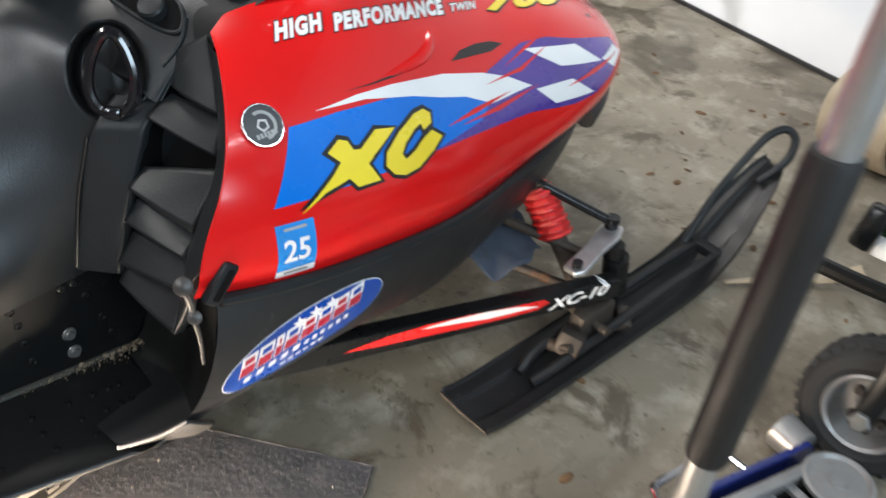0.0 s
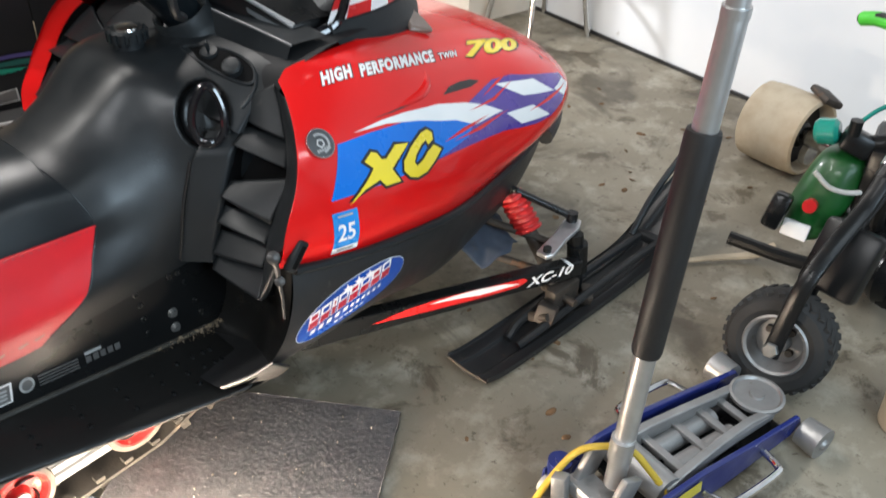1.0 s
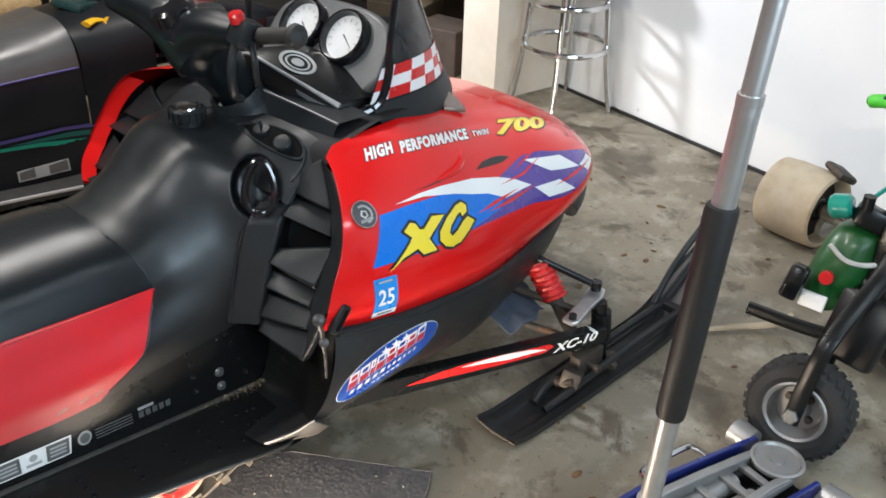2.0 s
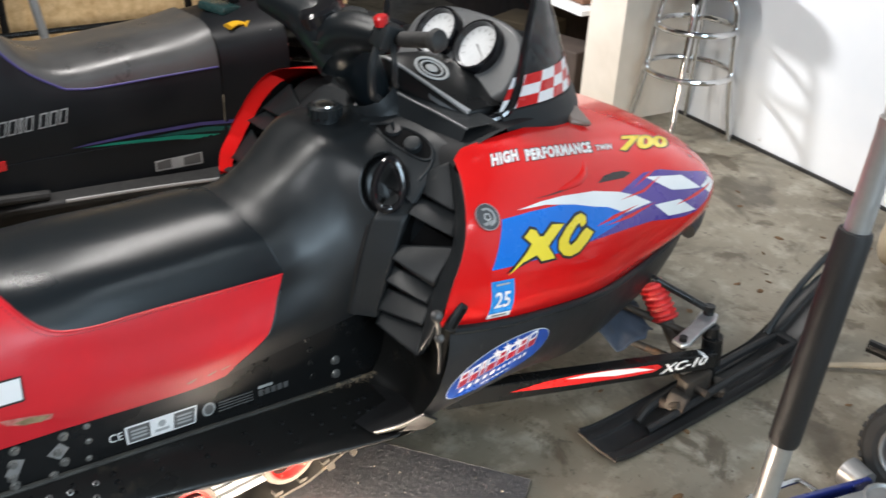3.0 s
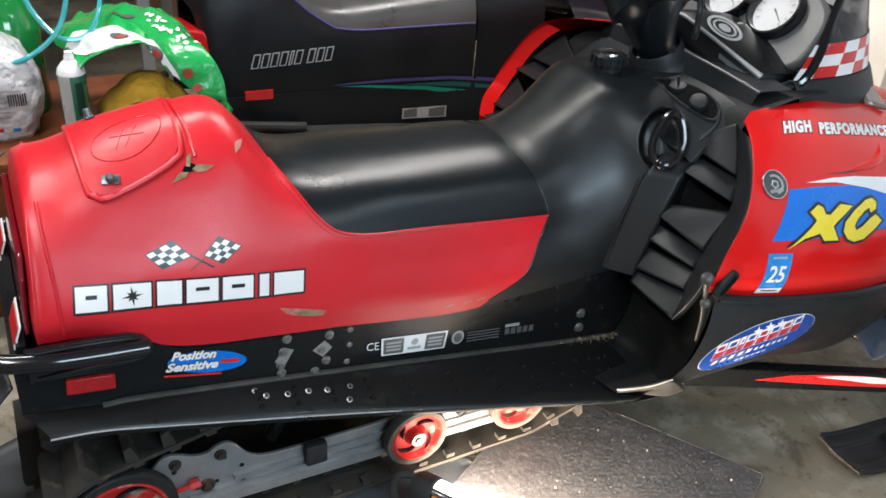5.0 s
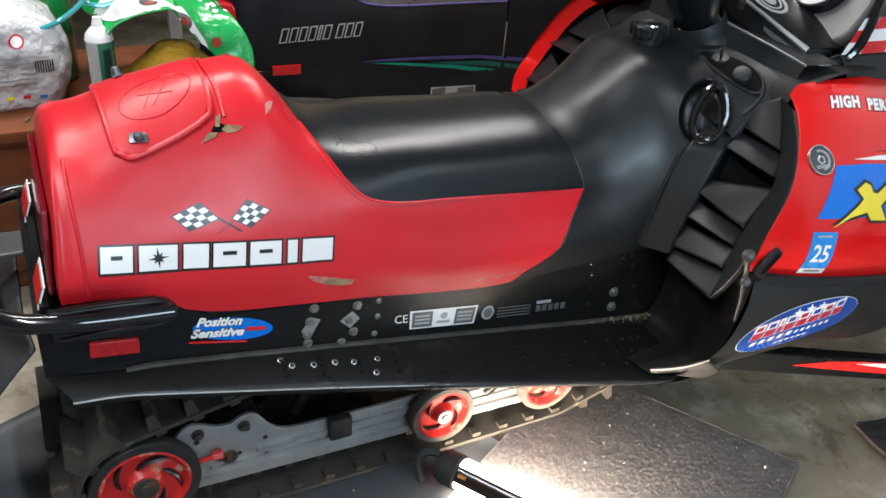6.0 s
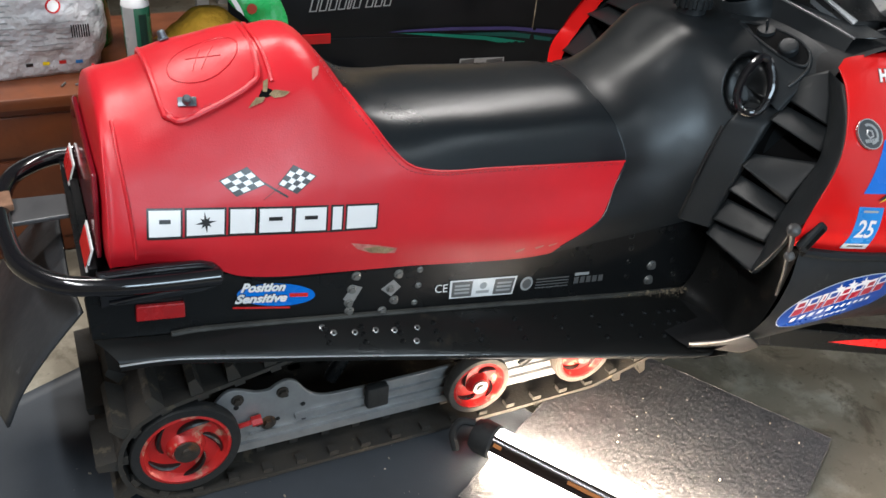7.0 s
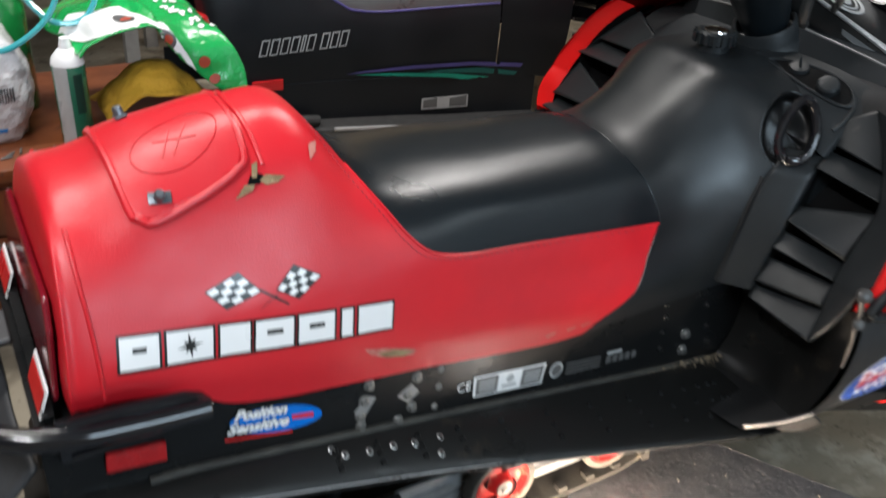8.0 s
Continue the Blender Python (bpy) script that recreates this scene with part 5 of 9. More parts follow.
cyl(bm, (-1.16, 0.04, 0.46), (-1.16, 0.04, 0.535), 0.012)
cyl(bm, (-1.16, 0.04, 0.528), (-1.16, 0.04, 0.54), 0.02, seg=6)
part("tow_pin", bm, BOLT, hitch)
FLAP = mat("snow_flap_rubber", (0.035, 0.037, 0.04), 0.45, c2=(0.02, 0.02, 0.022), scale=10, fine_scale=60, bump=0.3, wear=0.25, wear_c=(0.1, 0.1, 0.1))
rows = [[(-1.035, -0.18, 0.44), (-1.045, -0.09, 0.445), (-1.045, 0, 0.445), (-1.045, 0.09, 0.445), (-1.035, 0.18, 0.44)],
        [(-1.09, -0.185, 0.38), (-1.10, -0.09, 0.39), (-1.105, 0, 0.395), (-1.105, 0.09, 0.39), (-1.095, 0.19, 0.38)],
        [(-1.135, -0.188, 0.32), (-1.15, -0.09, 0.325), (-1.155, 0, 0.33), (-1.155, 0.09, 0.325), (-1.145, 0.195, 0.32)],
        [(-1.165, -0.175, 0.25), (-1.185, -0.09, 0.245), (-1.19, 0, 0.245), (-1.19, 0.09, 0.245), (-1.18, 0.19, 0.25)]]
v, f = sheet(rows, 24, 24)
flap = mesh_ob("snow_flap", v, f, FLAP, sled, "creased black rubber snow flap")
mod = flap.modifiers.new("thick", "SOLIDIFY")
mod.thickness = 0.004

# steering
bm = bmesh.new()
lathe(bm, (0.258, 0, 0.745), (-0.42, 0, 0.90), [(0.0, 0.080), (0.012, 0.066), (0.03, 0.057), (0.052, 0.055), (0.056, 0.052), (0.052, 0.048), (0.03, 0.046), (0.02, 0.0)], 32)
part("steering_boot", bm, BLACK_PLASTIC, sled)
bm = bmesh.new()
tube(bm, [(0.252, 0, 0.76), (0.226, 0, 0.815), (0.19, 0, 0.875), (0.158, 0.0, 0.945)], lambda f: 0.030 + 0.034 * f ** 0.7, 22)
tube(bm, [(0.165, 0.01, 0.885), (0.152, -0.02, 0.925), (0.150, -0.07, 0.948), (0.154, -0.145, 0.956)], lambda f: 0.060 - 0.030 * f, 20)
tube(bm, [(0.165, -0.01, 0.885), (0.150, 0.04, 0.925), (0.146, 0.11, 0.945), (0.135, 0.22, 0.958)], lambda f: 0.062 - 0.030 * f, 20)
bar = part("handlebar_pad", bm, BLACK_VINYL, sled, "black padded handlebar with rubber grips")
bm = bmesh.new()
lathe(bm, (0.135, 0.035, 0.972), (-0.35, 0.1, 0.93), [(-0.03, 0.045), (0.0, 0.042), (0.006, 0.034), (0.006, 0.0)], 28)
part("pad_cap", bm, BLACK_GLOSS, bar)
bm = bmesh.new()
tube(bm, [(0.155, -0.13, 0.952), (0.160, -0.20, 0.963), (0.165, -0.285, 0.981)], 0.011, 10)
part("bar", bm, BLACK_METAL, bar)
bm = bmesh.new()
tube(bm, [(0.145, 0.16, 0.952), (0.13, 0.25, 0.957), (0.10, 0.40, 0.96)], 0.011, 10)
part("bar", bm, BLACK_METAL, bar)
bm = bmesh.new()
tube(bm, [(0.161, -0.195, 0.962), (0.163, -0.235, 0.971), (0.165, -0.275, 0.979)], 0.0145, 14)
lathe(bm, (0.165, -0.272, 0.978), (0.02, -0.98, 0.2), [(0, 0.0145), (0.002, 0.019), (0.010, 0.022), (0.02, 0.019), (0.026, 0.010), (0.027, 0)], 18)
part("grip", bm, RUBBER, bar, "black rubber handlebar grip")
bm = bmesh.new()
tube(bm, [(0.125, 0.27, 0.957), (0.11, 0.34, 0.96), (0.10, 0.41, 0.96)], 0.018, 14)
part("grip", bm, RUBBER, bar, "black rubber handlebar grip")
bm = bmesh.new()
box(bm, (0.15, -0.165, 0.962), (0.05, 0.04, 0.05), turned(10, 20, 0), bevel=0.008)
tube(bm, [(0.15, -0.18, 0.95), (0.135, -0.205, 0.925), (0.14, -0.20, 0.89), (0.16, -0.18, 0.87)], 0.006, 8)
tube(bm, [(0.13, -0.16, 0.945), (0.11, -0.17, 0.91), (0.115, -0.165, 0.86), (0.14, -0.15, 0.84)], 0.008, 8)
sw = part("throttle_block", bm, BLACK_PLASTIC, bar)
bm = bmesh.new()
lathe(bm, (0.137, -0.164, 0.985), (-0.2, 0, 0.98), [(0, 0.013), (0.014, 0.014), (0.018, 0.011), (0.018, 0)], 14)
part("kill_switch", bm, RED_PLASTIC, sw, "red push button")

# fuel cap
bm = bmesh.new()
lathe(bm, (0.12, 0.0, 0.74), (0.0, 0, 1), [(0.0, 0.040), (0.006, 0.037), (0.010, 0.028), (0.026, 0.027), (0.029, 0.034), (0.044, 0.033), (0.049, 0.028), (0.047, 0.022), (0.047, 0)], 30)
cap = part("fuel_cap", bm, BLACK_PLASTIC, sled, "ribbed black fuel cap with a sight gauge")
bm = bmesh.new()
for k in range(16):
    w = 2 * math.pi * k / 16
    box(bm, (0.12 + 0.034 * math.cos(w), 0.034 * math.sin(w), 0.777), (0.006, 0.006, 0.018), turned(0, 0, math.degrees(w)))
part("cap_rib", bm, BLACK_PLASTIC, cap, smooth=False)
bm = bmesh.new()
lathe(bm, (0.12, 0, 0.784), (0, 0, 1), [(0, 0.022), (0.006, 0.02), (0.008, 0.0)], 20)
part("sight_gauge", bm, CHROME, cap)

# pull starter recess and handle
rings = []
for scale, down in ((1.07, -0.0015), (1.0, 0.0), (0.93, 0.010), (0.86, 0.026), (0.6, 0.034), (0.02, 0.036)):
    ring = []
    for k in range(40):
        w = 2 * math.pi * k / 40
        p = PULL_C + PULL_U * (0.046 * math.cos(w)) + PULL_V * (0.060 * math.sin(w))
        best = None
        for tree in (SADDLE_TREE, SHOULDER_TREE):
            l, _ = on(tree, p, -PULL_N)
            if l is not None and (best is None or (l - p).dot(PULL_N) > (best - p).dot(PULL_N)):
                best = l
        q = PULL_C + PULL_U * (0.046 * scale * math.cos(w)) + PULL_V * (0.060 * scale * math.sin(w))
        h = 0.0 if best is None else max(-0.03, min(0.03, (best - p).dot(PULL_N)))
        ring.append(q + PULL_N * (h * min(1, scale) - down))
    rings.append(ring + ring[:1])
v, f = sheet(rings, 26, 81)
# darker material than the tank: the recess's shade is put into the colour
pr = mesh_ob("pull_start_recess", v, f, BLACK_METAL, tank, face=PULL_N)
bm = bmesh.new()
loop2 = [PULL_C + PULL_V * (0.050 * math.sin(2 * math.pi * k / 32)) + PULL_U * (0.008 + 0.027 * math.cos(2 * math.pi * k / 32) * (1.0 - 0.25 * math.sin(2 * math.pi * k / 32))) + PULL_N * (0.012 + 0.006 * math.sin(2 * math.pi * k / 32)) for k in range(32)]
tube(bm, loop2, 0.0075, 10, closed=True, per=1)
box(bm, PULL_C - PULL_V * 0.047 + PULL_U * 0.008 + PULL_N * 0.006, (0.02, 0.03, 0.014), Matrix((PULL_U, PULL_N, PULL_V)).transposed().to_4x4(), bevel=0.004)
part("pull_handle", bm, BLACK_GLOSS, pr, "glossy black pull-start handle loop")

# dirt that has gathered in the fold of the near running board
rnd = random.Random(21)
bm = bmesh.new()
for k in range(700):
    x = 0.105 - abs(rnd.gauss(0, 0.085))
    f = min(1.0, abs(rnd.gauss(0, 0.05)))
    zi, zo, yo = (np.interp(x, [p[0] for p in q], [p[c] for p in q]) for q, c in ((FOLD, 1), (((-1.0, 0.232, 0.375), (-0.51, 0.272, 0.293), (-0.07, 0.362, 0.245), (0.05, 0.385, 0.236)), 2), (((-1.0, 0.232), (-0.51, 0.272), (-0.07, 0.362), (0.05, 0.385)), 1)))
    p = Vector((x, -(0.201 + (yo - 0.20) * f), zi + (zo - zi) * f + 0.005))
    r = rnd.uniform(0.0004, 0.0010) if k % 30 else rnd.uniform(0.0018, 0.0032)
    bmesh.ops.create_icosphere(bm, subdivisions=1, radius=1.0, matrix=Matrix.Translation(p) @ turned(rnd.uniform(0, 90), 0, rnd.uniform(0, 90)) @ Matrix.Diagonal((r * rnd.uniform(1, 2), r, r * 0.5, 1)))
tagged(part("dirt", bm, DIRT, sled, "brown dirt in the footwell"), kind="stuff")


# ---- decals and fittings of the red snowmobile ----
def inflate(poly, d):
    """Push a closed outline outwards by d."""
    n = len(poly)
    area = sum(poly[i][0] * poly[(i + 1) % n][1] - poly[(i + 1) % n][0] * poly[i][1] for i in range(n))
    sg = 1 if area > 0 else -1
    out = []
    for i in range(n):
        a, p, b = (Vector((*poly[k % n], 0)) for k in (i - 1, i, i + 1))
        e1, e2 = (p - a).normalized(), (b - p).normalized()
        n1, n2 = Vector((e1.y, -e1.x, 0)) * sg, Vector((e2.y, -e2.x, 0)) * sg
        m = n1 + n2
        m = m / max(0.55, m.length_squared / 2) if m.length > 0.2 else n1
        out.append((p.x + m.x * d, p.y + m.y * d))
    return out


def ellipse(cx, cy, a, b, tilt=0.0, n=40):
    c, s = math.cos(radians(tilt)), math.sin(radians(tilt))
    return [(cx + a * math.cos(w) * c - b * math.sin(w) * s, cy + a * math.cos(w) * s + b * math.sin(w) * c) for w in (2 * math.pi * k / n for k in range(n))]


X, Z, IN = (1, 0, 0), (0, 0, 1), (0, 1, 0)


def side(name, polys, tree, m, parent, lift=0.0008, res=0.012, label=""):
    return lay(name, flat_mesh(polys, res), tree, (0, 0, 0), X, Z, IN, m, parent, lift, label)


def words(name, body, tree, at, u, v, d, m, parent, lift=0.0012, shear=0.0, bold=0.0, space=1.0, label=""):
    """Letters that fill the box from at along u and v, thrown along d."""
    bm = text_mesh(body, 1.0, shear, bold, space, 0.12)
    xs, ys = [w.co.x for w in bm.verts], [w.co.y for w in bm.verts]
    x0, y0, w0, h0 = min(xs), min(ys), max(xs) - min(xs), max(ys) - min(ys)
    for w in bm.verts:
        w.co.x, w.co.y = (w.co.x - x0) / w0, (w.co.y - y0) / h0
    return lay(name, bm, tree, at, u, v, d, m, parent, lift, label)


purple = [(0.43, 0.558), (0.549, 0.592), (0.62, 0.604), (0.675, 0.606), (0.73, 0.608), (0.80, 0.598), (0.87, 0.578), (0.95, 0.556), (1.0, 0.54), (1.02, 0.512), (0.97, 0.49), (0.90, 0.482), (0.83, 0.49), (0.77, 0.503), (0.70, 0.521), (0.60, 0.536), (0.52, 0.547)]
graphic = side("hood_graphic", [purple], HOOD_TREE, PURPLE, hood, 0.0006, label="blue and purple racing graphic")
side("blue_field", [[(0.173, 0.589), (0.231, 0.661), (0.306, 0.654), (0.40, 0.640), (0.478, 0.620), (0.549, 0.598), (0.60, 0.572), (0.57, 0.556), (0.446, 0.556), (0.38, 0.563), (0.30, 0.574)]], HOOD_TREE, BLUE, graphic, 0.0009)
side("white_sweep", [[(0.276, 0.664), (0.35, 0.659), (0.418, 0.650), (0.52, 0.631), (0.606, 0.606), (0.66, 0.585), (0.712, 0.557), (0.604, 0.567), (0.549, 0.594), (0.50, 0.609), (0.445, 0.628), (0.36, 0.651)]], HOOD_TREE, WHITE, graphic, 0.0013)
for q in ([(0.728, 0.601), (0.865, 0.572), (0.929, 0.529), (0.801, 0.559)], [(0.721, 0.549), (0.823, 0.534), (0.891, 0.489), (0.767, 0.512)], [(0.932, 0.531), (0.995, 0.532), (1.03, 0.508), (0.98, 0.500)]):
    side("white_check", [q], HOOD_TREE, WHITE, graphic, 0.0013)
for q in ([(0.60, 0.592), (0.70, 0.585), (0.79, 0.590), (0.70, 0.580)], [(0.52, 0.566), (0.62, 0.560), (0.73, 0.553), (0.62, 0.553)], [(0.80, 0.527), (0.90, 0.527), (1.01, 0.519), (0.9, 0.519)], [(0.66, 0.596), (0.74, 0.603), (0.80, 0.604), (0.74, 0.599)], [(0.49, 0.575), (0.56, 0.576), (0.66, 0.567), (0.56, 0.569)]):
    side("red_streak", [q], HOOD_TREE, RED_PAINT, graphic, 0.0016)
XS = [[(0.207, 0.570), (0.249, 0.581), (0.289, 0.583), (0.300, 0.568), (0.341, 0.561), (0.327, 0.588), (0.341, 0.594), (0.390, 0.610), (0.354, 0.620), (0.320, 0.609), (0.309, 0.612), (0.304, 0.624), (0.291, 0.630), (0.267, 0.622), (0.282, 0.606), (0.266, 0.597)]]
CS = [[(0.475, 0.569), (0.456, 0.584), (0.435, 0.580), (0.413, 0.572), (0.393, 0.569), (0.389, 0.577), (0.400, 0.586), (0.423, 0.595), (0.438, 0.597), (0.440, 0.588), (0.459, 0.591), (0.464, 0.602), (0.453, 0.611), (0.432, 0.612), (0.393, 0.603), (0.361, 0.589), (0.354, 0.574), (0.366, 0.558), (0.386, 0.549), (0.415, 0.548), (0.449, 0.558)]]
for q in XS + CS:
    side("letter_shadow", [inflate(q, 0.0045)], HOOD_TREE, BLACK_PRINT, graphic, 0.0016, 0.01)
for k, q in enumerate(XS + CS):
    side("letter", [inflate(q, -0.0005)], HOOD_TREE, YELLOW, graphic, 0.0020 + 0.0003 * (k == 1), 0.01)
for body, x0, w in (("HIGH", 0.279, 0.082), ("PERFORMANCE", 0.374, 0.224)):
    words("hood_lettering", body, HOOD_TREE, (x0 - 0.003, -0.334, 0.73 - (x0 - 0.272) * 0.17), (w + 0.006, 0.006, -0.17 * w), (0.019, 0.035, 0.010), (0, 0.62, -0.78), BLACK_PRINT, hood, 0.0008, 0.25, 0.085, 1.16)
    words("hood_lettering", body, HOOD_TREE, (x0, -0.332, 0.73 - (x0 - 0.272) * 0.17), (w, 0.006, -0.17 * w), (0.016, 0.030, 0.009), (0, 0.62, -0.78), WHITE, hood, 0.0013, 0.25, 0.055, 1.16, "white lettering on the hood")
words("hood_lettering", "TWIN", HOOD_TREE, (0.612, -0.321, 0.67), (0.068, 0.003, -0.012), (0.010, 0.018, 0.006), (0, 0.62, -0.78), BLACK_PRINT, hood, 0.0008, 0.25, 0.07, 1.1)
words("hood_lettering", "TWIN", HOOD_TREE, (0.614, -0.320, 0.67), (0.064, 0.003, -0.012), (0.009, 0.015, 0.005), (0, 0.62, -0.78), WHITE, hood, 0.0013, 0.25, 0.03, 1.1)
words("hood_number", "700", HOOD_TREE, (0.688, -0.335, 0.66), (0.225, 0.017, -0.06), (0.062, 0.060, 0.0), (0, 0.6, -0.8), BLACK_PRINT, hood, 0.0009, 0.1, 0.08)
words("hood_number", "700", HOOD_TREE, (0.695, -0.331, 0.66), (0.21, 0.017, -0.06), (0.056, 0.052, 0.0), (0, 0.6, -0.8), YELLOW, hood, 0.0015, 0.1, 0.05, 1.0, "yellow number on the hood")

# registration sticker
reg = side("registration_sticker", [[(0.168, 0.568), (0.223, 0.560), (0.226, 0.473), (0.169, 0.481)]], HOOD_TREE, SKY_BLUE, hood, 0.0008, label="light blue registration sticker")
words("year", "25", HOOD_TREE, (0.177, 0, 0.508), (0.038, 0, -0.006), (0, 0, 0.036), IN, WHITE, reg, 0.0014, 0, 0.02)
side("white_strip", [[(0.169, 0.494), (0.2255, 0.486), (0.226, 0.473), (0.169, 0.481)]], HOOD_TREE, WHITE, reg, 0.0012)
side("strip_bars", [[(0.18, 0.4885), (0.215, 0.4835), (0.215, 0.4795), (0.18, 0.4845)]], HOOD_TREE, DARK_PRINT, reg, 0.0015)
side("top_bar", [[(0.179, 0.5605), (0.212, 0.556), (0.212, 0.552), (0.179, 0.5565)]], HOOD_TREE, GREY_PRINT, reg, 0.0012)

# round badge
loc, nor = on(HOOD_TREE, (0.199, 0, 0.671), IN)
bm = bmesh.new()
lathe(bm, loc, nor, [(0.0, 0.027), (0.003, 0.026), (0.0035, 0.022), (0.0035, 0.0)], 32)
badge = part("badge", bm, mat("badge_grey", (0.06, 0.065, 0.07), 0.5, metal=0.2, c2=(0.06, 0.06, 0.065), scale=60), hood, "round grey and chrome hood badge")
bm = bmesh.new()
lathe(bm, loc, nor, [(0.002, 0.0275), (0.0045, 0.0268), (0.0045, 0.0252), (0.003, 0.0245)], 32)
part("chrome_ring", bm, CHROME, badge)
bm = bmesh.new()
lathe(bm, loc, nor, [(0.0036, 0.0185), (0.0045, 0.018), (0.0045, 0.0145), (0.0036, 0.014)], 24, start=1.2, turn=3.6)
part("emblem_arc", bm, GREY_PRINT, badge)
bm = bmesh.new()
lathe(bm, loc, nor, [(0.0036, 0.009), (0.0045, 0.0085), (0.0045, 0.006), (0.0036, 0.0055)], 5)
part("emblem", bm, ALU, badge)
bu = Vector((0, 0, 1)).cross(nor).normalized()
for k in range(6):
    bm = bmesh.new()
    p = loc + nor * 0.0036 + bu * (-0.0125 + 0.005 * k) - nor.cross(bu) * 0.0115 * (1 if nor.cross(bu).z > 0 else -1)
    e = nor.cross(bu)
    prism(bm, [p - bu * 0.0018 - e * 0.003, p + bu * 0.0018 - e * 0.003, p + bu * 0.0018 + e * 0.003, p - bu * 0.0018 + e * 0.003], nor * 0.0006)
    part("emblem_bar", bm, GREY_PRINT, badge, smooth=False)

# hood latch: worn metal hook on a rod and a black slot through the hood's corner
bm = bmesh.new()
tube(bm, [(0.046, -0.441, 0.536), (0.052, -0.444, 0.51), (0.053, -0.444, 0.484), (0.056, -0.446, 0.45), (0.056, -0.446, 0.405)], lambda f: 0.0055 - 0.003 * f, 8)
lathe(bm, (0.046, -0.444, 0.537), (-0.5, -0.7, 0.5), [(-0.010, 0.006), (0.0, 0.0115), (0.005, 0.0115), (0.008, 0.007), (0.008, 0)], 16)
lathe(bm, (0.053, -0.447, 0.486), (-0.5, -0.7, 0.5), [(-0.008, 0.005), (0.0, 0.009), (0.004, 0.009), (0.006, 0.005), (0.006, 0)], 14)
part("hood_hook", bm, mat("worn_grey_metal", (0.05, 0.045, 0.042), 0.5, metal=0.3, wear=0.4, wear_c=(0.03, 0.024, 0.02), wear_scale=60), sled, "worn grey metal hood hook")
tilt = turned(0, 40, 0)
bm = bmesh.new()
box(bm, (0.092, -0.447, 0.517), (0.026, 0.016, 0.060), tilt, bevel=0.007)
latch = part("latch_slot", bm, BLACK_PLASTIC, sled, "black latch slot at the hood corner")
# the slot's inner shade is painted as a near-black block
bm = bmesh.new()
box(bm, (0.092, -0.4535, 0.517), (0.012, 0.005, 0.044), tilt, bevel=0.002)
part("slot_shade", bm, RECESS_SHADE, latch, smooth=False)

# hood openings and creases
side("scoop_slot", [[(0.549, 0.637), (0.59, 0.630), (0.65, 0.6195), (0.687, 0.619), (0.66, 0.629), (0.62, 0.637), (0.58, 0.641)]], HOOD_TREE, BLACK_PRINT, hood, 0.0007, label="dark air slot in the hood")
# the crease's shade is painted as a thin black wedge
side("crease_shade", [[(0.334, 0.667), (0.386, 0.6595), (0.439, 0.654), (0.48, 0.6515), (0.507, 0.653), (0.48, 0.654), (0.439, 0.6568), (0.386, 0.6612)]], HOOD_TREE, BLACK_PRINT, hood, 0.0005, label="narrow black strip that paints the shade of the hood's crease")
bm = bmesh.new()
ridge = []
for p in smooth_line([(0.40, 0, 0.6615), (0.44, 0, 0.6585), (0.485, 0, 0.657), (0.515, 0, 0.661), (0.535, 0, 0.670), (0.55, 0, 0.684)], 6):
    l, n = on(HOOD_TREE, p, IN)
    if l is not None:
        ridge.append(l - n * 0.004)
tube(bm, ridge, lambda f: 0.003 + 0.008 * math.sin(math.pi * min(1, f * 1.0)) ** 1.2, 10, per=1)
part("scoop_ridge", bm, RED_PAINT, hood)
for x, y in ((1.06, -0.27), (0.98, -0.315)):
    l, n = on(HOOD_TREE, (x, y, 0.5), (0, 0.25, -0.97))
    bm = bmesh.new()
    lathe(bm, l, n, [(0.0005, 0.014 if x > 1 else 0.006), (0.001, 0.0)], 18)
    part("hood_hole", bm, BLACK_PRINT, hood)
# clear marker lens beside the windshield
bm = bmesh.new()
l, n = on(HOOD_TREE, (0.65, -0.235, 0.7), (0, 0.4, -0.9))
LENS = mat("amber_clear_lens", (0.22, 0.16, 0.13), 0.12, bump=0.05, coat=0.4)
prism(bm, [l + Vector(q) for q in ((-0.025, 0.005, 0.003), (0.022, -0.018, -0.006), (0.038, 0.026, 0.002), (0.024, 0.05, 0.028), (-0.012, 0.045, 0.028))], n * 0.012)
part("marker_lens", bm, LENS, sled, "clear amber marker lens", bevel=0.005)

# dealer sticker on the pan
dealer = side("oval_sticker", [ellipse(0.208, 0.366, 0.137, 0.047, 8)], PAN_TREE, WHITE, pan, 0.0008, label="oval blue, red and white dealer sticker")
side("blue_oval", [ellipse(0.208, 0.366, 0.1355, 0.0457, 8)], PAN_TREE, NAVY, dealer, 0.0012)


def slanted(x0, z0, w, h, slope=0.14, lean=0.35):
    return [(x0, z0), (x0 + w, z0 + w * slope), (x0 + w + h * lean, z0 + w * slope + h), (x0 + h * lean, z0 + h)]


x = 0.098
for k in range(8):
    w = 0.0215 if k != 2 else 0.010
    q = slanted(x, 0.353 + (x - 0.098) * 0.13, w, 0.030, 0.13, 0.3)
    mid = [((p[0] + o[0]) / 2, (p[1] + o[1]) / 2) for p, o in ((q[0], q[3]), (q[1], q[2]))]
    side("white_block", [inflate(q, 0.0012)], PAN_TREE, WHITE, dealer, 0.0016)
    side("red_block", [[q[0], q[1], mid[1], mid[0]]], PAN_TREE, BLOCK_RED, dealer, 0.0020)
    side("dark_block", [inflate([mid[0], mid[1], q[2], q[3]], -0.003)], PAN_TREE, NAVY if k % 2 else BLOCK_RED, dealer, 0.0021)
    x += w + 0.0055
x = 0.104
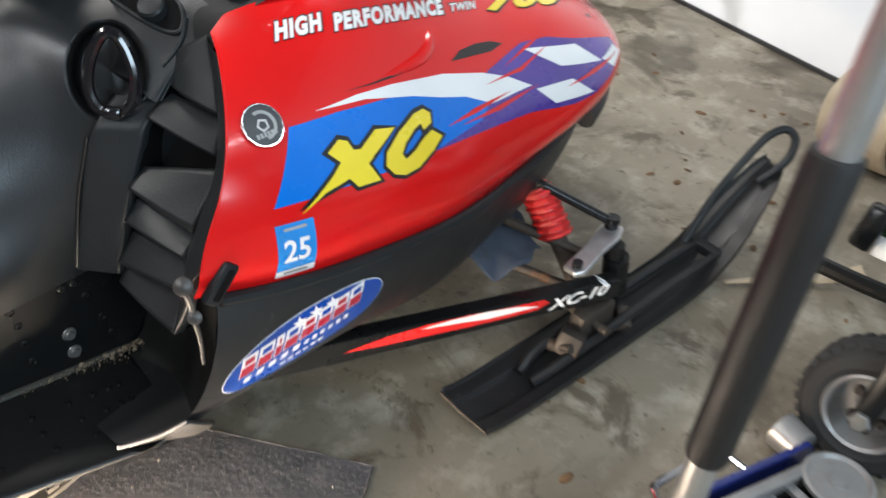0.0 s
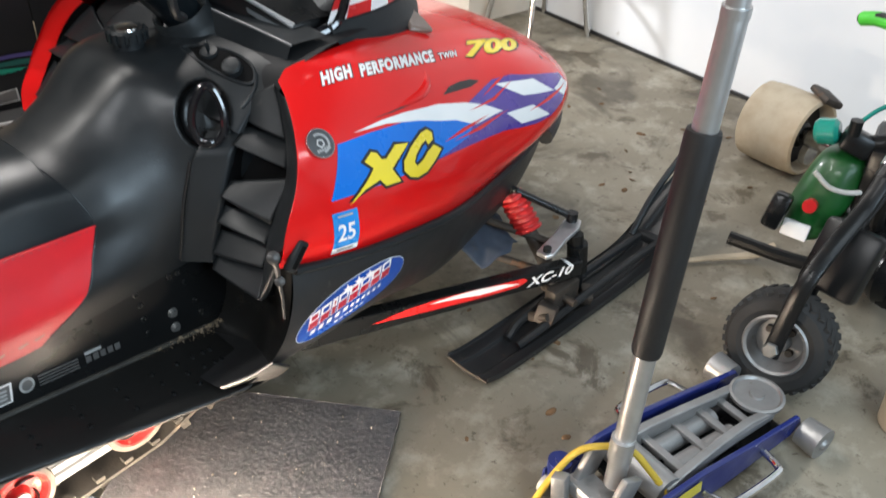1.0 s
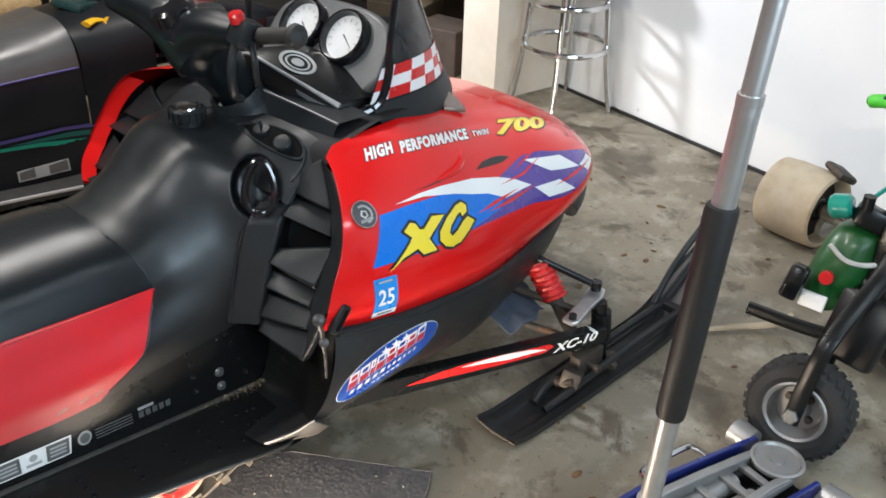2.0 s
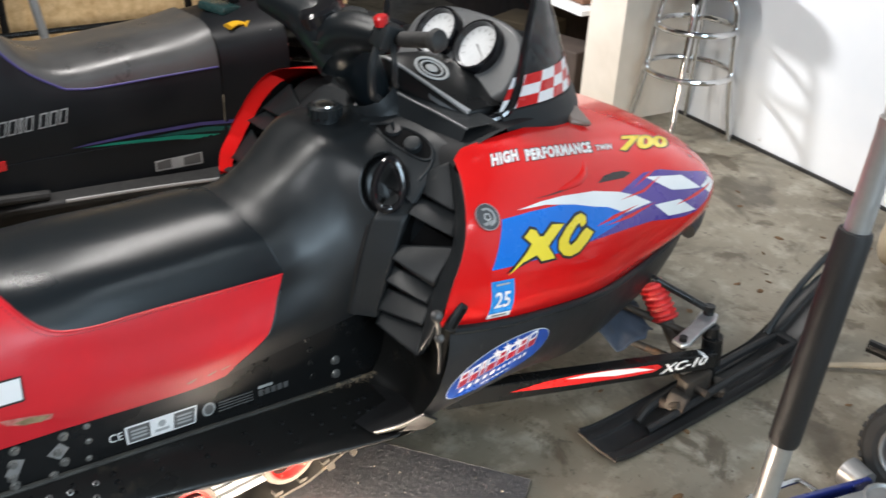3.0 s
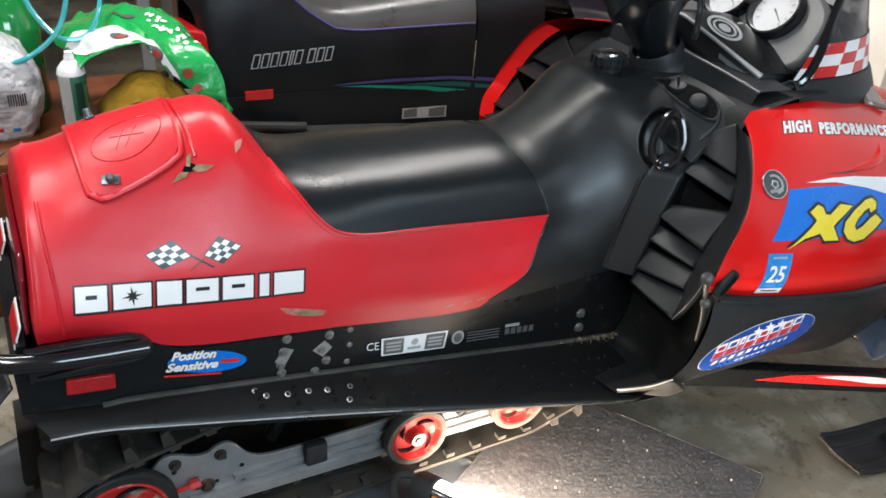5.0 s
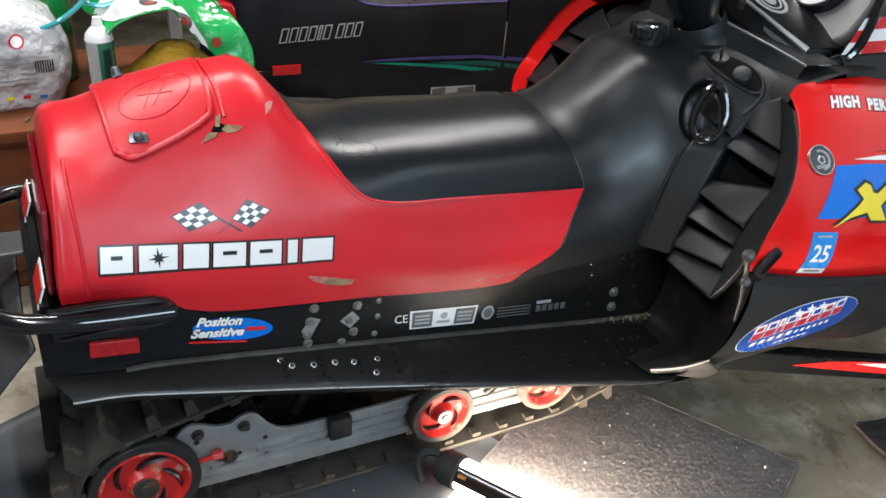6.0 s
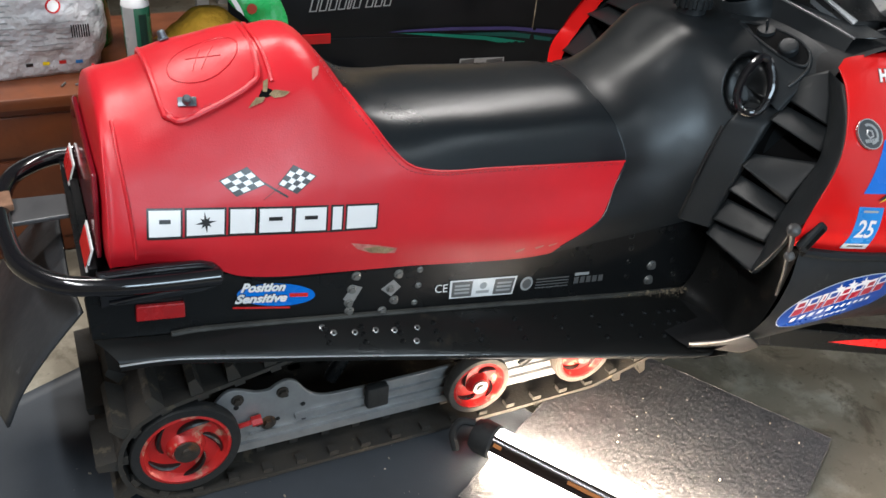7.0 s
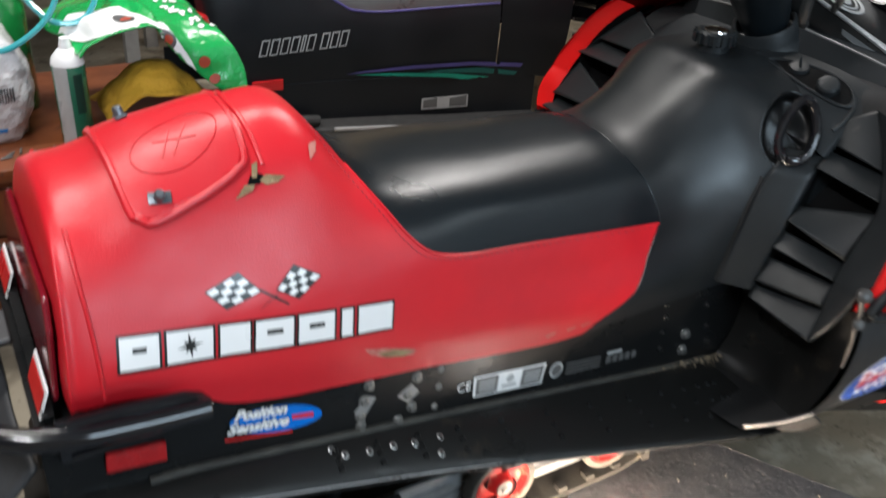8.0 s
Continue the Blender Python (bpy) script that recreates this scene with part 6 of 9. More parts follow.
for k in range(11):
    side("white_bar", [slanted(x, 0.337 + (x - 0.104) * 0.13, 0.011 if k < 5 else 0.007, 0.010 if k < 5 else 0.007, 0.13)], PAN_TREE, WHITE, dealer, 0.0017)
    x += 0.0195 if k < 5 else 0.0135
x = 0.165
for k in range(6):
    side("white_bar", [slanted(x, 0.329 + (x - 0.165) * 0.13, 0.008, 0.005, 0.13)], PAN_TREE, WHITE, dealer, 0.0017)
    x += 0.0125
for cx, cz in ((0.196, 0.396), (0.223, 0.4005), (0.25, 0.402)):
    star = []
    for k in range(10):
        r = 0.0115 if k % 2 == 0 else 0.005
        star.append((cx + r * math.sin(k * math.pi / 5), cz + r * math.cos(k * math.pi / 5)))
    side("star", [star], PAN_TREE, WHITE, dealer, 0.0018)

# stripe and words on the near trailing arm
def tree_from(ob):
    return BVHTree.FromPolygons([v.co.copy() for v in ob.data.vertices], [tuple(p.vertices) for p in ob.data.polygons])


ARM_TREE = tree_from(ARM)
side("red_stripe", [[(0.345, 0.172), (0.42, 0.181), (0.49, 0.182), (0.56, 0.177), (0.648, 0.166), (0.712, 0.160), (0.725, 0.149), (0.70, 0.139), (0.635, 0.142), (0.56, 0.148), (0.47, 0.157), (0.40, 0.165)]], ARM_TREE, DECAL_RED, ARM, 0.0008)
side("white_stripe", [[(0.475, 0.176), (0.53, 0.177), (0.60, 0.172), (0.66, 0.162), (0.705, 0.147), (0.66, 0.150), (0.60, 0.154), (0.55, 0.164)]], ARM_TREE, WHITE, ARM, 0.0013)
words("arm_words", "XC-10", ARM_TREE, (0.722, 0, 0.128), (0.128, 0, 0.0), (0.0, 0, 0.027), IN, WHITE, ARM, 0.0012, 0.3, 0.03)

# seat: maker's plain blocks, flags, flap, tears
SEAT_TREE = tree_of(red_v, red_f)
mark = side("maker_mark", [[(-0.937, 0.5605), (-0.592, 0.5135), (-0.592, 0.5115), (-0.937, 0.5585)]], SEAT_TREE, BLACK_PRINT, seat, 0.0006, 0.015, "row of plain white blocks edged in black")
cells = ((0.0, 0.125), (0.15, 0.305), (0.33, 0.435), (0.455, 0.595), (0.615, 0.755), (0.785, 0.83), (0.855, 1.0))


def mark_at(f, g):
    a = np.array((-0.935, 0.5625)) * (1 - f) + np.array((-0.593, 0.5155)) * f
    b = np.array((-0.930, 0.598)) * (1 - f) + np.array((-0.589, 0.551)) * f
    return tuple(a * (1 - g) + b * g)


for a, b in cells:
    side("block_edge", [inflate([mark_at(a, 0), mark_at(b, 0), mark_at(b, 1), mark_at(a, 1)], 0.003)], SEAT_TREE, BLACK_PRINT, mark, 0.0008, 0.015)
for a, b in cells:
    side("white_block", [[mark_at(a, 0), mark_at(b, 0), mark_at(b, 1), mark_at(a, 1)]], SEAT_TREE, WHITE, mark, 0.0011, 0.015)
for a, b in ((0.04, 0.085), (0.495, 0.555), (0.655, 0.715)):
    side("black_slot", [[mark_at(a, 0.5), mark_at(b, 0.5), mark_at(b, 0.66), mark_at(a, 0.66)]], SEAT_TREE, BLACK_PRINT, mark, 0.0015, 0.015)
star = []
for k in range(16):
    r = (0.0155 if k % 4 == 0 else 0.010) if k % 2 == 0 else 0.005
    c = mark_at(0.2275, 0.5)
    star.append((c[0] + r * math.sin(k * math.pi / 8), c[1] + r * math.cos(k * math.pi / 8)))
side("black_star", [star], SEAT_TREE, BLACK_PRINT, mark, 0.0016)
for name, q, pole in (("chequered_flag", [(-0.826, 0.622), (-0.786, 0.634), (-0.764, 0.610), (-0.806, 0.600)], ((-0.766, 0.611), (-0.732, 0.586))), ("chequered_flag", [(-0.742, 0.607), (-0.717, 0.628), (-0.686, 0.610), (-0.717, 0.591)], ((-0.738, 0.605), (-0.768, 0.588)))):
    fl = side(name, [inflate(q, 0.0015)], SEAT_TREE, BLACK_PRINT, seat, 0.0006)
    P0, P1, P2, P3 = (np.array(p) for p in q)

    def fp(a, b):
        return tuple((P0 * (1 - a) + P1 * a) * (1 - b) + (P3 * (1 - a) + P2 * a) * b)
    for i in range(4):
        for j in range(4):
            if (i + j) % 2 == 0:
                side("white_check", [[fp(i / 4, j / 4), fp((i + 1) / 4, j / 4), fp((i + 1) / 4, (j + 1) / 4), fp(i / 4, (j + 1) / 4)]], SEAT_TREE, WHITE, fl, 0.0011)
    a, b = pole
    side("flag_pole", [[(a[0], a[1]), (b[0], b[1]), (b[0] + 0.002, b[1] + 0.002), (a[0] + 0.002, a[1] + 0.002)]], SEAT_TREE, BLACK_PRINT, fl, 0.0008)

flap_poly = [(-0.880, -0.122), (-0.862, -0.129), (-0.80, -0.117), (-0.758, -0.103), (-0.745, -0.085), (-0.744, 0.0), (-0.745, 0.085), (-0.758, 0.103), (-0.80, 0.117), (-0.862, 0.129), (-0.880, 0.122), (-0.888, 0.108), (-0.891, 0.0), (-0.888, -0.108)]
DOWN = (0, 0, -1)
cover = lay("seat_flap", flat_mesh([flap_poly], 0.007), SEAT_TREE, (0, 0, 0.8), X, (0, 1, 0), DOWN, RED_VINYL, seat, 0.0065, "stitched red vinyl flap with two snaps")
mod = cover.modifiers.new("thick", "SOLIDIFY")
mod.thickness, mod.offset = 0.006, -1.0
line = []
for p in smooth_line([(x, y, 0.8) for x, y in flap_poly], 3, True):
    l, n = on(SEAT_TREE, p, DOWN)
    if l is not None:
        line.append(l + n * 0.0045)
bm = bmesh.new()
tube(bm, line, 0.0048, 8, closed=True, per=1)
part("flap_piping", bm, RED_VINYL, seat)
line = []
for p in smooth_line([(x, y, 0.8) for x, y in ellipse(-0.815, -0.05, 0.055, 0.036, 20, 20)], 2, True):
    l, n = on(SEAT_TREE, p, DOWN)
    if l is not None:
        line.append(l + n * 0.0068)
bm = bmesh.new()
tube(bm, line, 0.001, 6, closed=True, per=1)
for a, b in (((-0.835, -0.07), (-0.815, -0.03)), ((-0.822, -0.07), (-0.795, -0.03)), ((-0.84, -0.045), (-0.79, -0.055))):
    tube(bm, [l + n * 0.0068 for l, n in (on(SEAT_TREE, (a[0] + (b[0] - a[0]) * q / 6, a[1] + (b[1] - a[1]) * q / 6, 0.8), DOWN) for q in range(7))], 0.001, 6, per=1)
part("embossed_ring", bm, RED_VINYL, seat)
for y in (-0.112, 0.05):
    l, n = on(SEAT_TREE, (-0.853, y, 0.8), DOWN)
    bm = bmesh.new()
    u, v, d = frame_of(n)
    m = Matrix((u, v, n)).transposed().to_4x4()
    box(bm, l + n * 0.009, (0.026, 0.015, 0.003), m, bevel=0.0015)
    lathe(bm, l, n, [(0.010, 0.007), (0.020, 0.006), (0.022, 0.004), (0.022, 0)], 14)
    part("snap", bm, mat("snap_grey_%d" % (y > 0), (0.16, 0.18, 0.2), 0.35, metal=0.7, bump=0.1) if y < 0 else bpy.data.materials["snap_grey_0"], seat, "grey metal turn snap")
# seam that runs over the hump
line = []
for k in range(29):
    y = -0.104 + 0.208 * k / 28
    l, n = on(SEAT_TREE, (-0.735 + 0.01 * (abs(y) / 0.15), y, 0.8), DOWN)
    line.append(l + n * 0.001)
bm = bmesh.new()
tube(bm, line, 0.0035, 8, per=1)
part("seam", bm, RED_VINYL, seat)
FOAM = mat("tan_foam", (0.30, 0.22, 0.12), 0.95, c2=(0.16, 0.10, 0.05), scale=60, fine_scale=300, bump=0.8, depth=0.003)
PINK = mat("split_edge_and_highlight_pink", (0.48, 0.20, 0.16), 0.7, c2=(0.4, 0.08, 0.07), scale=80, bump=0.3)
# the torn hole's shade is painted as a near-black patch
lay("tear", flat_mesh([[(-0.752, -0.117), (-0.746, -0.111), (-0.739, -0.109), (-0.731, -0.112), (-0.728, -0.117), (-0.737, -0.119), (-0.746, -0.119)]], 0.008), SEAT_TREE, (0, 0, 0.8), X, (0, 1, 0), DOWN, RECESS_SHADE, seat, 0.0008, "frayed tear with a dark hole")
for shred in ([(-0.737, -0.117), (-0.728, -0.113), (-0.705, -0.1175), (-0.716, -0.121), (-0.730, -0.121)], [(-0.771, -0.127), (-0.756, -0.118), (-0.743, -0.119), (-0.748, -0.123)], [(-0.745, -0.113), (-0.741, -0.102), (-0.733, -0.1), (-0.736, -0.108), (-0.739, -0.114)]):
    lay("foam_shred", flat_mesh([shred], 0.008), SEAT_TREE, (0, 0, 0.8), X, (0, 1, 0), DOWN, FOAM, seat, 0.003, "tan foam shred")
lay("tear", flat_mesh([[(-0.668, -0.106), (-0.664, -0.090), (-0.648, -0.076), (-0.656, -0.094)]], 0.01), SEAT_TREE, (0, 0, 0.8), X, (0, 1, 0), DOWN, PINK, seat, 0.0015)
side("tear", [[(-0.635, 0.496), (-0.60, 0.486), (-0.555, 0.472), (-0.56, 0.463), (-0.60, 0.470), (-0.625, 0.483)]], SEAT_TREE, PINK, seat, 0.0012)
side("tear", [[(-0.615, 0.482), (-0.59, 0.481), (-0.56, 0.471), (-0.575, 0.465), (-0.602, 0.472)]], SEAT_TREE, FOAM, seat, 0.0018)
# pink patches paint the work light's highlight on the seat's lower edge
for x in (-0.33, -0.29, -0.262):
    side("edge_highlight", [[(x, 0.424 - 0.02 * (x + 0.46)), (x + 0.02, 0.426 - 0.02 * (x + 0.46)), (x + 0.017, 0.419), (x + 0.003, 0.416)]], SEAT_TREE, PINK, seat, 0.0009)

# tunnel side: reflector, stickers, bolts
YS = -0.1982


def plate(name, poly, m, parent, y=YS, t=0.0006, label=""):
    bm = bmesh.new()
    prism(bm, [(x, y, z) for x, z in poly], (0, -t, 0))
    return part(name, bm, m, parent, label, smooth=False)


bm = bmesh.new()
prism(bm, [(-0.967, -0.197, 0.423), (-0.897, -0.197, 0.415), (-0.896, -0.197, 0.442), (-0.965, -0.197, 0.450)], (0, -0.008, 0))
part("side_reflector", bm, RED_PLASTIC, sled, "red side reflector", smooth=False, bevel=0.002)
pos = plate("blue_swoosh", ellipse(-0.755, 0.420, 0.064, 0.021, -14), BLUE, sled, label="blue and white shock sticker")
plate("red_line", [(-0.825, 0.413), (-0.735, 0.393), (-0.735, 0.3895), (-0.825, 0.4095)], DECAL_RED, pos, YS - 0.0008)
plate("red_bar", [(-0.735, 0.419), (-0.705, 0.413), (-0.705, 0.406), (-0.735, 0.412)], DECAL_RED, pos, YS - 0.0008)
SIDE_TREE = BVHTree.FromPolygons([Vector(p) for p in ((-2, YS, -1), (2, YS, -1), (2, YS, 2), (-2, YS, 2))], [(0, 1, 2, 3)])
for body, at, u in (("Position", (-0.812, 0, 0.437), (0.070, 0, -0.012)), ("Sensitive", (-0.822, 0, 0.418), (0.082, 0, -0.014))):
    words("sticker_lettering", body, SIDE_TREE, at, u, (0.003, 0, 0.018), IN, BLACK_PRINT, pos, 0.0010, 0.25, 0.09)
    words("sticker_lettering", body, SIDE_TREE, at, u, (0.003, 0, 0.0170), IN, WHITE, pos, 0.0013, 0.25, 0.045)
tag = plate("white_label", [(-0.449, 0.341), (-0.320, 0.3225), (-0.314, 0.361), (-0.4495, 0.379)], WHITE, sled, label="white and black data label")
for f0, f1 in ((0.03, 0.33), (0.67, 0.97)):
    def lp(f, g):
        a = np.array((-0.449, 0.341)) * (1 - f) + np.array((-0.320, 0.3225)) * f
        b = np.array((-0.4495, 0.379)) * (1 - f) + np.array((-0.314, 0.361)) * f
        return tuple(a * (1 - g) + b * g)
    plate("black_field", [lp(f0, 0.08), lp(f1, 0.08), lp(f1, 0.92), lp(f0, 0.92)], DARK_PRINT, tag, YS - 0.0007)
    for g in (0.25, 0.45, 0.65):
        plate("grey_bar", [lp(f0 + 0.04, g), lp(f1 - 0.04, g), lp(f1 - 0.04, g + 0.1), lp(f0 + 0.04, g + 0.1)], GREY_PRINT, tag, YS - 0.0013)
plate("grey_bar", [lp(0.4, 0.2), lp(0.6, 0.2), lp(0.6, 0.35), lp(0.4, 0.35)], GREY_PRINT, tag, YS - 0.0007)
plate("grey_dot", ellipse(*lp(0.5, 0.62), 0.007, 0.007), GREY_PRINT, tag, YS - 0.0007)
words("approval_mark", "CE", SIDE_TREE, (-0.478, 0, 0.360), (0.024, 0, -0.003), (0, 0, 0.017), IN, WHITE, sled, 0.0006, 0, 0.0)
fine_print = plate("round_stamp", ellipse(-0.292, 0.339, 0.013, 0.015), GREY_PRINT, sled, label="faded grey print on the tunnel")
plate("stamp_middle", ellipse(-0.292, 0.339, 0.009, 0.0105), DARK_PRINT, fine_print, YS - 0.0007)
for k in range(4):
    plate("print_bar", [(-0.272, 0.345 - 0.0065 * k), (-0.20, 0.336 - 0.0065 * k), (-0.20, 0.3335 - 0.0065 * k), (-0.272, 0.3425 - 0.0065 * k)], DARK_PRINT, fine_print)
plate("print_bar", [(-0.187, 0.340), (-0.155, 0.3365), (-0.155, 0.330), (-0.187, 0.3335)], GREY_PRINT, fine_print)
for k in range(5):
    plate("print_bar", [(-0.187 + 0.014 * k, 0.330 - 0.0016 * k), (-0.177 + 0.014 * k, 0.329 - 0.0016 * k), (-0.177 + 0.014 * k, 0.315 - 0.0016 * k), (-0.187 + 0.014 * k, 0.316 - 0.0016 * k)], DARK_PRINT, fine_print)

bm = bmesh.new()
lathe(bm, (0, 0, 0), (0, -1, 0), [(0, 0.0085), (0.002, 0.008), (0.0025, 0.0055), (0.007, 0.005), (0.007, 0)], 12)
bolt0 = part("bolt", bm, BOLT, sled)
places = ((-0.623, 0.427), (-0.630, 0.402), (-0.635, 0.376), (-0.634, 0.359), (-0.548, 0.415), (-0.562, 0.389), (-0.554, 0.363), (-0.575, 0.345), (-0.006, 0.319), (-0.005, 0.284))
for k, (x, z) in enumerate(places):
    ob = bolt0 if k == 0 else new("bolt", bolt0.data)
    if k:
        attach(ob, sled)
    ob.matrix_basis = Matrix.Translation((x, -0.197, z)) @ Matrix.Diagonal((1, 1, 1, 1) if k < 8 else (1.25, 1, 1.25, 1))
bm = bmesh.new()
lathe(bm, (0, 0, 0), (0, -1, 0), [(0, 0.006), (0.0015, 0.0055), (0.0025, 0.0032), (0.0005, 0.0024), (0.0005, 0)], 12)
riv0 = part("rivet", bm, BOLT, sled)
bm = bmesh.new()
lathe(bm, (0, 0, 0), (0, -1, 0), [(0, 0.0065), (0.0015, 0.006), (0.0025, 0.0035), (0.0005, 0.0026), (0.0005, 0)], 12)
riv1 = part("rivet", bm, BLACK_METAL, sled)
riv1.matrix_basis = Matrix.Translation((0.0, -0.197, 0.40))
rp2 = [(-0.509, 0.415), (-0.510, 0.383), (-0.515, 0.348), (-0.071, 0.399), (-0.066, 0.372), (-0.065, 0.340), (-0.062, 0.304), (0.018, 0.400), (0.030, 0.371), (0.045, 0.321), (0.055, 0.285)]
for k, (x, z) in enumerate(rp2):
    ob = riv0 if k == 0 else new("rivet", riv0.data if k < 3 else riv1.data)
    if k:
        attach(ob, sled)
    ob.matrix_basis = Matrix.Translation((x, -0.197, z))
for k, (x, y, z) in enumerate(((-0.670, -0.225, 0.343), (-0.634, -0.227, 0.336), (-0.597, -0.227, 0.331), (-0.564, -0.230, 0.325), (-0.522, -0.230, 0.319), (-0.531, -0.251, 0.309), (-0.686, -0.215, 0.350))):
    ob = new("rivet", riv0.data)
    attach(ob, sled)
    ob.matrix_basis = Matrix.Translation((x, y, z - 0.001)) @ turned(-55, 0, 0)
bm = bmesh.new()
prism(bm, [(-0.645, -0.197, 0.385), (-0.628, -0.197, 0.41), (-0.612, -0.197, 0.402), (-0.63, -0.197, 0.37)], (0, -0.0015, 0))
part("washer_plate", bm, RAIL, sled, smooth=False)
bm = bmesh.new()
prism(bm, [(-0.578, -0.197, 0.39), (-0.556, -0.197, 0.405), (-0.543, -0.197, 0.388), (-0.56, -0.197, 0.372)], (0, -0.0015, 0))
part("washer_plate", bm, RAIL, sled, smooth=False)
# rear warning tags on the panel behind the seat
for y0, y1 in ((-0.175, -0.09), (0.09, 0.175)):
    bm = bmesh.new()
    prism(bm, [(-1.021, y0, 0.504), (-1.021, y1, 0.504), (-1.008, y1, 0.540), (-1.008, y0, 0.540)], (-0.002, 0, 0))
    tg = part("rear_tag", bm, WHITE, sled, "red and white warning tag", smooth=False)
    bm = bmesh.new()
    prism(bm, [(-1.0222, y0 + 0.006, 0.509), (-1.0222, y1 - 0.006, 0.509), (-1.0125, y1 - 0.006, 0.536), (-1.0125, y0 + 0.006, 0.536)], (-0.001, 0, 0))
    part("red_field", bm, DECAL_RED, tg, smooth=False)
# silver belly corner lip and choke knobs
bm = bmesh.new()
tube(bm, [(-0.050, -0.388, 0.280), (-0.044, -0.398, 0.286), (-0.012, -0.428, 0.306), (0.017, -0.452, 0.331)], lambda f: 0.0022 - 0.001 * f, 8)
part("worn_lip", bm, mat("worn_pale_plastic", (0.62, 0.53, 0.48), 0.5, bump=0.3), pan)
v, f = shell([[(-0.046, -0.394, 0.283), (-0.012, -0.424, 0.303), (0.010, -0.442, 0.320), (0.022, -0.450, 0.322)], [(-0.042, -0.386, 0.270), (-0.002, -0.420, 0.284), (0.022, -0.440, 0.297), (0.04, -0.452, 0.308)], [(-0.036, -0.374, 0.256), (0.008, -0.408, 0.264), (0.038, -0.430, 0.268), (0.058, -0.448, 0.290)]], 14, 20, (0.004, 0.006, 0.0))
mesh_ob("skid_corner", v, f, mat("scuffed_grey_plastic", (0.016, 0.0145, 0.014), 0.55, c2=(0.012, 0.011, 0.011), scale=20, wear=0.25, wear_c=(0.04, 0.035, 0.032)), pan, "scuffed greyish lower corner of the belly pan", face="out")
CON_DOWN = (0, 0.15, -0.98)
tear = smooth_line([(x, y, 0.75) for x, y in ((0.181, -0.070), (0.212, -0.095), (0.232, -0.15), (0.231, -0.205), (0.214, -0.228), (0.196, -0.203), (0.181, -0.14))], 6, True)
rim_line, floor_line = [], []
for p in tear:
    l, n = on(SHOULDER_TREE, p, CON_DOWN)
    if l is not None:
        rim_line.append(l + n * 0.001)
        floor_line.append((p.x, p.y))
bm = bmesh.new()
tube(bm, rim_line, 0.0032, 8, closed=True, per=1)
sp = part("switch_panel", bm, BLACK_PLASTIC, sled, "teardrop switch recess on the console")
# flat near-black patch that paints the shade inside the rim
lay("recess_shade_patch", flat_mesh([floor_line], 0.012), SHOULDER_TREE, (0, 0, 0.75), X, (0, 1, 0), DOWN, RECESS_SHADE, sp, 0.0006)
l, n = on(SHOULDER_TREE, (0.206, -0.182, 0.75), CON_DOWN)
bm = bmesh.new()
lathe(bm, l, n, [(0.0, 0.0185), (0.012, 0.0180), (0.015, 0.0155), (0.0155, 0.013), (0.0155, 0)], 24)
part("choke_knob", bm, BLACK_PLASTIC, sp)
l, n = on(SHOULDER_TREE, (0.205, -0.118, 0.75), CON_DOWN)
bm = bmesh.new()
lathe(bm, l, n, [(0.0, 0.017), (0.006, 0.016), (0.007, 0.010), (0.007, 0)], 20)
box(bm, l + n * 0.014, (0.012, 0.004, 0.022), turned(-12, -12, 40), bevel=0.0015)
part("key_switch", bm, BLACK_PLASTIC, sp, "ignition switch with a key")
bm = bmesh.new()
tube(bm, [on(SHOULDER_TREE, p, CON_DOWN)[0] + Vector((0, 0, 0.0008)) for p in smooth_line([(0.226, -0.222, 0.75), (0.212, -0.236, 0.75), (0.196, -0.240, 0.75), (0.178, -0.240, 0.75)], 6)], 0.0032, 8, per=1)
part("console_ridge", bm, BLACK_PLASTIC, sled)
# ring mark on the dash ledge
LEDGE_TREE = tree_from(ledge)
l, n = on(LEDGE_TREE, (0.352, -0.062, 0.85), (0, 0, -1))
bm = bmesh.new()
lathe(bm, l, n, [(0.0008, 0.040), (0.002, 0.039), (0.002, 0.033), (0.0008, 0.032)], 32)
lathe(bm, l, n, [(0.0008, 0.027), (0.002, 0.026), (0.002, 0.023), (0.0008, 0.022)], 32)
lathe(bm, l, n, [(0.0008, 0.014), (0.002, 0.013), (0.002, 0.0)], 12)
part("ring_mark", bm, GREY_PRINT, ledge, "grey ring emblem on the dash")


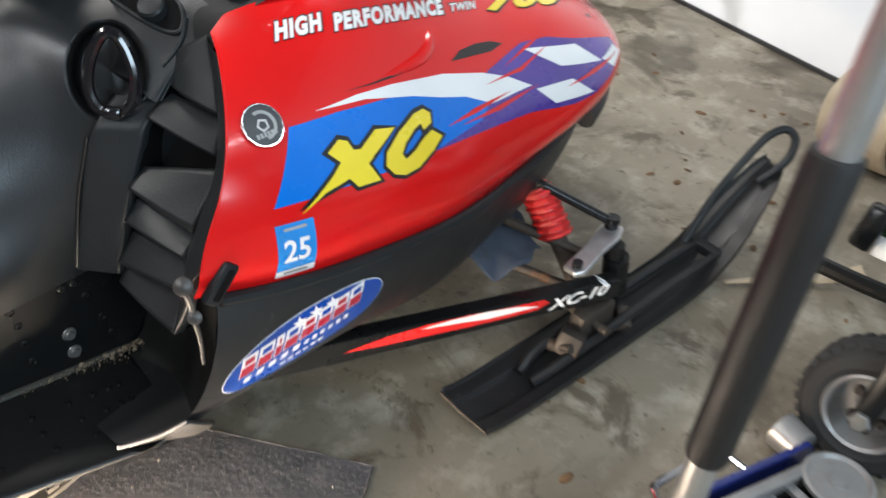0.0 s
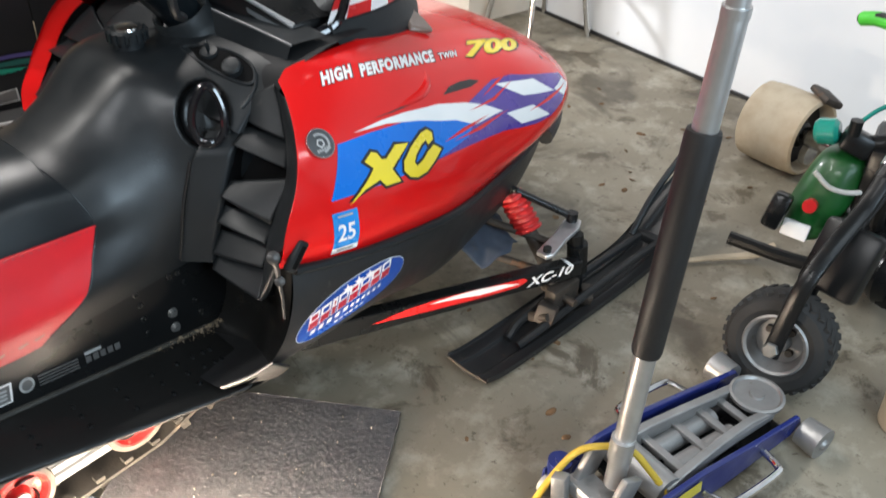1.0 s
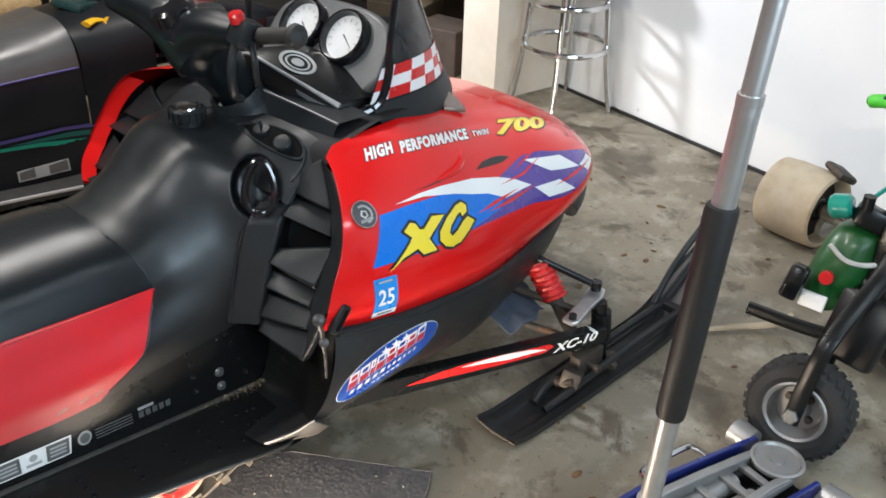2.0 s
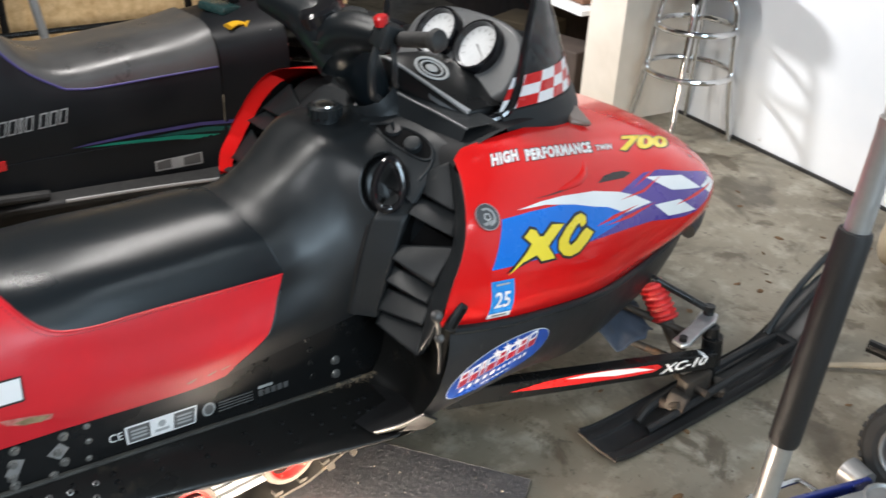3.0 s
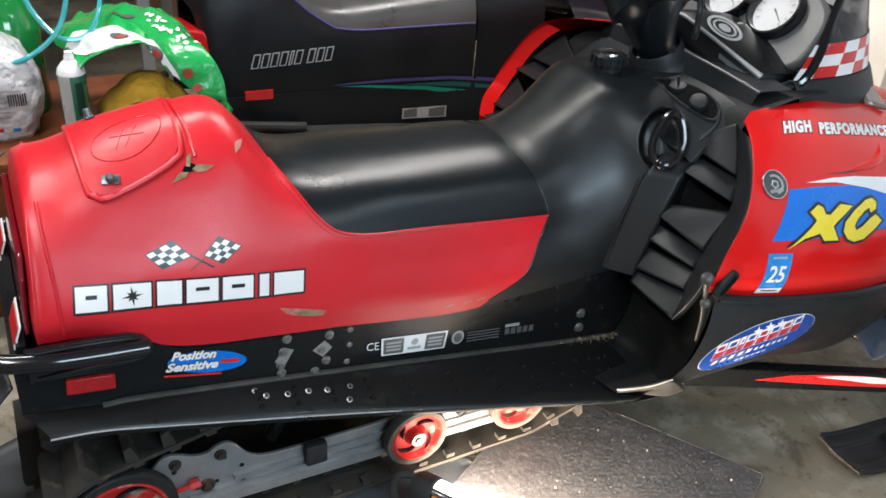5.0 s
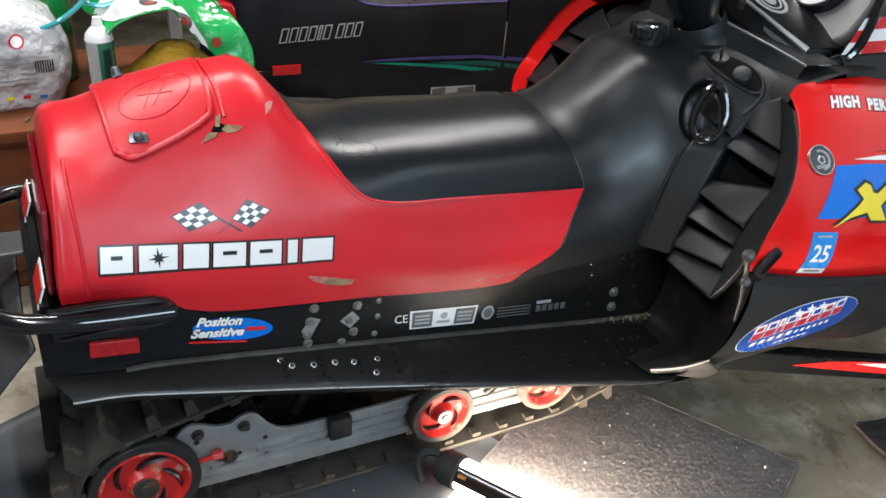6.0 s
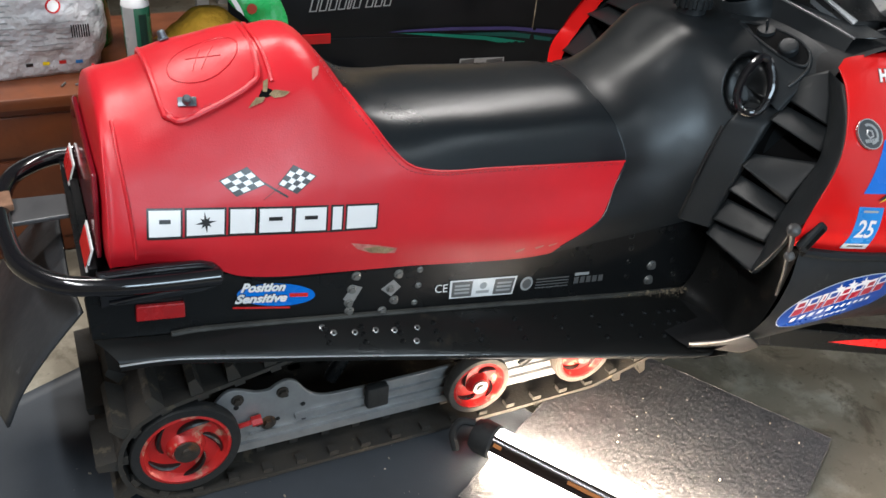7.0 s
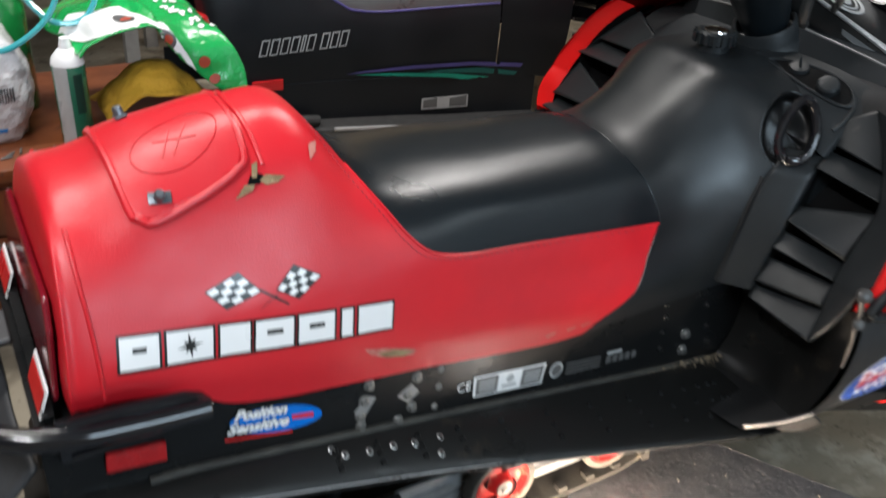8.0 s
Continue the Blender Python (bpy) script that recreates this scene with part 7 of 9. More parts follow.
# ---- mats and work light on the floor ----
def slab(name, c0, a, b, la, lb, z0, z1, m, label, category, bumpy=0.0, cells=40):
    """A thin slab with its corner at c0 and sides along a and b."""
    a, b = Vector((*a, 0)).normalized(), Vector((*b, 0)).normalized()
    na, nb = cells, cells
    verts, faces = [], []
    for i in range(na + 1):
        for j in range(nb + 1):
            p = Vector((*c0, z1)) + a * la * i / na + b * lb * j / nb
            e = min(i, j, na - i, nb - j)
            p.z += bumpy * (noise.noise(p * 9) * 0.5 + noise.noise(p * 31) * 0.15 + noise.noise(p * 115) * 0.2 + noise.noise(p * 240) * 0.6) if e else 0.0
            if e == 0:
                p.x += noise.noise(p * 40) * 0.002
                p.y += noise.noise(p * 40 + Vector((5, 0, 0))) * 0.002
            verts.append(p)
    k = nb + 1
    for i in range(na):
        for j in range(nb):
            faces.append((i * k + j, (i + 1) * k + j, (i + 1) * k + j + 1, i * k + j + 1))
    n = len(verts)
    ring = [i * k for i in range(na + 1)] + [na * k + j for j in range(1, nb + 1)] + [i * k + nb for i in range(na - 1, -1, -1)] + [j for j in range(nb - 1, 0, -1)]
    for r in ring:
        verts.append(Vector((verts[r].x, verts[r].y, z0)))
    for q in range(len(ring)):
        q2 = (q + 1) % len(ring)
        faces.append((ring[q], ring[q2], n + q2, n + q))
    return tagged(mesh_ob(name, verts, faces, m, face=(0, 0, 1)), label, category)


MAT_BLUE = mat("blue_grey_mat", (0.040, 0.047, 0.056), 0.55, c2=(0.030, 0.035, 0.042), scale=3, fine_scale=200, bump=0.15, wear=0.1, wear_c=(0.09, 0.09, 0.09), wear_scale=60)
MAT_ROUGH = mat("rough_rubber_mat", (0.075, 0.074, 0.079), 0.55, c2=(0.04, 0.04, 0.045), scale=30, fine_scale=420, bump=0.8, depth=0.0022, wear=0.2, wear_c=(0.17, 0.165, 0.165), wear_scale=160)
slab("floor_mat", (-1.95, -0.155), (0.91, 0.40), (0.40, -0.91), 1.55, 1.3, 0.0005, 0.006, MAT_BLUE, "smooth blue-grey rubber floor mat under the track", "mat")
D1, D2 = (-0.52, 0.855), (-0.857, -0.51)
slab("textured_mat", (0.312, -0.492), D1, D2, 0.52, 0.60, 0.0065, 0.014, MAT_ROUGH, "dark crumb-textured rubber mat with pale debris", "mat", 0.0014, 200)
# pale crumbs on the mats
bm = bmesh.new()
rnd = random.Random(5)
for k in range(330):
    if k < 250:
        p = Vector((0.312, -0.492, 0.0165)) + Vector((*D1, 0)) * rnd.uniform(0.02, 0.36) + Vector((*D2, 0)) * rnd.uniform(0.02, 0.58)
    else:
        p = Vector((rnd.uniform(-1.2, -0.45), rnd.uniform(-0.6, 0.0), 0.0075))
    r = rnd.uniform(0.0005, 0.0011) if k % 9 else rnd.uniform(0.0015, 0.0028)
    m = Matrix.Translation(p) @ turned(rnd.uniform(0, 90), rnd.uniform(0, 90), rnd.uniform(0, 90)) @ Matrix.Diagonal((r * rnd.uniform(1, 2.2), r, r * 0.5, 1))
    bmesh.ops.create_icosphere(bm, subdivisions=1, radius=1.0, matrix=m)
CRUMB = mat("pale_crumbs", (0.5, 0.44, 0.36), 0.9, c2=(0.25, 0.2, 0.15), scale=90)
tagged(part("debris", bm, CRUMB), "pale crumbs scattered over the mats", "debris", kind="stuff")
bm = bmesh.new()
for k in range(60):
    p = Vector((rnd.uniform(0.3, 2.3), rnd.uniform(-1.1, 0.4), 0.002))
    r = rnd.uniform(0.003, 0.013)
    m = Matrix.Translation(p) @ turned(rnd.uniform(-20, 20), rnd.uniform(-20, 20), rnd.uniform(0, 180)) @ Matrix.Diagonal((r * rnd.uniform(1, 1.8), r * 0.8, 0.0016, 1))
    bmesh.ops.create_icosphere(bm, subdivisions=1, radius=1.0, matrix=m)
LEAF = mat("dry_leaf_bits", (0.16, 0.09, 0.04), 0.9, c2=(0.06, 0.035, 0.02), scale=50)
tagged(part("leaf_litter", bm, LEAF), "dry brown leaf bits on the concrete", "leaves", kind="stuff")

wl = thing("work_light", (-0.39, -0.265, 0.045), "lit white tubular work light lying on the mat", "work light")
A, B = Vector((-0.385, -0.262, 0.047)), Vector((-0.075, -0.735, 0.047))
ax = (B - A).normalized()
bm = bmesh.new()
cyl(bm, A + ax * 0.03, B - ax * 0.03, 0.026, seg=24, caps=False)
GLOW = mat("lit_tube", (1.0, 0.82, 0.63), 0.4, emit=320.0, bump=0)
part("tube", bm, GLOW, wl, "glowing white tube")
bm = bmesh.new()
lathe(bm, A, ax, [(-0.012, 0.0), (-0.012, 0.028), (0.0, 0.034), (0.03, 0.034), (0.036, 0.029)], 24)
part("end_cap", bm, RUBBER, wl, "black rubber end cap")
bm = bmesh.new()
lathe(bm, B, -ax, [(-0.012, 0.0), (-0.012, 0.028), (0.0, 0.034), (0.03, 0.034), (0.036, 0.029)], 24)
part("end_cap", bm, RUBBER, wl, "black rubber end cap")
bm = bmesh.new()
tube(bm, [A + Vector((-0.01, 0.01, 0.028)), A + Vector((-0.035, 0.02, 0.03)), A + Vector((-0.05, 0.02, 0.005)), A + Vector((-0.045, 0.01, -0.03))], 0.008, 8)
part("hook", bm, RUBBER, wl, "black rubber hook")
up = Vector((0, 0, 1))
sidev = ax.cross(up)
def lamp_shell(name, w0, w1, m, label):
    """A curved strip along the lamp, between two angles from the top."""
    bm = bmesh.new()
    arc = [up * math.cos(w) + sidev * math.sin(w) for w in (radians(w0 + (w1 - w0) * k / 8) for k in range(9))]
    prism(bm, [A + ax * 0.03 + q * r for q, r in [(q, 0.030) for q in arc] + [(q, 0.0268) for q in arc[::-1]]], ax * ((B - A).length - 0.06))
    return part(name, bm, m, wl, label)


hs = lamp_shell("housing", 22, 84, mat("dark_brown_housing", (0.022, 0.013, 0.010), 0.22, bump=0.05, coat=0.3), "shiny dark brown housing strip")
# added strips look lit but keep the tube's light off the sled
SHADE = mat("glowing_light_guard", (0.8, 0.75, 0.7), 0.4, emit=20.0, bump=0)
lamp_shell("light_guard", -60, 21.5, SHADE, "softly glowing white strip added to hold back the tube's light")
lamp_shell("light_guard", 84.5, 125, SHADE, "softly glowing white strip added to hold back the tube's light")
ORANGE = mat("orange_label", (0.5, 0.17, 0.04), 0.5)
for k, (f0, f1) in enumerate(((0.07, 0.10), (0.34, 0.52))):
    bm = bmesh.new()
    p0, p1 = A.lerp(B, f0) + (up * 0.60 + sidev * 0.80) * 0.0302, A.lerp(B, f1) + (up * 0.60 + sidev * 0.80) * 0.0302
    across = (sidev * 0.60 - up * 0.80) * 0.0035
    prism(bm, [p0 - across, p1 - across, p1 + across, p0 + across], (up + sidev) * 0.0004)
    part("label_bar", bm, ORANGE, hs, smooth=False)


# ---- trolley jack ----
jack = thing("trolley_jack", (0.6, -1.0, 0.0), "blue and silver aluminium trolley jack with an upright handle", "jack")
JA = Vector((0.40, -0.965, 0))
JF = Vector((0.962, -0.262, 0)).normalized()
JS = Vector((JF.y, -JF.x, 0))


def J(a, b, z):
    return JA + JF * a + JS * b + Vector((0, 0, z))


JBLUE = mat("blue_jack_paint", (0.012, 0.022, 0.14), 0.35, bump=0.08, wear=0.25, wear_c=(0.06, 0.06, 0.09), coat=0.3)
JALU = mat("cast_aluminium", (0.33, 0.325, 0.32), 0.45, metal=0.6, bump=0.3, wear=0.3, wear_c=(0.2, 0.18, 0.15))
for s in (-1, 1):
    bm = bmesh.new()
    o = 0.096
    prism(bm, [J(-0.08, s * o, 0.03), J(-0.08, s * o, 0.075), J(0.02, s * o, 0.108), J(0.12, s * o, 0.112), J(0.30, s * o * 0.97, 0.09), J(0.44, s * o * 0.92, 0.075), J(0.46, s * o * 0.9, 0.045), J(0.42, s * o * 0.92, 0.03), J(0.2, s * o, 0.025)], JS * (-s * 0.012))
    part("side_plate", bm, JBLUE, jack, "blue painted side plate", smooth=False, bevel=0.003)
    bm = bmesh.new()
    h = [J(0.13, s * (o + 0.004), 0.06), J(0.14, s * (o + 0.04), 0.062), J(0.16, s * (o + 0.055), 0.064), J(0.28, s * (o + 0.055), 0.064), J(0.30, s * (o + 0.04), 0.064), J(0.31, s * (o + 0.0), 0.062)]
    tube(bm, h, 0.0075, 10, per=5)
    part("carry_handle", bm, CHROME, jack, "chrome carrying handle")
    bm = bmesh.new()
    prism(bm, [J(0.05, s * 0.076, 0.06), J(0.05, s * 0.076, 0.095), J(0.13, s * 0.070, 0.104), J(0.22, s * 0.062, 0.104), J(0.32, s * 0.055, 0.098), J(0.40, s * 0.055, 0.085), J(0.40, s * 0.055, 0.065), J(0.23, s * 0.06, 0.07)], JS * (-s * 0.02))
    part("lift_arm", bm, JALU, jack, "bare aluminium lift arm", smooth=False, bevel=0.004)
    bm = bmesh.new()
    cyl(bm, J(0.455, s * 0.094, 0.036), J(0.455, s * 0.145, 0.036), 0.032, 0.036, 24)
    cyl(bm, J(0.455, s * 0.145, 0.036), J(0.455, s * 0.152, 0.036), 0.014, 0.010, 12)
    part("front_wheel", bm, JALU, jack, "aluminium front roller")
    bm = bmesh.new()
    cyl(bm, J(-0.06, s * 0.10, 0.046), J(-0.06, s * 0.10, 0.082), 0.024, seg=20)
    cyl(bm, J(-0.06, s * 0.10, 0.082), J(-0.06, s * 0.10, 0.088), 0.010, seg=12)
    box(bm, J(-0.072, s * 0.086, 0.036), (0.032, 0.006, 0.05), turned(0, 0, -15.2), bevel=0.002)
    box(bm, J(-0.072, s * 0.114, 0.036), (0.032, 0.006, 0.05), turned(0, 0, -15.2), bevel=0.002)
    caster = part("rear_caster", bm, JBLUE, jack, "blue rear caster with a steel wheel")
    bm = bmesh.new()
    cyl(bm, J(-0.082, s * 0.091, 0.025), J(-0.082, s * 0.109, 0.025), 0.025, seg=22)
    part("caster_wheel", bm, JALU, caster)
bm = bmesh.new()
lathe(bm, J(0.405, 0.0, 0.075), (0, 0, 1), [(0, 0.048), (0.008, 0.057), (0.016, 0.058), (0.018, 0.052), (0.012, 0.048), (0.012, 0.016), (0.016, 0.014), (0.016, 0)], 32)
part("saddle", bm, JALU, jack, "round aluminium lifting saddle")
bm = bmesh.new()
for a, w in ((0.12, 0.13), (0.20, 0.115), (0.27, 0.105), (0.335, 0.10)):
    box(bm, J(a, 0, 0.08 if a < 0.3 else 0.075), (0.018, w, 0.012), turned(0, 0, -15.2), bevel=0.003)
part("cross_bar", bm, JALU, jack)
bm = bmesh.new()
cyl(bm, J(0.06, -0.07, 0.075), J(0.06, 0.07, 0.075), 0.035, seg=20)
cyl(bm, J(0.12, -0.028, 0.06), J(0.30, -0.028, 0.055), 0.022, seg=16)
cyl(bm, J(0.12, 0.028, 0.06), J(0.30, 0.028, 0.055), 0.022, seg=16)
part("pump_body", bm, JALU, jack)
bm = bmesh.new()
box(bm, J(0.22, 0, 0.035), (0.40, 0.17, 0.012), turned(0, 0, -15.2))
part("base_pan", bm, BLACK_METAL, jack, smooth=False)
bm = bmesh.new()
for s in (-1, 1):
    box(bm, J(-0.045, s * 0.045, 0.10), (0.05, 0.016, 0.10), turned(0, 25, -15.2), bevel=0.004)
box(bm, J(-0.06, 0, 0.075), (0.06, 0.12, 0.03), turned(0, 10, -15.2), bevel=0.006)
box(bm, J(-0.105, 0.05, 0.08), (0.03, 0.03, 0.06), turned(10, 10, 10), bevel=0.005)
box(bm, J(-0.105, -0.05, 0.08), (0.03, 0.03, 0.06), turned(-10, 10, 10), bevel=0.005)
part("handle_yoke", bm, JALU, jack, "aluminium handle yoke")
H0, H1, H2, H3, H4 = Vector((0.372, -0.966, 0.10)), Vector((0.388, -0.966, 0.41)), Vector((0.422, -0.966, 0.815)), Vector((0.435, -0.967, 0.985)), Vector((0.475, -0.97, 1.45))
HANDLE = mat("brushed_tube", (0.62, 0.61, 0.60), 0.34, metal=0.85, bump=0.1, wear=0.15, wear_c=(0.35, 0.33, 0.3))
bm = bmesh.new()
cyl(bm, H0, H1, 0.0195, seg=24)
cyl(bm, H1, H3, 0.0195, seg=24)
cyl(bm, H0 + Vector((0, 0, 0.07)), H0 + Vector((0.001, 0, 0.12)), 0.0225, seg=24)
part("handle_lower", bm, HANDLE, jack, "bare aluminium handle tube")
bm = bmesh.new()
cyl(bm, H3, H4, 0.0165, seg=24)
cyl(bm, H3 - Vector((0, 0, 0.01)), H3 + Vector((0, 0, 0.006)), 0.0205, seg=24)
part("handle_upper", bm, HANDLE, jack, "bare aluminium handle tube")
bm = bmesh.new()
n = (H2 - H1).normalized()
lathe(bm, H1, n, [(0.0, 0.020), (0.002, 0.0245), (0.01, 0.0262), (0.395, 0.0272), (0.404, 0.0255), (0.406, 0.020)], 28)
part("foam_sleeve", bm, mat("black_foam", (0.010, 0.009, 0.009), 0.55, bump=0.4, fine_scale=300, depth=0.001, wear=0.2, wear_c=(0.03, 0.024, 0.022)), jack, "black foam handle sleeve")
bm = bmesh.new()
tube(bm, [(0.30, -0.842, 0.009), (0.309, -0.848, 0.03), (0.323, -0.866, 0.09), (0.346, -0.892, 0.15), (0.362, -0.928, 0.18), (0.398, -0.975, 0.172), (0.416, -1.012, 0.13), (0.437, -1.053, 0.07), (0.45, -1.09, 0.009), (0.48, -1.14, 0.009)], 0.0068, 10)
tagged(part("cable", bm, mat("yellow_rubber_cable", (0.55, 0.38, 0.04), 0.5, bump=0.1)), "yellow rubber cable looped over the jack", "cable")
bm = bmesh.new()
prism(bm, [J(0.04, 0.0975, 0.065), J(0.12, 0.0975, 0.07), J(0.115, 0.0975, 0.10), J(0.045, 0.0975, 0.095)], JS * 0.001)
part("warning_label", bm, mat("yellow_label", (0.6, 0.5, 0.05), 0.4), jack, smooth=False)


# ---- small two-wheeler with a green engine ----
kart = thing("mini_bike", (1.2, -1.0, 0.0), "small black-framed mini bike with a green engine and dusty tyres", "mini bike")
HUB = Vector((0.965, -1.047, 0.115))
AX = Vector((-0.93, -0.02, 0.22)).normalized()
WALL = mat("dusty_tyre", (0.013, 0.0135, 0.014), 0.8, c2=(0.022, 0.021, 0.02), scale=14, bump=0.4, wear=0.25, wear_c=(0.045, 0.042, 0.037))
bm = bmesh.new()
lathe(bm, HUB, AX, [(0.030, 0.060), (0.042, 0.066), (0.050, 0.084), (0.046, 0.104), (0.034, 0.115), (0.0, 0.120), (-0.034, 0.115), (-0.046, 0.104), (-0.050, 0.084), (-0.042, 0.066), (-0.030, 0.060)], 48)
tyre = part("front_tyre", bm, WALL, kart, "fat black pneumatic tyre")
bm = bmesh.new()
u, v, d = frame_of(AX)
for k in range(30):
    w = 2 * math.pi * k / 30
    for s in (-1, 1):
        w2 = w + s * 0.05
        o = (u * math.cos(w2) + v * math.sin(w2))
        t = d.cross(o)
        m = Matrix((t, d, o)).transposed().to_4x4()
        box(bm, HUB + o * 0.1145 + d * s * 0.022, (0.014, 0.036, 0.008), m @ turned(0, 0, s * 25))
part("tread", bm, WALL, tyre, smooth=False)
bm = bmesh.new()
lathe(bm, HUB, AX, [(0.046, 0.072), (0.050, 0.068), (0.046, 0.062), (0.030, 0.058), (0.006, 0.052), (0.004, 0.026), (0.02, 0.022), (0.03, 0.02), (0.03, 0.0)], 36)
part("rim", bm, JALU, tyre, "dusty aluminium rim")
bm = bmesh.new()
for k in range(4):
    w = 2 * math.pi * k / 4 + 0.6
    o = (u * math.cos(w) + v * math.sin(w))
    bm = bmesh.new()
    lathe(bm, HUB + o * 0.034 + AX * 0.004, AX, [(0, 0.009), (0.012, 0.008), (0.012, 0)], 10)
    part("rim_bolt", bm, DIRTY_STEEL, tyre)
bm = bmesh.new()
lathe(bm, HUB + AX * 0.072, AX, [(0, 0.018), (0.010, 0.018), (0.012, 0.015), (0.012, 0)], 6)
part("axle_nut", bm, BOLT, kart, "shiny axle nut")
up2 = Vector((0.16, -0.06, 0.36))
bm = bmesh.new()
for s in (1, -1):
    a = HUB + AX * 0.060 * s
    tube(bm, [a - Vector((0.004, 0, 0.02)), a + Vector((0.012, -0.008, 0.09)), a + Vector((0.05, -0.02, 0.19)), a + up2 * 0.8 + Vector((0.06, 0, 0)), a + up2 + Vector((0.08, 0.0, 0.0))], 0.019, 10, flat=0.5)
cyl(bm, HUB + up2 + Vector((0.02, 0, 0)), HUB + up2 * 1.5 + Vector((0.08, 0, 0)), 0.022)
box(bm, (1.07, -1.095, 0.30), (0.05, 0.13, 0.16), turned(0, 25, -10), bevel=0.012)
part("fork", bm, BLACK_METAL, kart, "black steel fork")
bm = bmesh.new()
top = HUB + up2 * 1.2 + Vector((0.06, 0, 0))
tube(bm, [top, (1.30, -1.10, 0.30), (1.50, -1.10, 0.16), (1.75, -1.10, 0.15)], 0.016, 10)
tube(bm, [(1.22, -0.80, 0.15), (1.24, -0.95, 0.145), (1.27, -1.10, 0.15)], 0.018, 10)
tube(bm, [(1.27, -1.10, 0.15), (1.5, -1.02, 0.12), (1.80, -0.9, 0.14), (2.0, -0.8, 0.15)], 0.016, 10)
tube(bm, [top, (1.25, -1.15, 0.42), (1.5, -1.2, 0.44), (1.8, -1.15, 0.42)], 0.016, 10)
part("bike_frame", bm, BLACK_METAL, kart, "black tube frame")
bm = bmesh.new()
cyl(bm, HUB + up2 * 1.05 + Vector((0.03, 0.0, 0)), HUB + up2 * 1.25 + Vector((0.05, 0, 0)), 0.026, seg=18)
part("chrome_collar", bm, CHROME, kart)
GREEN = mat("green_engine_paint", (0.007, 0.078, 0.015), 0.35, bump=0.1, wear=0.25, wear_c=(0.03, 0.06, 0.02), coat=0.2)
bm = bmesh.new()
rows = []
for f, w, h in ((0, 0.03, 0.02), (0.12, 0.062, 0.05), (0.5, 0.072, 0.065), (0.88, 0.062, 0.06), (1, 0.03, 0.025)):
    c = Vector((1.46, -0.905, 0.085)).lerp(Vector((1.56, -0.95, 0.33)), f)
    rows.append([c + Vector((math.cos(t) * h, math.sin(t) * w, 0)) for t in (2 * math.pi * k / 12 for k in range(13))])
vv, ff = sheet(rows, 24, 40)
eng = mesh_ob("engine_shroud", vv, ff, GREEN, kart, "green painted engine shroud", face="out")
bm = bmesh.new()
box(bm, (1.415, -0.905, 0.125), (0.012, 0.07, 0.045), turned(0, 22, 0), bevel=0.003)
part("white_label", bm, WHITE, eng)
bm = bmesh.new()
lathe(bm, (1.43, -0.92, 0.20), (-0.9, -0.1, 0.3), [(0, 0.02), (0.02, 0.018), (0.02, 0)], 16)
part("red_cap", bm, RED_PLASTIC, eng)
bm = bmesh.new()
tube(bm, [(1.45, -0.90, 0.285), (1.46, -0.95, 0.25), (1.50, -1.01, 0.245), (1.56, -1.04, 0.27)], 0.007, 8)
part("white_hose", bm, mat("white_hose", (0.6, 0.6, 0.58), 0.4), kart)
TEAL = mat("teal_filter", (0.01, 0.26, 0.2), 0.25, coat=0.5)
bm = bmesh.new()
lathe(bm, (1.52, -0.885, 0.37), (0.1, -0.9, 0.25), [(-0.03, 0.0), (-0.03, 0.026), (-0.02, 0.034), (0.02, 0.034), (0.03, 0.024), (0.03, 0)], 20)
part("air_filter", bm, TEAL, kart, "shiny teal air filter")
bm = bmesh.new()
box(bm, (1.53, -0.96, 0.36), (0.07, 0.08, 0.06), turned(20, 10, 20), bevel=0.012)
cyl(bm, (1.53, -0.98, 0.36), (1.55, -1.06, 0.39), 0.024, seg=14)
cyl(bm, (1.50, -0.95, 0.39), (1.50, -0.95, 0.43), 0.016, seg=12)
part("carburettor", bm, BLACK_METAL, kart, "black carburettor")
bm = bmesh.new()
box(bm, (1.62, -1.08, 0.27), (0.22, 0.20, 0.20), turned(0, 0, 10), bevel=0.02)
box(bm, (1.45, -1.06, 0.15), (0.2, 0.12, 0.10), turned(0, 10, 10), bevel=0.02)
box(bm, (1.40, -0.85, 0.17), (0.06, 0.05, 0.10), turned(10, 20, 10), bevel=0.012)
part("engine_block", bm, BLACK_METAL, kart, "black engine block with fins")
for k in range(6):
    bm = bmesh.new()
    box(bm, (1.60, -1.08, 0.376 + k * 0.012), (0.14, 0.14, 0.007), turned(0, 0, 10))
    part("cooling_fin", bm, BLACK_METAL, kart, smooth=False)
bm = bmesh.new()
tube(bm, [(1.25, -1.15, 0.45), (1.3, -1.1, 0.66), (1.38, -0.98, 0.72), (1.42, -0.90, 0.70)], 0.012, 10)
part("handlebar", bm, BLACK_METAL, kart)
bm = bmesh.new()
tube(bm, [(1.385, -0.975, 0.715), (1.405, -0.94, 0.712), (1.42, -0.905, 0.70)], 0.0165, 14)
part("handle_grip", bm, mat("bright_green_rubber", (0.08, 0.62, 0.05), 0.5, bump=0.2), kart, "bright green rubber grip")
bm = bmesh.new()
tube(bm, [(1.52, -0.93, 0.38), (1.6, -0.98, 0.44), (1.62, -1.06, 0.47), (1.55, -1.12, 0.44), (1.45, -1.13, 0.36), (1.42, -1.12, 0.30)], 0.006, 8)
part("green_cable", bm, TEAL, kart, "green cable loop")
bm = bmesh.new()
tube(bm, [(1.2, -0.66, 0.012), (1.3, -0.74, 0.014), (1.38, -0.82, 0.02), (1.42, -0.87, 0.05)], lambda f: 0.006 + 0.012 * f, 8, flat=0.6)
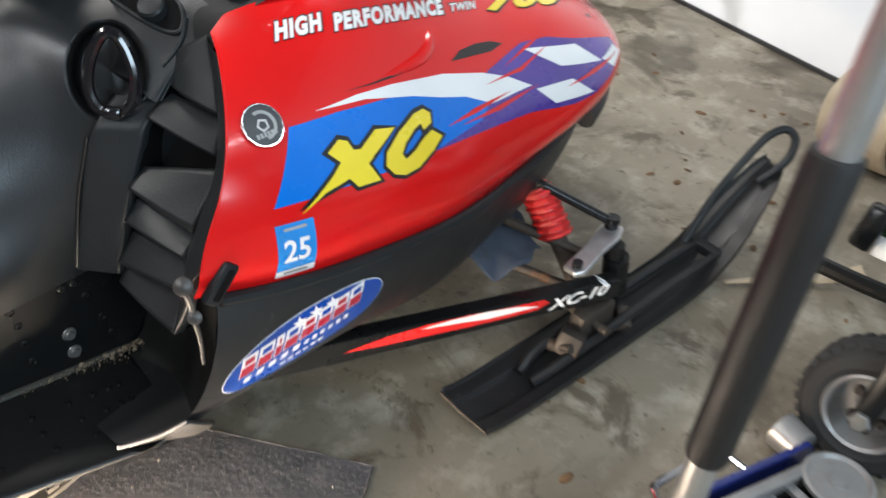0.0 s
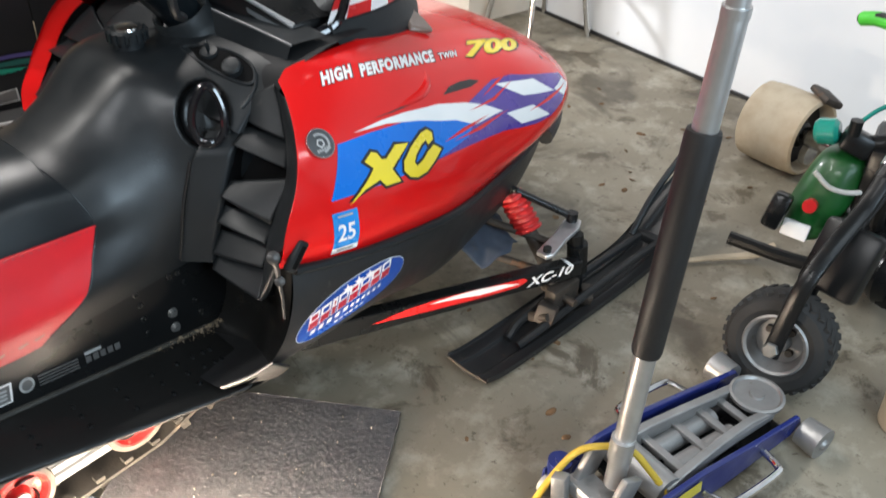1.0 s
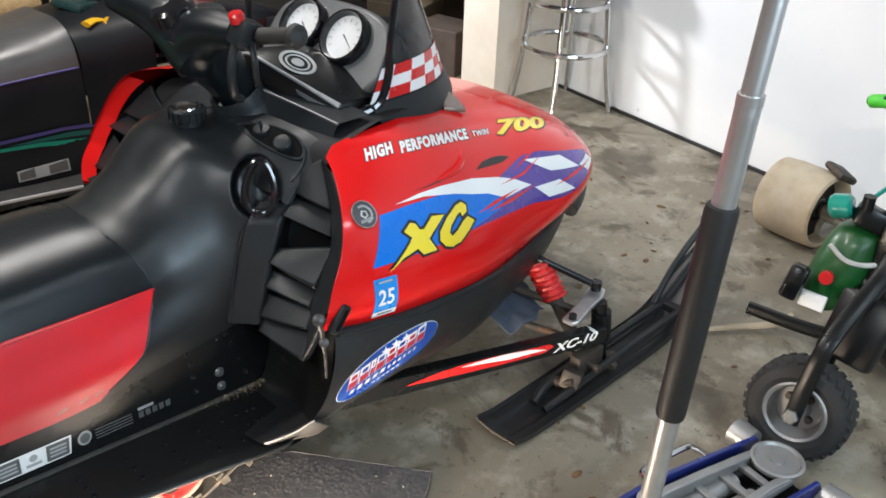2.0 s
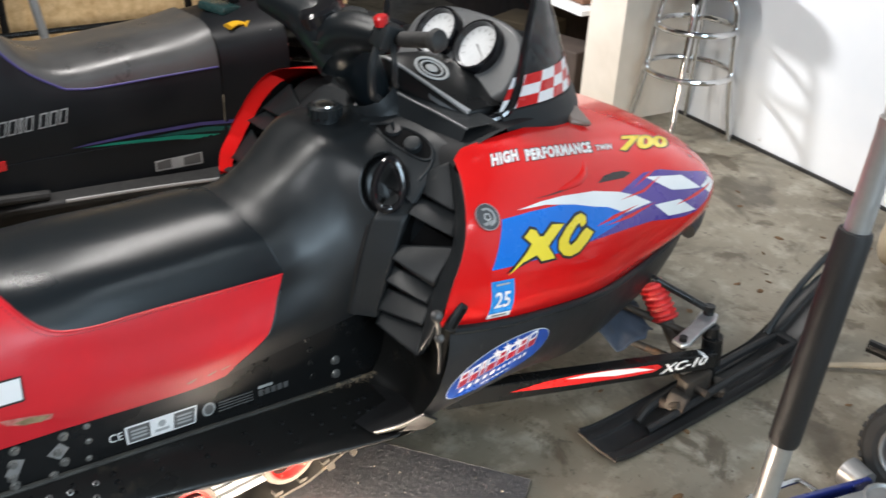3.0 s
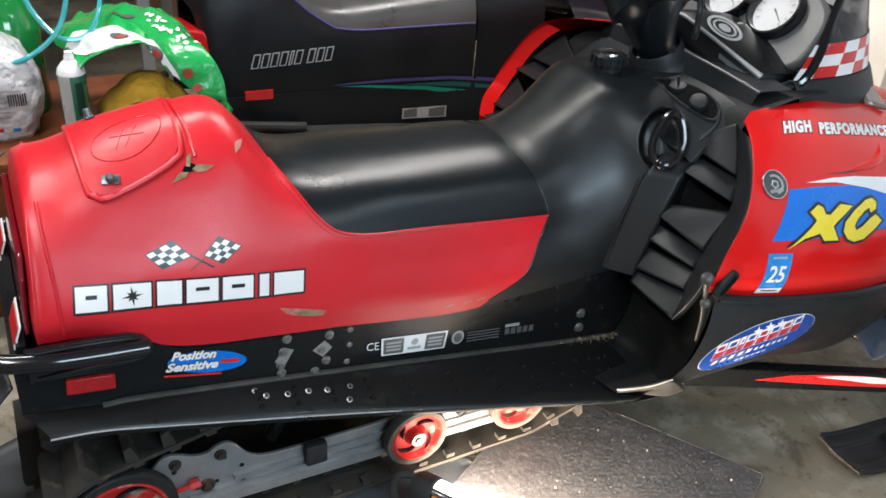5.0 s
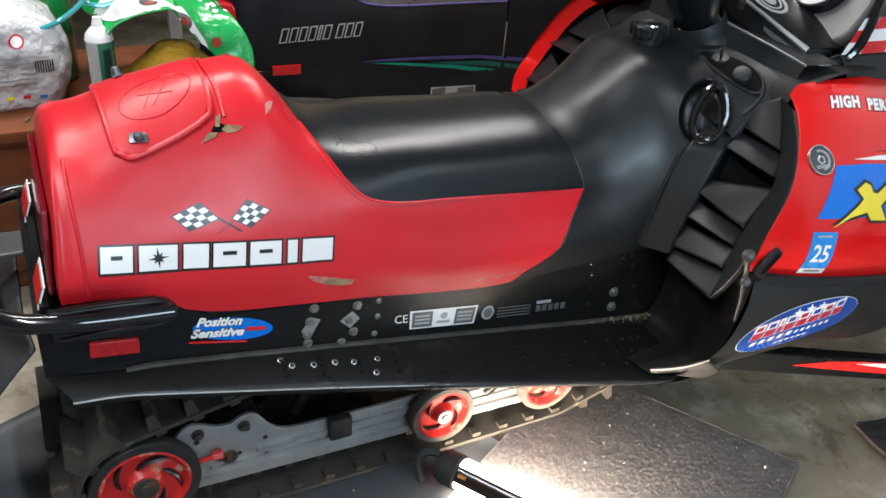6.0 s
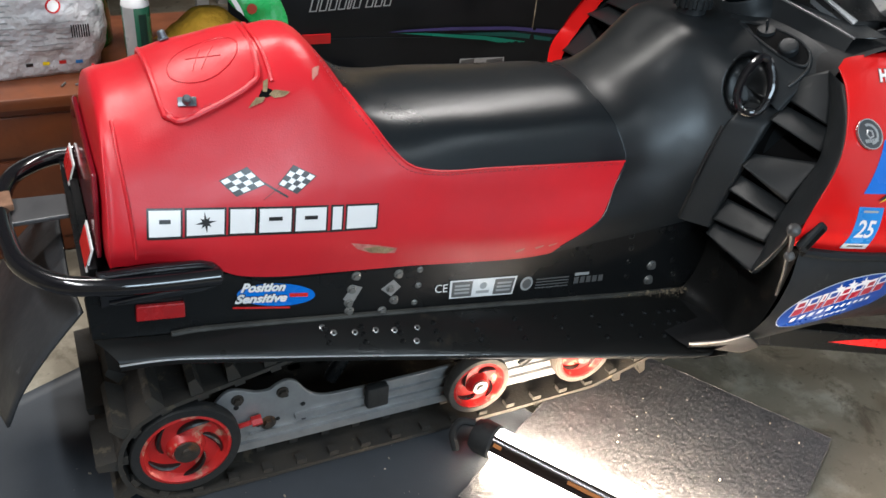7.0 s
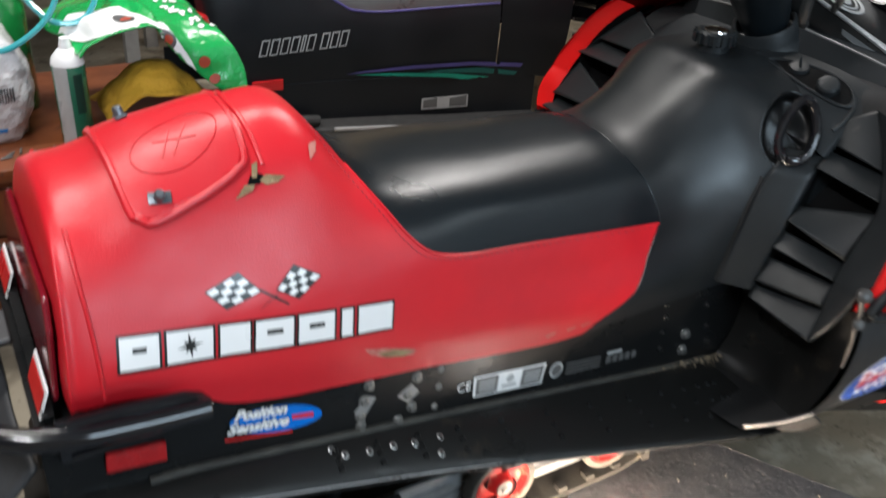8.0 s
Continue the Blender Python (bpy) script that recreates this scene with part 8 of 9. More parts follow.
tagged(part("rope_end", bm, mat("frayed_cord", (0.4, 0.34, 0.25), 0.9, bump=0.5)), "frayed pale cord on the concrete", "cord")
# dark drive side below the engine
bm = bmesh.new()
box(bm, (1.50, -1.17, 0.13), (0.42, 0.10, 0.16), turned(0, 6, 8), bevel=0.03)
part("chain_guard", bm, BLACK_METAL, kart, "black chain guard")
bm = bmesh.new()
lathe(bm, (1.36, -1.16, 0.14), (-0.2, -0.97, 0.05), [(-0.03, 0.0), (-0.03, 0.07), (0.0, 0.085), (0.03, 0.08), (0.035, 0.05), (0.035, 0)], 28)
part("clutch_drum", bm, BLACK_METAL, kart, "black clutch drum")
# broad dusty rear wheel
bm = bmesh.new()
WAX = Vector((-0.22, -0.97, 0.03)).normalized()
WC = Vector((1.98, -0.655, 0.128))
lathe(bm, WC, WAX, [(-0.10, 0.07), (-0.105, 0.11), (-0.097, 0.124), (-0.05, 0.128), (0.05, 0.128), (0.097, 0.124), (0.104, 0.117), (0.10, 0.11), (0.05, 0.10), (0.04, 0.04), (0.06, 0.035), (0.06, 0)], 48)
DUST = mat("dusty_slick_tread", (0.46, 0.39, 0.29), 0.85, c2=(0.36, 0.29, 0.2), scale=10, bump=0.3, wear=0.25, wear_c=(0.28, 0.2, 0.13), wear_scale=12)
rw = part("rear_wheel", bm, DUST, kart, "broad bald wheel caked in tan dust")
bm = bmesh.new()
lathe(bm, WC, WAX, [(0.09, 0.112), (0.055, 0.102), (0.045, 0.05), (0.065, 0.04), (0.07, 0.0)], 40)
part("wheel_inside", bm, BLACK_METAL, rw)
bm = bmesh.new()
cyl(bm, WC + WAX * 0.05, WC + WAX * 0.17, 0.03, seg=16)
lathe(bm, WC + WAX * 0.09 + Vector((0, 0, -0.05)), WAX, [(0, 0.04), (0.02, 0.038), (0.025, 0.02), (0.025, 0)], 20)
part("brake_hub", bm, CHROME, rw)
bm = bmesh.new()
box(bm, WC + Vector((0.02, -0.09, 0.13)), (0.08, 0.09, 0.025), turned(10, 25, -30), bevel=0.01)
part("fender_bracket", bm, DIRTY_STEEL, kart)
bm = bmesh.new()
lathe(bm, (1.02, -1.345, 0.0), (0, 0, 1), [(0.0, 0.06), (0.004, 0.066), (0.12, 0.07), (0.14, 0.068), (0.145, 0.06), (0.145, 0)], 30)
tagged(part("tan_canister", bm, mat("tan_plastic", (0.48, 0.38, 0.27), 0.5, bump=0.1)), "plain tan plastic canister on the floor", "canister")


# ---- bar stool ----
stool = thing("bar_stool", (2.42, 0.60, 0.0), "chrome bar stool with black round seat by the wall", "stool")
SC = Vector((2.42, 0.60, 0))
for k, w in enumerate((205, 295, 25, 115)):
    d = Vector((math.cos(radians(w)), math.sin(radians(w)), 0))
    bm = bmesh.new()
    tube(bm, [SC + d * 0.225, SC + d * 0.19 + Vector((0, 0, 0.2)), SC + d * 0.16 + Vector((0, 0, 0.5)), SC + d * 0.15 + Vector((0, 0, 0.56)), SC + d * 0.12 + Vector((0, 0, 0.60)), SC + d * 0.03 + Vector((0, 0, 0.615))], 0.0125, 12)
    part("leg", bm, CHROME, stool)
for z, r in ((0.285, 0.185), (0.475, 0.165)):
    bm = bmesh.new()
    tube(bm, [SC + Vector((r * math.cos(2 * math.pi * k / 24), r * math.sin(2 * math.pi * k / 24), z)) for k in range(24)], 0.013, 10, closed=True, per=2)
    part("foot_ring", bm, CHROME, stool, "chrome foot ring")
bm = bmesh.new()
cyl(bm, SC + Vector((0, 0, 0.27)), SC + Vector((0, 0, 0.63)), 0.014)
cyl(bm, SC + Vector((0, 0, 0.52)), SC + Vector((0, 0, 0.63)), 0.022)
part("post", bm, CHROME, stool)
bm = bmesh.new()
lathe(bm, SC + Vector((0, 0, 0.62)), (0, 0, 1), [(0, 0.0), (0, 0.16), (0.02, 0.178), (0.06, 0.18), (0.085, 0.165), (0.095, 0.1), (0.097, 0)], 36)
part("seat", bm, BLACK_VINYL, stool, "black vinyl round seat")


# ---- recess shelf ----
shelf = thing("shelf", (2.3, 1.75, 0.0), "white board shelf with clutter in a dark recess", "shelf")
for z in (0.42, 0.85):
    bm = bmesh.new()
    m = GARAGE @ Matrix.Translation((-0.22, 1.0, z))
    box(bm, (0, 0, 0), (1, 1, 1), m @ Matrix.Diagonal((0.36, 1.2, 0.022, 1)))
    part("board", bm, WHITE, shelf, smooth=False)
bm = bmesh.new()
for y in (0.42, 1.58):
    m = GARAGE @ Matrix.Translation((-0.05, y, 0.5))
    box(bm, (0, 0, 0), (1, 1, 1), m @ Matrix.Diagonal((0.04, 0.04, 1.0, 1)))
part("upright", bm, BROWN_DARK, shelf, smooth=False)
for k, (e1, e2, z, sx, c) in enumerate(((-0.28, 0.55, 0.433, 0.10, (0.2, 0.1, 0.06)), (-0.25, 0.75, 0.433, 0.14, (0.1, 0.06, 0.04)), (-0.3, 0.6, 0.0, 0.22, (0.07, 0.05, 0.04)), (-0.3, 0.95, 0.0, 0.26, (0.12, 0.09, 0.05)))):
    bm = bmesh.new()
    m = GARAGE @ Matrix.Translation((e1, e2, z + sx * 0.5))
    box(bm, (0, 0, 0), (1, 1, 1), m @ turned(0, 0, 9 * k) @ Matrix.Diagonal((sx, sx * 1.2, sx, 1)))
    tagged(part("carton", bm, mat("brown_carton_%d" % k, c, 0.8, bump=0.2), smooth=False, bevel=0.006), "dull brown carton in the recess", "carton")


# ---- black and green snowmobile behind ----
cat = thing("snowmobile", (0.2, 1.45, 0.0), "black snowmobile with purple and teal stripes behind the red one", "snowmobile")
CAT_BODY = mat("black_cat_vinyl", (0.006, 0.0072, 0.0088), 0.42, c2=(0.008, 0.0092, 0.011), spec=0.25, scale=5, fine_scale=400, bump=0.2, depth=0.0006)
CAT_SEAT = mat("grey_black_vinyl", (0.042, 0.042, 0.042), 0.36, c2=(0.052, 0.052, 0.052), spec=0.7, scale=8, fine_scale=420, bump=0.35, depth=0.0008)
CY = 1.43
CAT = np.array([
    section(-0.40, (-0.10, 0.40), (-0.12, 0.45), (-0.12, 0.50), (-0.10, 0.525), (-0.05, 0.54), (0, 0.542)),
    section(-0.388, (-0.17, 0.32), (-0.18, 0.45), (-0.175, 0.535), (-0.15, 0.585), (-0.08, 0.602), (0, 0.604)),
    section(-0.34, (-0.195, 0.30), (-0.20, 0.45), (-0.19, 0.57), (-0.16, 0.640), (-0.09, 0.662), (0, 0.665)),
    section(-0.24, (-0.20, 0.29), (-0.205, 0.45), (-0.195, 0.585), (-0.165, 0.678), (-0.09, 0.706), (0, 0.709)),
    section(-0.15, (-0.20, 0.28), (-0.205, 0.45), (-0.195, 0.575), (-0.165, 0.668), (-0.09, 0.692), (0, 0.695)),
    section(-0.06, (-0.20, 0.27), (-0.205, 0.42), (-0.197, 0.51), (-0.17, 0.575), (-0.09, 0.60), (0, 0.604)),
    section(0.04, (-0.20, 0.26), (-0.205, 0.39), (-0.198, 0.48), (-0.17, 0.535), (-0.095, 0.565), (0, 0.57)),
    section(0.25, (-0.20, 0.245), (-0.205, 0.37), (-0.2, 0.46), (-0.175, 0.535), (-0.10, 0.575), (0, 0.58)),
    section(0.42, (-0.20, 0.235), (-0.205, 0.36), (-0.2, 0.455), (-0.175, 0.54), (-0.105, 0.585), (0, 0.59)),
    section(0.535, (-0.20, 0.23), (-0.205, 0.36), (-0.2, 0.46), (-0.175, 0.555), (-0.11, 0.602), (0, 0.607)),
])
whole = mirror_sections(CAT)
whole[:, :, 1] += CY
KV, KF = sheet(whole, 90, 60)
PIPE_X, PIPE_Z = (-0.6, -0.27, -0.20, -0.10, 0.0, 0.04, 0.12, 0.30, 0.54, 0.7), (1.2, 0.86, 0.71, 0.575, 0.50, 0.485, 0.475, 0.472, 0.468, 0.468)
(kt_v, kt_f), (kb_v, kb_f) = cut(KV, KF, lambda p: p[2] - np.interp(p[0], PIPE_X, PIPE_Z))
KT = tree_of(KV, KF)
kbody = mesh_ob("seat_base", kb_v, kb_f, CAT_BODY, cat, "black vinyl seat base")
mesh_ob("seat_top", kt_v, kt_f, CAT_SEAT, cat, "grainy dark grey seat top")
VIOLET = mat("violet_piping", (0.06, 0.05, 0.19), 0.4, bump=0.05)
TEALP = mat("teal_stripe", (0.0, 0.22, 0.15), 0.35, bump=0.05)
seam("piping", [(x, 0, z) for x, z in zip(PIPE_X[2:8], PIPE_Z[2:8])] + [(0.50, 0, 0.469), (0.53, 0, 0.468)], KT, IN, 0.0035, VIOLET, kbody)
xk = -0.262
for k in range(9):
    w = 0.024 if k not in (4,) else 0.012
    if k == 6:
        xk += 0.012
    z0 = 0.382 + (xk + 0.262) * 0.02
    q = [(xk, z0), (xk + w, z0 + 0.0005), (xk + w + 0.012, z0 + 0.047), (xk + 0.012, z0 + 0.0465)]
    side("grey_block", [q], KT, GREY_PRINT, kbody, 0.0008)
    side("block_middle", [inflate(q, -0.004)], KT, CAT_BODY, kbody, 0.0013)
    xk += w + 0.006
bm = bmesh.new()
prism(bm, [(-0.285, CY - 0.206, 0.285), (-0.195, CY - 0.206, 0.282), (-0.195, CY - 0.206, 0.312), (-0.285, CY - 0.206, 0.314)], (0, -0.006, 0))
part("side_reflector", bm, RED_PLASTIC, cat, "red side reflector", smooth=False)
bm = bmesh.new()
prism(bm, [(-0.45, CY - 0.17, 0.405), (-0.375, CY - 0.19, 0.39), (-0.37, CY - 0.19, 0.475), (-0.39, CY - 0.18, 0.505), (-0.45, CY - 0.16, 0.51)], (-0.03, 0.16, 0))
part("tail_light", bm, RED_PLASTIC, cat, "boxy red tail light", smooth=False, bevel=0.008)
catflap = lay("seat_flap", flat_mesh([[(-0.372, CY - 0.13), (-0.315, CY - 0.165), (-0.225, CY - 0.14), (-0.22, CY + 0.14), (-0.372, CY + 0.13)]], 0.02), KT, (0, 0, 0.9), X, (0, 1, 0), DOWN, CAT_BODY, cat, 0.012, "lifted black flap on the seat hump")
mod = catflap.modifiers.new("thick", "SOLIDIFY")
mod.thickness, mod.offset = 0.008, -1.0
for s in (-1, 1):
    bm = bmesh.new()
    y = CY + s * 0.205
    prism(bm, [(-0.42, y, 0.30), (-0.42, y, 0.20), (0.0, y, 0.16), (0.70, y, 0.09), (0.70, y, 0.26), (0.2, y, 0.27), (-0.1, y, 0.29)], (0, -s * 0.004, 0))
    part("tunnel_side", bm, CAT_BODY, cat, smooth=False)
    v, f = sheet([[(-0.42, y, 0.205), (0.0, y, 0.165), (0.40, y, 0.122), (0.70, y, 0.09)], [(-0.42, y + s * 0.04, 0.195), (0.0, y + s * 0.06, 0.155), (0.40, y + s * 0.08, 0.112), (0.70, y + s * 0.11, 0.08)], [(-0.42, y + s * 0.042, 0.175), (0.0, y + s * 0.062, 0.135), (0.40, y + s * 0.082, 0.092), (0.70, y + s * 0.112, 0.06)]], 8, 30)
    rb2 = mesh_ob("running_board", v, f, RUBBER, cat)
    bm = bmesh.new()
    tube(bm, [(-0.06, y + s * 0.058, 0.160), (0.2, y + s * 0.071, 0.135), (0.5, y + s * 0.092, 0.103), (0.70, y + s * 0.111, 0.082)], 0.006, 8)
    part("edge_rail", bm, RAIL, rb2)
bm = bmesh.new()
tube(bm, [(-0.10, CY - 0.24, 0.185), (-0.3, CY - 0.245, 0.215), (-0.44, CY - 0.235, 0.235), (-0.52, CY - 0.15, 0.24), (-0.54, CY, 0.24), (-0.52, CY + 0.15, 0.24), (-0.44, CY + 0.235, 0.235)], 0.016, 10)
part("rear_bumper", bm, RUBBER, cat)
bm = bmesh.new()
prism(bm, [(0.262, CY - 0.2095, 0.155), (0.435, CY - 0.2095, 0.142), (0.434, CY - 0.2095, 0.184), (0.263, CY - 0.2095, 0.192)], (0, -0.0015, 0))
kl = part("data_label", bm, GREY_PRINT, cat, smooth=False)
for a, b in ((0.268, 0.318), (0.365, 0.428)):
    bm = bmesh.new()
    prism(bm, [(a, CY - 0.211, 0.182 - 0.08 * a), (b, CY - 0.211, 0.182 - 0.08 * b), (b, CY - 0.211, 0.207 - 0.055 * b), (a, CY - 0.211, 0.201 - 0.055 * a)], (0, -0.0012, 0))
    part("dark_field", bm, DARK_PRINT, kl, smooth=False)
bm = bmesh.new()
box(bm, (0.1, CY, 0.10), (1.15, 0.36, 0.10), turned(0, 3, 0), bevel=0.04)
part("track", bm, RUBBER, cat, "black rubber track")
for k in range(24):
    bm = bmesh.new()
    box(bm, (-0.46 + k * 0.05, CY, 0.012), (0.014, 0.37, 0.024))
    part("track_lug", bm, RUBBER, cat, smooth=False)
# console and hood in front of the seat
CON = np.array([
    section(0.54, (-0.20, 0.23), (-0.205, 0.40), (-0.20, 0.50), (-0.17, 0.56), (-0.10, 0.595), (0, 0.60)),
    section(0.66, (-0.205, 0.22), (-0.215, 0.40), (-0.21, 0.51), (-0.18, 0.57), (-0.10, 0.605), (0, 0.61)),
    section(0.78, (-0.22, 0.20), (-0.25, 0.38), (-0.25, 0.50), (-0.22, 0.58), (-0.12, 0.62), (0, 0.63)),
])
w2 = mirror_sections(CON)
w2[:, :, 1] += CY
v, f = sheet(w2, 20, 50)
mesh_ob("console", v, f, CAT_BODY, cat, "black console")
CAT_TREE = tree_of(list(KV) + list(v), list(KF) + [tuple(k + len(KV) for k in q) for q in f])
side("teal_stripe", [[(0.03, 0.298), (0.139, 0.291), (0.352, 0.265), (0.511, 0.234), (0.60, 0.212), (0.535, 0.207), (0.352, 0.251), (0.139, 0.282)]], CAT_TREE, TEALP, kbody, 0.0075)
side("violet_stripe", [[(0.0, 0.303), (0.058, 0.307), (0.222, 0.305), (0.439, 0.293), (0.64, 0.266), (0.63, 0.253), (0.44, 0.281), (0.222, 0.294)]], CAT_TREE, VIOLET, kbody, 0.0075)
side("dark_teal_stripe", [[(0.25, 0.281), (0.329, 0.279), (0.463, 0.271), (0.62, 0.240), (0.61, 0.228), (0.464, 0.253), (0.329, 0.270)]], CAT_TREE, mat("dark_teal", (0.0, 0.08, 0.07), 0.4), kbody, 0.0075)
HD = np.array([
    section(0.80, (-0.40, 0.20), (-0.43, 0.34), (-0.42, 0.48), (-0.34, 0.57), (-0.18, 0.62), (0, 0.63)),
    section(1.05, (-0.42, 0.18), (-0.46, 0.30), (-0.45, 0.42), (-0.36, 0.52), (-0.18, 0.58), (0, 0.59)),
    section(1.40, (-0.36, 0.18), (-0.40, 0.27), (-0.39, 0.36), (-0.31, 0.43), (-0.16, 0.47), (0, 0.48)),
    section(1.70, (-0.14, 0.2), (-0.16, 0.25), (-0.15, 0.29), (-0.12, 0.32), (-0.06, 0.34), (0, 0.345)),
])
w2 = mirror_sections(HD)
w2[:, :, 1] += CY
v, f = sheet(w2, 40, 60)
mesh_ob("hood", v, f, mat("dark_hood_paint", (0.012, 0.010, 0.016), 0.2, coat=0.5, bump=0.02), cat, "glossy black hood")
bm = bmesh.new()
for k in range(5):
    box(bm, (0.84, CY - 0.225 - 0.012 * k, 0.50 - 0.05 * k), (0.10, 0.012, 0.012), turned(0, 12, 0), bevel=0.003)
part("silver_louvre", bm, CHROME, cat)
bm = bmesh.new()
box(bm, (0.735, CY - 0.205, 0.52), (0.028, 0.02, 0.10), turned(0, 10, 10), bevel=0.008)
part("silver_cover", bm, ALU, cat)
bm = bmesh.new()
tube(bm, [(0.60, CY - 0.16, 0.585), (0.635, CY - 0.15, 0.59), (0.665, CY - 0.15, 0.585)], lambda f: 0.02 - 0.006 * f, 10, flat=0.5)
lathe(bm, (0.68, CY - 0.16, 0.575), (0.3, -0.8, 0.5), [(-0.006, 0), (-0.006, 0.02), (0.006, 0.02), (0.006, 0)], 16)
tagged(part("key_tag", bm, mat("yellow_plastic", (0.75, 0.42, 0.02), 0.4)), "yellow plastic key tag on the console", "key tag")
bm = bmesh.new()
box(bm, (0.65, CY - 0.02, 0.615), (0.10, 0.12, 0.03), turned(5, 8, 20), bevel=0.008)
part("switch_cluster", bm, mat("teal_black_plastic", (0.02, 0.05, 0.05), 0.3), cat)
bm = bmesh.new()
for s in (-1, 1):
    tube(bm, [(0.72, CY, 0.62), (0.68, CY, 0.80), (0.66, CY + s * 0.1, 0.86), (0.62, CY + s * 0.32, 0.88)], 0.018, 10)
part("handlebar", bm, BLACK_METAL, cat)
DARKWS = glass("dark_red_windshield", (0.17, 0.06, 0.055), 0.15, 0.85)
rows = []
for k in range(4):
    fz = k / 3
    rows.append([(0.93 - 0.18 * fz, CY - 0.30, 0.53 + 0.35 * fz), (1.08 - 0.22 * fz, CY - 0.2, 0.56 + 0.36 * fz), (1.16 - 0.24 * fz, CY, 0.57 + 0.37 * fz), (1.08 - 0.22 * fz, CY + 0.2, 0.56 + 0.36 * fz), (0.93 - 0.18 * fz, CY + 0.30, 0.53 + 0.35 * fz)])
v, f = sheet(rows, 12, 40)
mesh_ob("windshield", v, f, DARKWS, cat, "dark tinted windshield")


# ---- wooden chest with bags ----
chest = thing("wooden_chest", (-1.2, 0.9, 0.0), "low stained wooden chest with scratched front", "chest")
bm = bmesh.new()
box(bm, (-1.22, 0.92, 0.41), (1.36, 0.52, 0.028), bevel=0.006)
part("chest_top", bm, WOOD, chest)
bm = bmesh.new()
box(bm, (-1.22, 0.93, 0.20), (1.30, 0.46, 0.392), bevel=0.004)
part("chest_body", bm, WOOD, chest)
bm = bmesh.new()
for z in (0.10, 0.21, 0.32):
    box(bm, (-1.22, 0.697, z), (1.28, 0.012, 0.10), bevel=0.004)
part("front_board", bm, WOOD, chest)


def bag(name, c, sx, sy, sz, m, label, seed, flop=0.0, top=0.35):
    """A slumped plastic bag: a squashed, creased sack."""
    verts, faces = [], []
    nu, nv = 44, 26
    for j in range(nv + 1):
        t = j / nv
        z = sz * t
        prof = (0.90 + 0.16 * math.sin(math.pi * min(1, t * 1.2))) * (1 if t < 1 - top else max(0.10, 1 - ((t - 1 + top) / top) ** 2 * 0.9))
        for i in range(nu):
            w = 2 * math.pi * i / nu
            cw, sw_ = math.cos(w), math.sin(w)
            p = Vector((math.copysign(abs(cw) ** 0.55, cw) * sx * prof, math.copysign(abs(sw_) ** 0.55, sw_) * sy * prof, z))
            q = p * 7 + Vector((seed, 0, 0))
            d = noise.noise(q) * 0.022 + abs(noise.noise(q * 2.7)) * 0.016 + noise.noise(q * 7) * 0.005
            p += Vector((cw, sw_, 0.2 * t)) * d
            p.x += flop * t * t
            p.z = max(0.0, p.z)
            verts.append(Vector(c) + p)
    for j in range(nv):
        for i in range(nu):
            faces.append((j * nu + i, j * nu + (i + 1) % nu, (j + 1) * nu + (i + 1) % nu, (j + 1) * nu + i))
    faces.append(tuple(range(nu - 1, -1, -1)))
    faces.append(tuple(nv * nu + i for i in range(nu)))
    t = thing(name, c, label, "bag")
    return t, mesh_ob("sack", verts, faces, m, t), tree_of(verts, faces)


PLASTIC_W = mat("white_bag_plastic", (0.60, 0.60, 0.60), 0.28, c2=(0.46, 0.46, 0.48), scale=14, fine_scale=40, bump=0.6, depth=0.007, wave=0.02, wave_scale=22, coat=0.3)
PLASTIC_G = mat("green_bag_plastic", (0.012, 0.34, 0.08), 0.25, c2=(0.01, 0.28, 0.06), scale=14, fine_scale=34, bump=0.5, depth=0.006, wave=0.008, wave_scale=18, coat=0.3)
t1, sack1, tr1 = bag("white_bag", (-1.075, 0.86, 0.425), 0.185, 0.10, 0.28, PLASTIC_W, "crinkled white plastic bag with grey print", 1.0)
for k in range(9):
    side("print_bar", [[(-1.20 + 0.005 * (k % 3), 0.60 - 0.013 * k), (-1.07 - 0.01 * (k % 2), 0.60 - 0.013 * k), (-1.07 - 0.01 * (k % 2), 0.597 - 0.013 * k), (-1.20 + 0.005 * (k % 3), 0.597 - 0.013 * k)]], tr1, GREY_PRINT, sack1, 0.0012)
for k in range(6):
    side("print_bar", [[(-1.04, 0.555 - 0.013 * k), (-0.955, 0.555 - 0.013 * k), (-0.955, 0.552 - 0.013 * k), (-1.04, 0.552 - 0.013 * k)]], tr1, GREY_PRINT, sack1, 0.0012)
for k in range(8):
    side("code_bar", [[(-0.955 + 0.005 * k, 0.515), (-0.9525 + 0.005 * k, 0.515), (-0.9525 + 0.005 * k, 0.545), (-0.955 + 0.005 * k, 0.545)]], tr1, BLACK_PRINT, sack1, 0.0015)
for k, m in enumerate((BLACK_PRINT, YELLOW, DECAL_RED, SKY_BLUE)):
    side("colour_dot", [[(-1.06 + 0.035 * k, 0.452), (-1.045 + 0.035 * k, 0.452), (-1.045 + 0.035 * k, 0.460), (-1.06 + 0.035 * k, 0.460)]], tr1, m, sack1, 0.0015)
side("red_ring", [ellipse(-0.985, 0.59, 0.016, 0.016)], tr1, DECAL_RED, sack1, 0.0015)
side("ring_middle", [ellipse(-0.985, 0.59, 0.012, 0.012)], tr1, WHITE, sack1, 0.002)

# green bag slumped over the chest's end
rows = []
